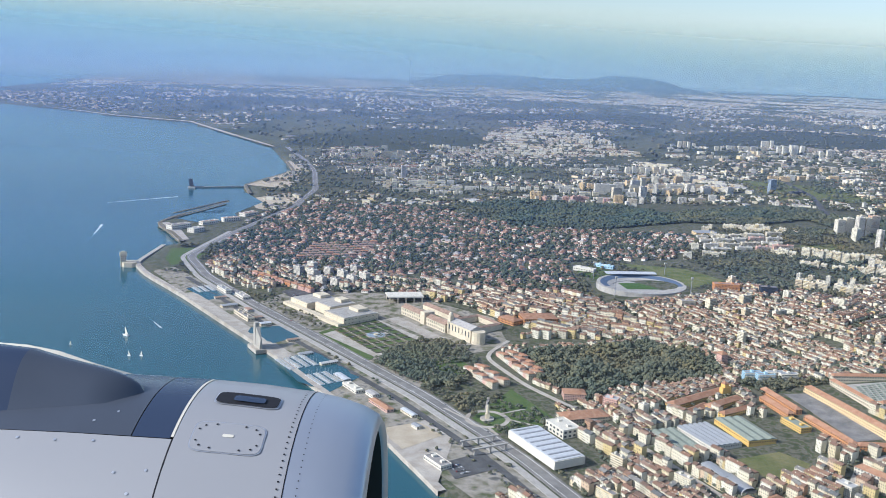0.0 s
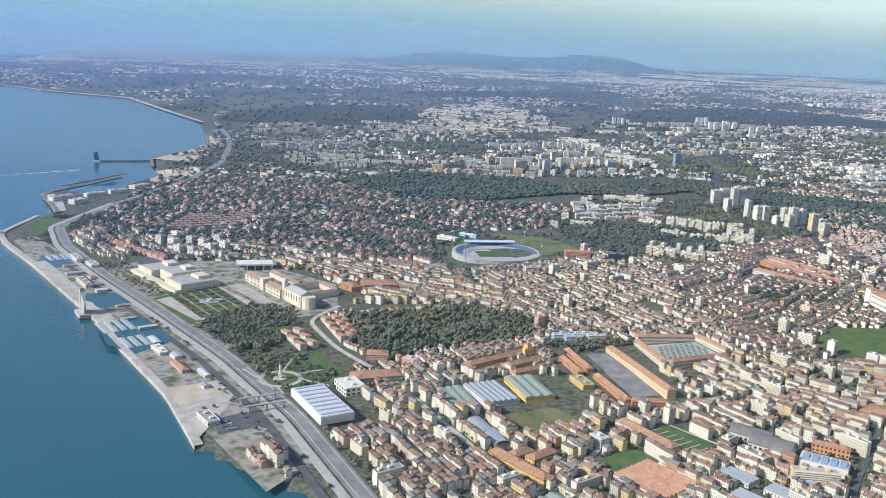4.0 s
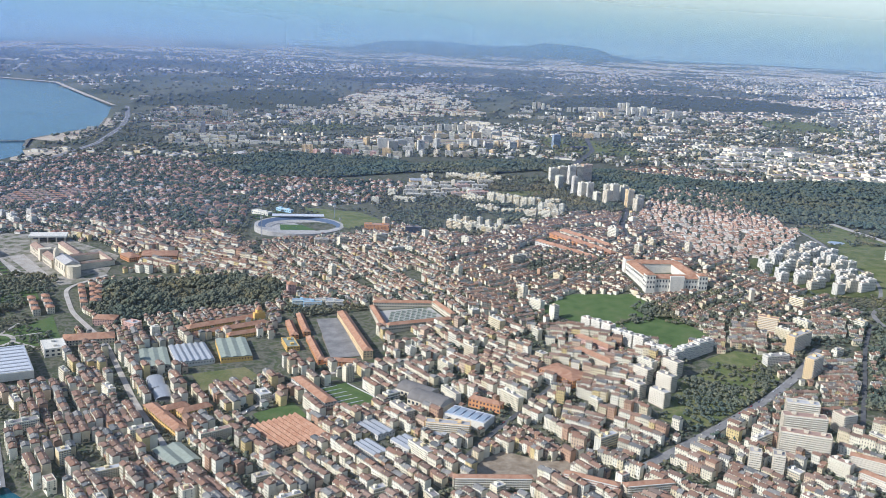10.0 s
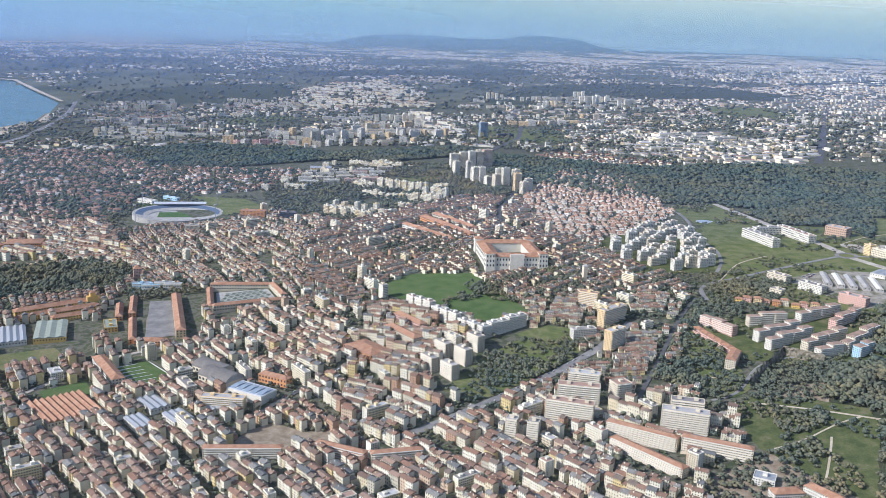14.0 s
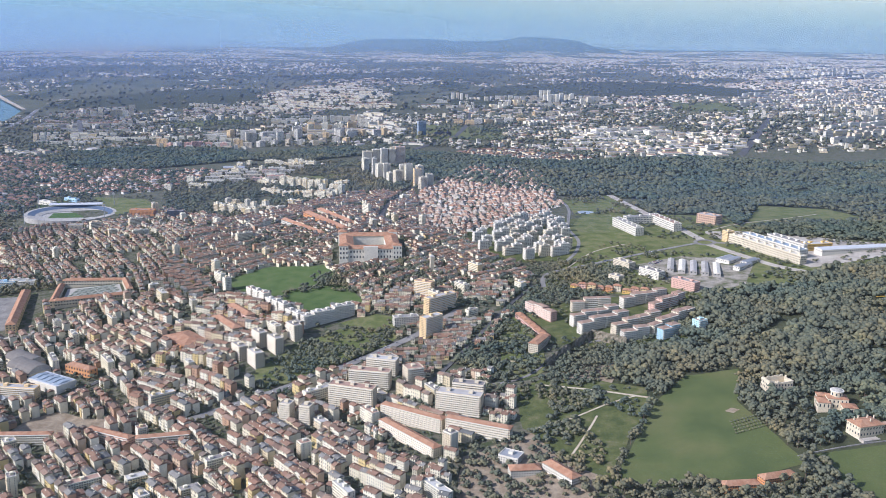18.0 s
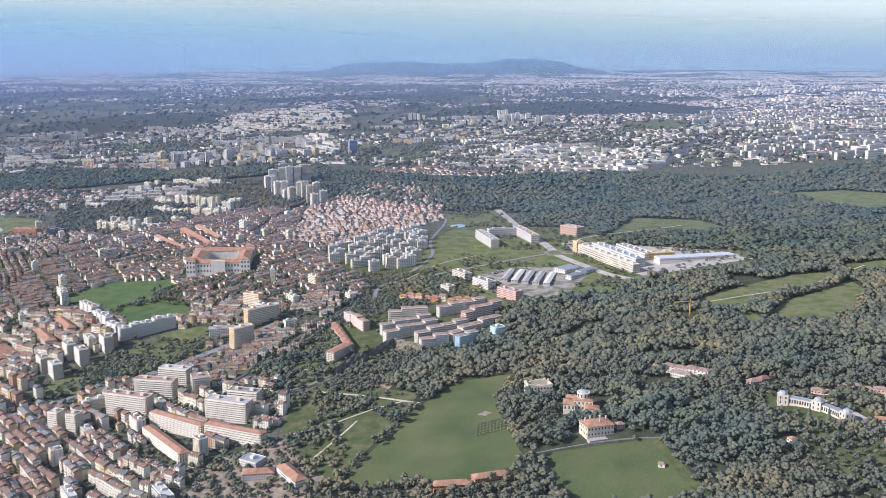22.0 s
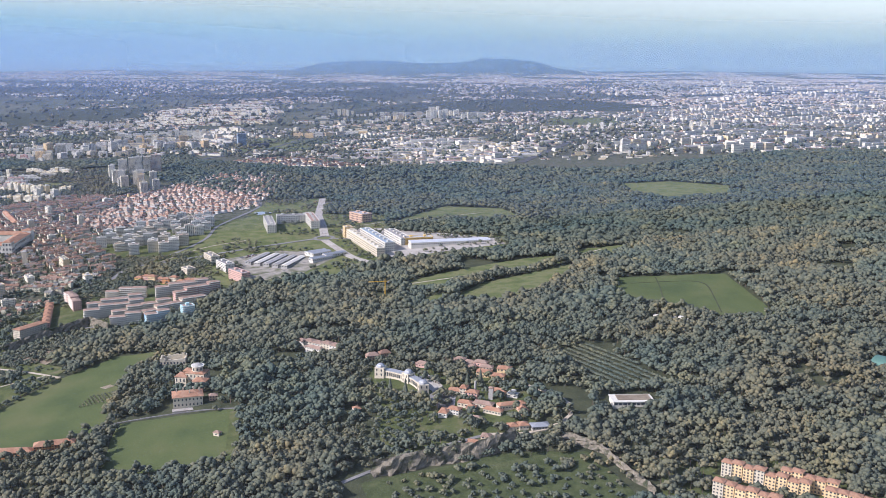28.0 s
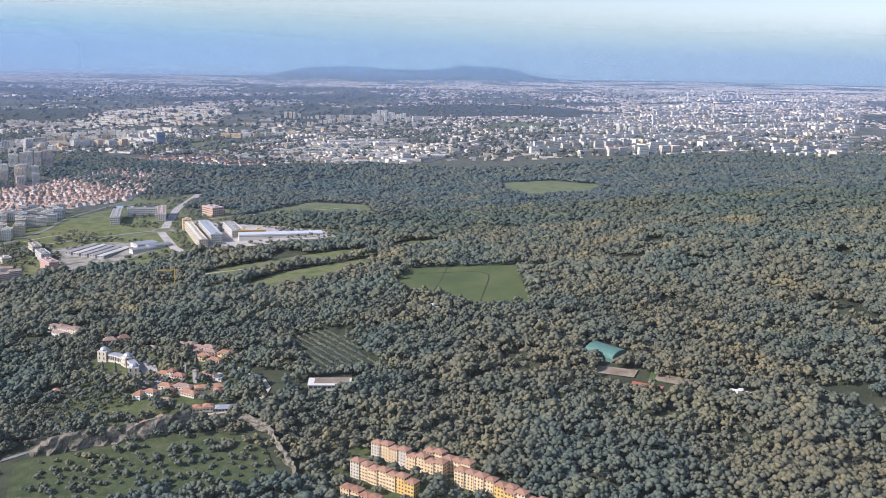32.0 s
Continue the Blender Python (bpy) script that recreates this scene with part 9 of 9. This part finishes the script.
def plate(S, s0, s1, t0, t1, out, round_off=0.0, n=10):
    """A thin plate with rounded corners that follows the cowl."""
    rim = []
    hs, ht = (s1 - s0) / 2, (t1 - t0) / 2
    for k in range(4 * n):
        a = 6.2832 * (k + 0.5) / (4 * n)
        c, q = math.cos(a), math.sin(a)
        e = 0.35
        rim.append(((s0 + s1) / 2 + hs * math.copysign(abs(c) ** e, c), (t0 + t1) / 2 + ht * math.copysign(abs(q) ** e, q)))
    mid = on_cowl((s0 + s1) / 2, (t0 + t1) / 2, out + 0.0001)
    for p, q in zip(rim, rim[1:] + rim[:1]):
        S.face([mid, on_cowl(*p, out), on_cowl(*q, out)], 0)


def dot(S, s0, turn, size, out=0.0003):
    ring = [on_cowl(s0 + size * math.cos(k * 1.0472), turn + math.degrees(size * math.sin(k * 1.0472) / 0.126), out) for k in range(6)]
    S.face(ring, 0)


M["nacelle_mid"] = plain("slate_blue_paint", (0.085, 0.098, 0.125), 0.25, 0.2, 0.6, 0.3, 20)
P = Parts()
revolve(P["inlet_lip"], [(-0.004, 0.103), (0.0, 0.1075), (-0.003, 0.112), (-0.012, 0.1165), (-0.026, 0.1205), (-0.041, 0.1231)])
revolve(P["inlet_cowl"], [(-0.0414, 0.1232), (-0.075, 0.1262), (-0.104, 0.1275)])
revolve(P["fan_cowl"], [(-0.1046, 0.1275), (-0.16, 0.1285), (-0.24, 0.128), (-0.34, 0.122), (-0.42, 0.112)], 18, 339.4)
revolve(P["upper_band"], [(-0.1058, 0.1276), (-0.1262, 0.1280)], -20.4, 17.8, 24)
revolve(P["upper_fairing"], [(-0.1268, 0.1280), (-0.16, 0.1285), (-0.24, 0.128), (-0.34, 0.122)], -20.4, 17.8, 24)
revolve(P["inlet_duct"], [(-0.42, 0.10), (-0.10, 0.098), (-0.015, 0.1), (-0.004, 0.103)])
revolve(P["sealant"], [(-0.1042, 0.1277), (-0.1056, 0.1278)], -20, 17, 30)
revolve(P["seam"], [(-0.0410, 0.12325), (-0.0416, 0.1234)])
revolve(P["seam"], [(-0.1042, 0.1276), (-0.1048, 0.12765)], -110, -20.6, 24)
crest = [(-0.134, 0.1284, -2, -1), (-0.137, 0.1320, -4, 2), (-0.142, 0.1352, -6, 4), (-0.150, 0.1388, -9, 6), (-0.162, 0.1416, -10.6, 8), (-0.18, 0.1449, -12.2, 10), (-0.20, 0.1497, -14, 12), (-0.22, 0.1514, -15.5, 13), (-0.25, 0.1525, -17, 14), (-0.30, 0.154, -18, 15), (-0.36, 0.156, -18, 15)]
grid = []
for s0, r0, low, high in crest:
    col = []
    for k in range(17):
        f = k / 16
        swell = math.sin(math.pi * f) ** 1.15
        col.append(on_cowl(s0, low + (high - low) * f, -0.0005, cowl(s0) + (r0 - cowl(s0)) * swell))
    grid.append(col)
for i in range(len(grid) - 1):
    for k in range(16):
        S0 = "pylon_fairing" if i < 6 else "pylon"
        P[S0].face([grid[i][k], grid[i + 1][k], grid[i + 1][k + 1], grid[i][k + 1]][::-1], 0)
for s0, s1, ra, rb in ((-0.26, -0.24, 0.1435, 0.1442), (-0.24, -0.22, 0.1442, 0.1436), (-0.22, -0.20, 0.1436, 0.1408), (-0.20, -0.18, 0.1408, 0.1352), (-0.18, -0.160, 0.1352, 0.1284)):
    P["white_fillet"].face([on_cowl(s0, 8, 0, cowl(s0)), on_cowl(s1, 8, 0, cowl(s1)), on_cowl(s1, 14, 0, rb), on_cowl(s0, 14, 0, ra)], 0)
    P["white_fillet"].face([on_cowl(s0, 14, 0, ra), on_cowl(s1, 14, 0, rb), on_cowl(s1, 22, 0, cowl(s1)), on_cowl(s0, 22, 0, cowl(s0))], 0)
plate(P["scoop_frame"], -0.0925, -0.0550, -5.4, 2.4, 0.0004)
# raised dark plate painted as the scoop's inner shade; no hole is cut
plate(P["scoop_shade"], -0.0915, -0.0560, -4.9, 1.9, 0.0009)
plate(P["scoop_flap"], -0.0815, -0.0635, -3.8, -0.6, 0.0016)
plate(P["access_panel_edge"], -0.0955, -0.0565, -23.8, -13.3, 0.0003)
plate(P["access_panel"], -0.0948, -0.0572, -23.5, -13.6, 0.0005)
for k in range(12):
    a = 6.2832 * (k + 0.5) / 12
    c, q = math.cos(a), math.sin(a)
    dot(P["panel_screws"], -0.076 + 0.0165 * math.copysign(abs(c) ** 0.55, c), -18.55 + 4.1 * math.copysign(abs(q) ** 0.55, q), 0.0007, 0.0008)
plate(P["data_plate"], -0.0790, -0.0730, -18.8, -17.8, 0.0008)
for k in range(70):
    dot(P["rivets"], -0.0445, -110 + 2.0 * k, 0.0006)
    dot(P["rivets"], -0.0345, -109 + 2.0 * k, 0.0004)
for s0, turn in ((-0.205, -22.5), (-0.185, -22.8), (-0.165, -23), (-0.145, -22.6), (-0.150, -16), (-0.14, -12), (-0.118, -36), (-0.132, -40), (-0.115, -42), (-0.128, -31), (-0.112, -30)):
    dot(P["fasteners"], s0, turn, 0.0009)
engine = new("aircraft_engine")
engine.matrix_basis = axis
mats = {"inlet_lip": M["lip"], "inlet_cowl": M["nacelle"], "fan_cowl": M["nacelle"], "upper_band": M["nacelle_blue"], "upper_fairing": M["nacelle_mid"], "inlet_duct": M["duct"], "sealant": M["white"], "seam": M["seam"], "pylon_fairing": M["nacelle_mid"],
        "pylon": M["nacelle_blue"], "white_fillet": M["white"], "scoop_frame": M["lip"], "scoop_shade": M["seam"], "scoop_flap": M["nacelle_blue"], "access_panel_edge": M["lip"], "access_panel": M["nacelle"], "panel_screws": M["seam"],
        "data_plate": M["white"], "rivets": M["seam"], "fasteners": M["lip"]}
made = {}
for k, S in P.items():
    me = S.mesh(k, {0: mats[k]})
    if k not in ("rivets", "panel_screws", "fasteners", "white_fillet"):
        bm = bmesh.new()
        bm.from_mesh(me)
        bmesh.ops.remove_doubles(bm, verts=bm.verts[:], dist=0.00005)
        bm.to_mesh(me)
        bm.free()
        me.polygons.foreach_set("use_smooth", np.ones(len(me.polygons), bool))
    q = part(k, me, mats[k], made.get({"panel_screws": "access_panel", "data_plate": "access_panel", "scoop_flap": "scoop_shade", "rivets": "inlet_cowl", "fasteners": "fan_cowl"}.get(k), engine))
    made[k] = q
    if k in ("rivets", "panel_screws", "fasteners"):
        q["kind"] = "stuff"
tagged(engine, "grey and dark blue jet engine nacelle in the air", "aircraft engine")
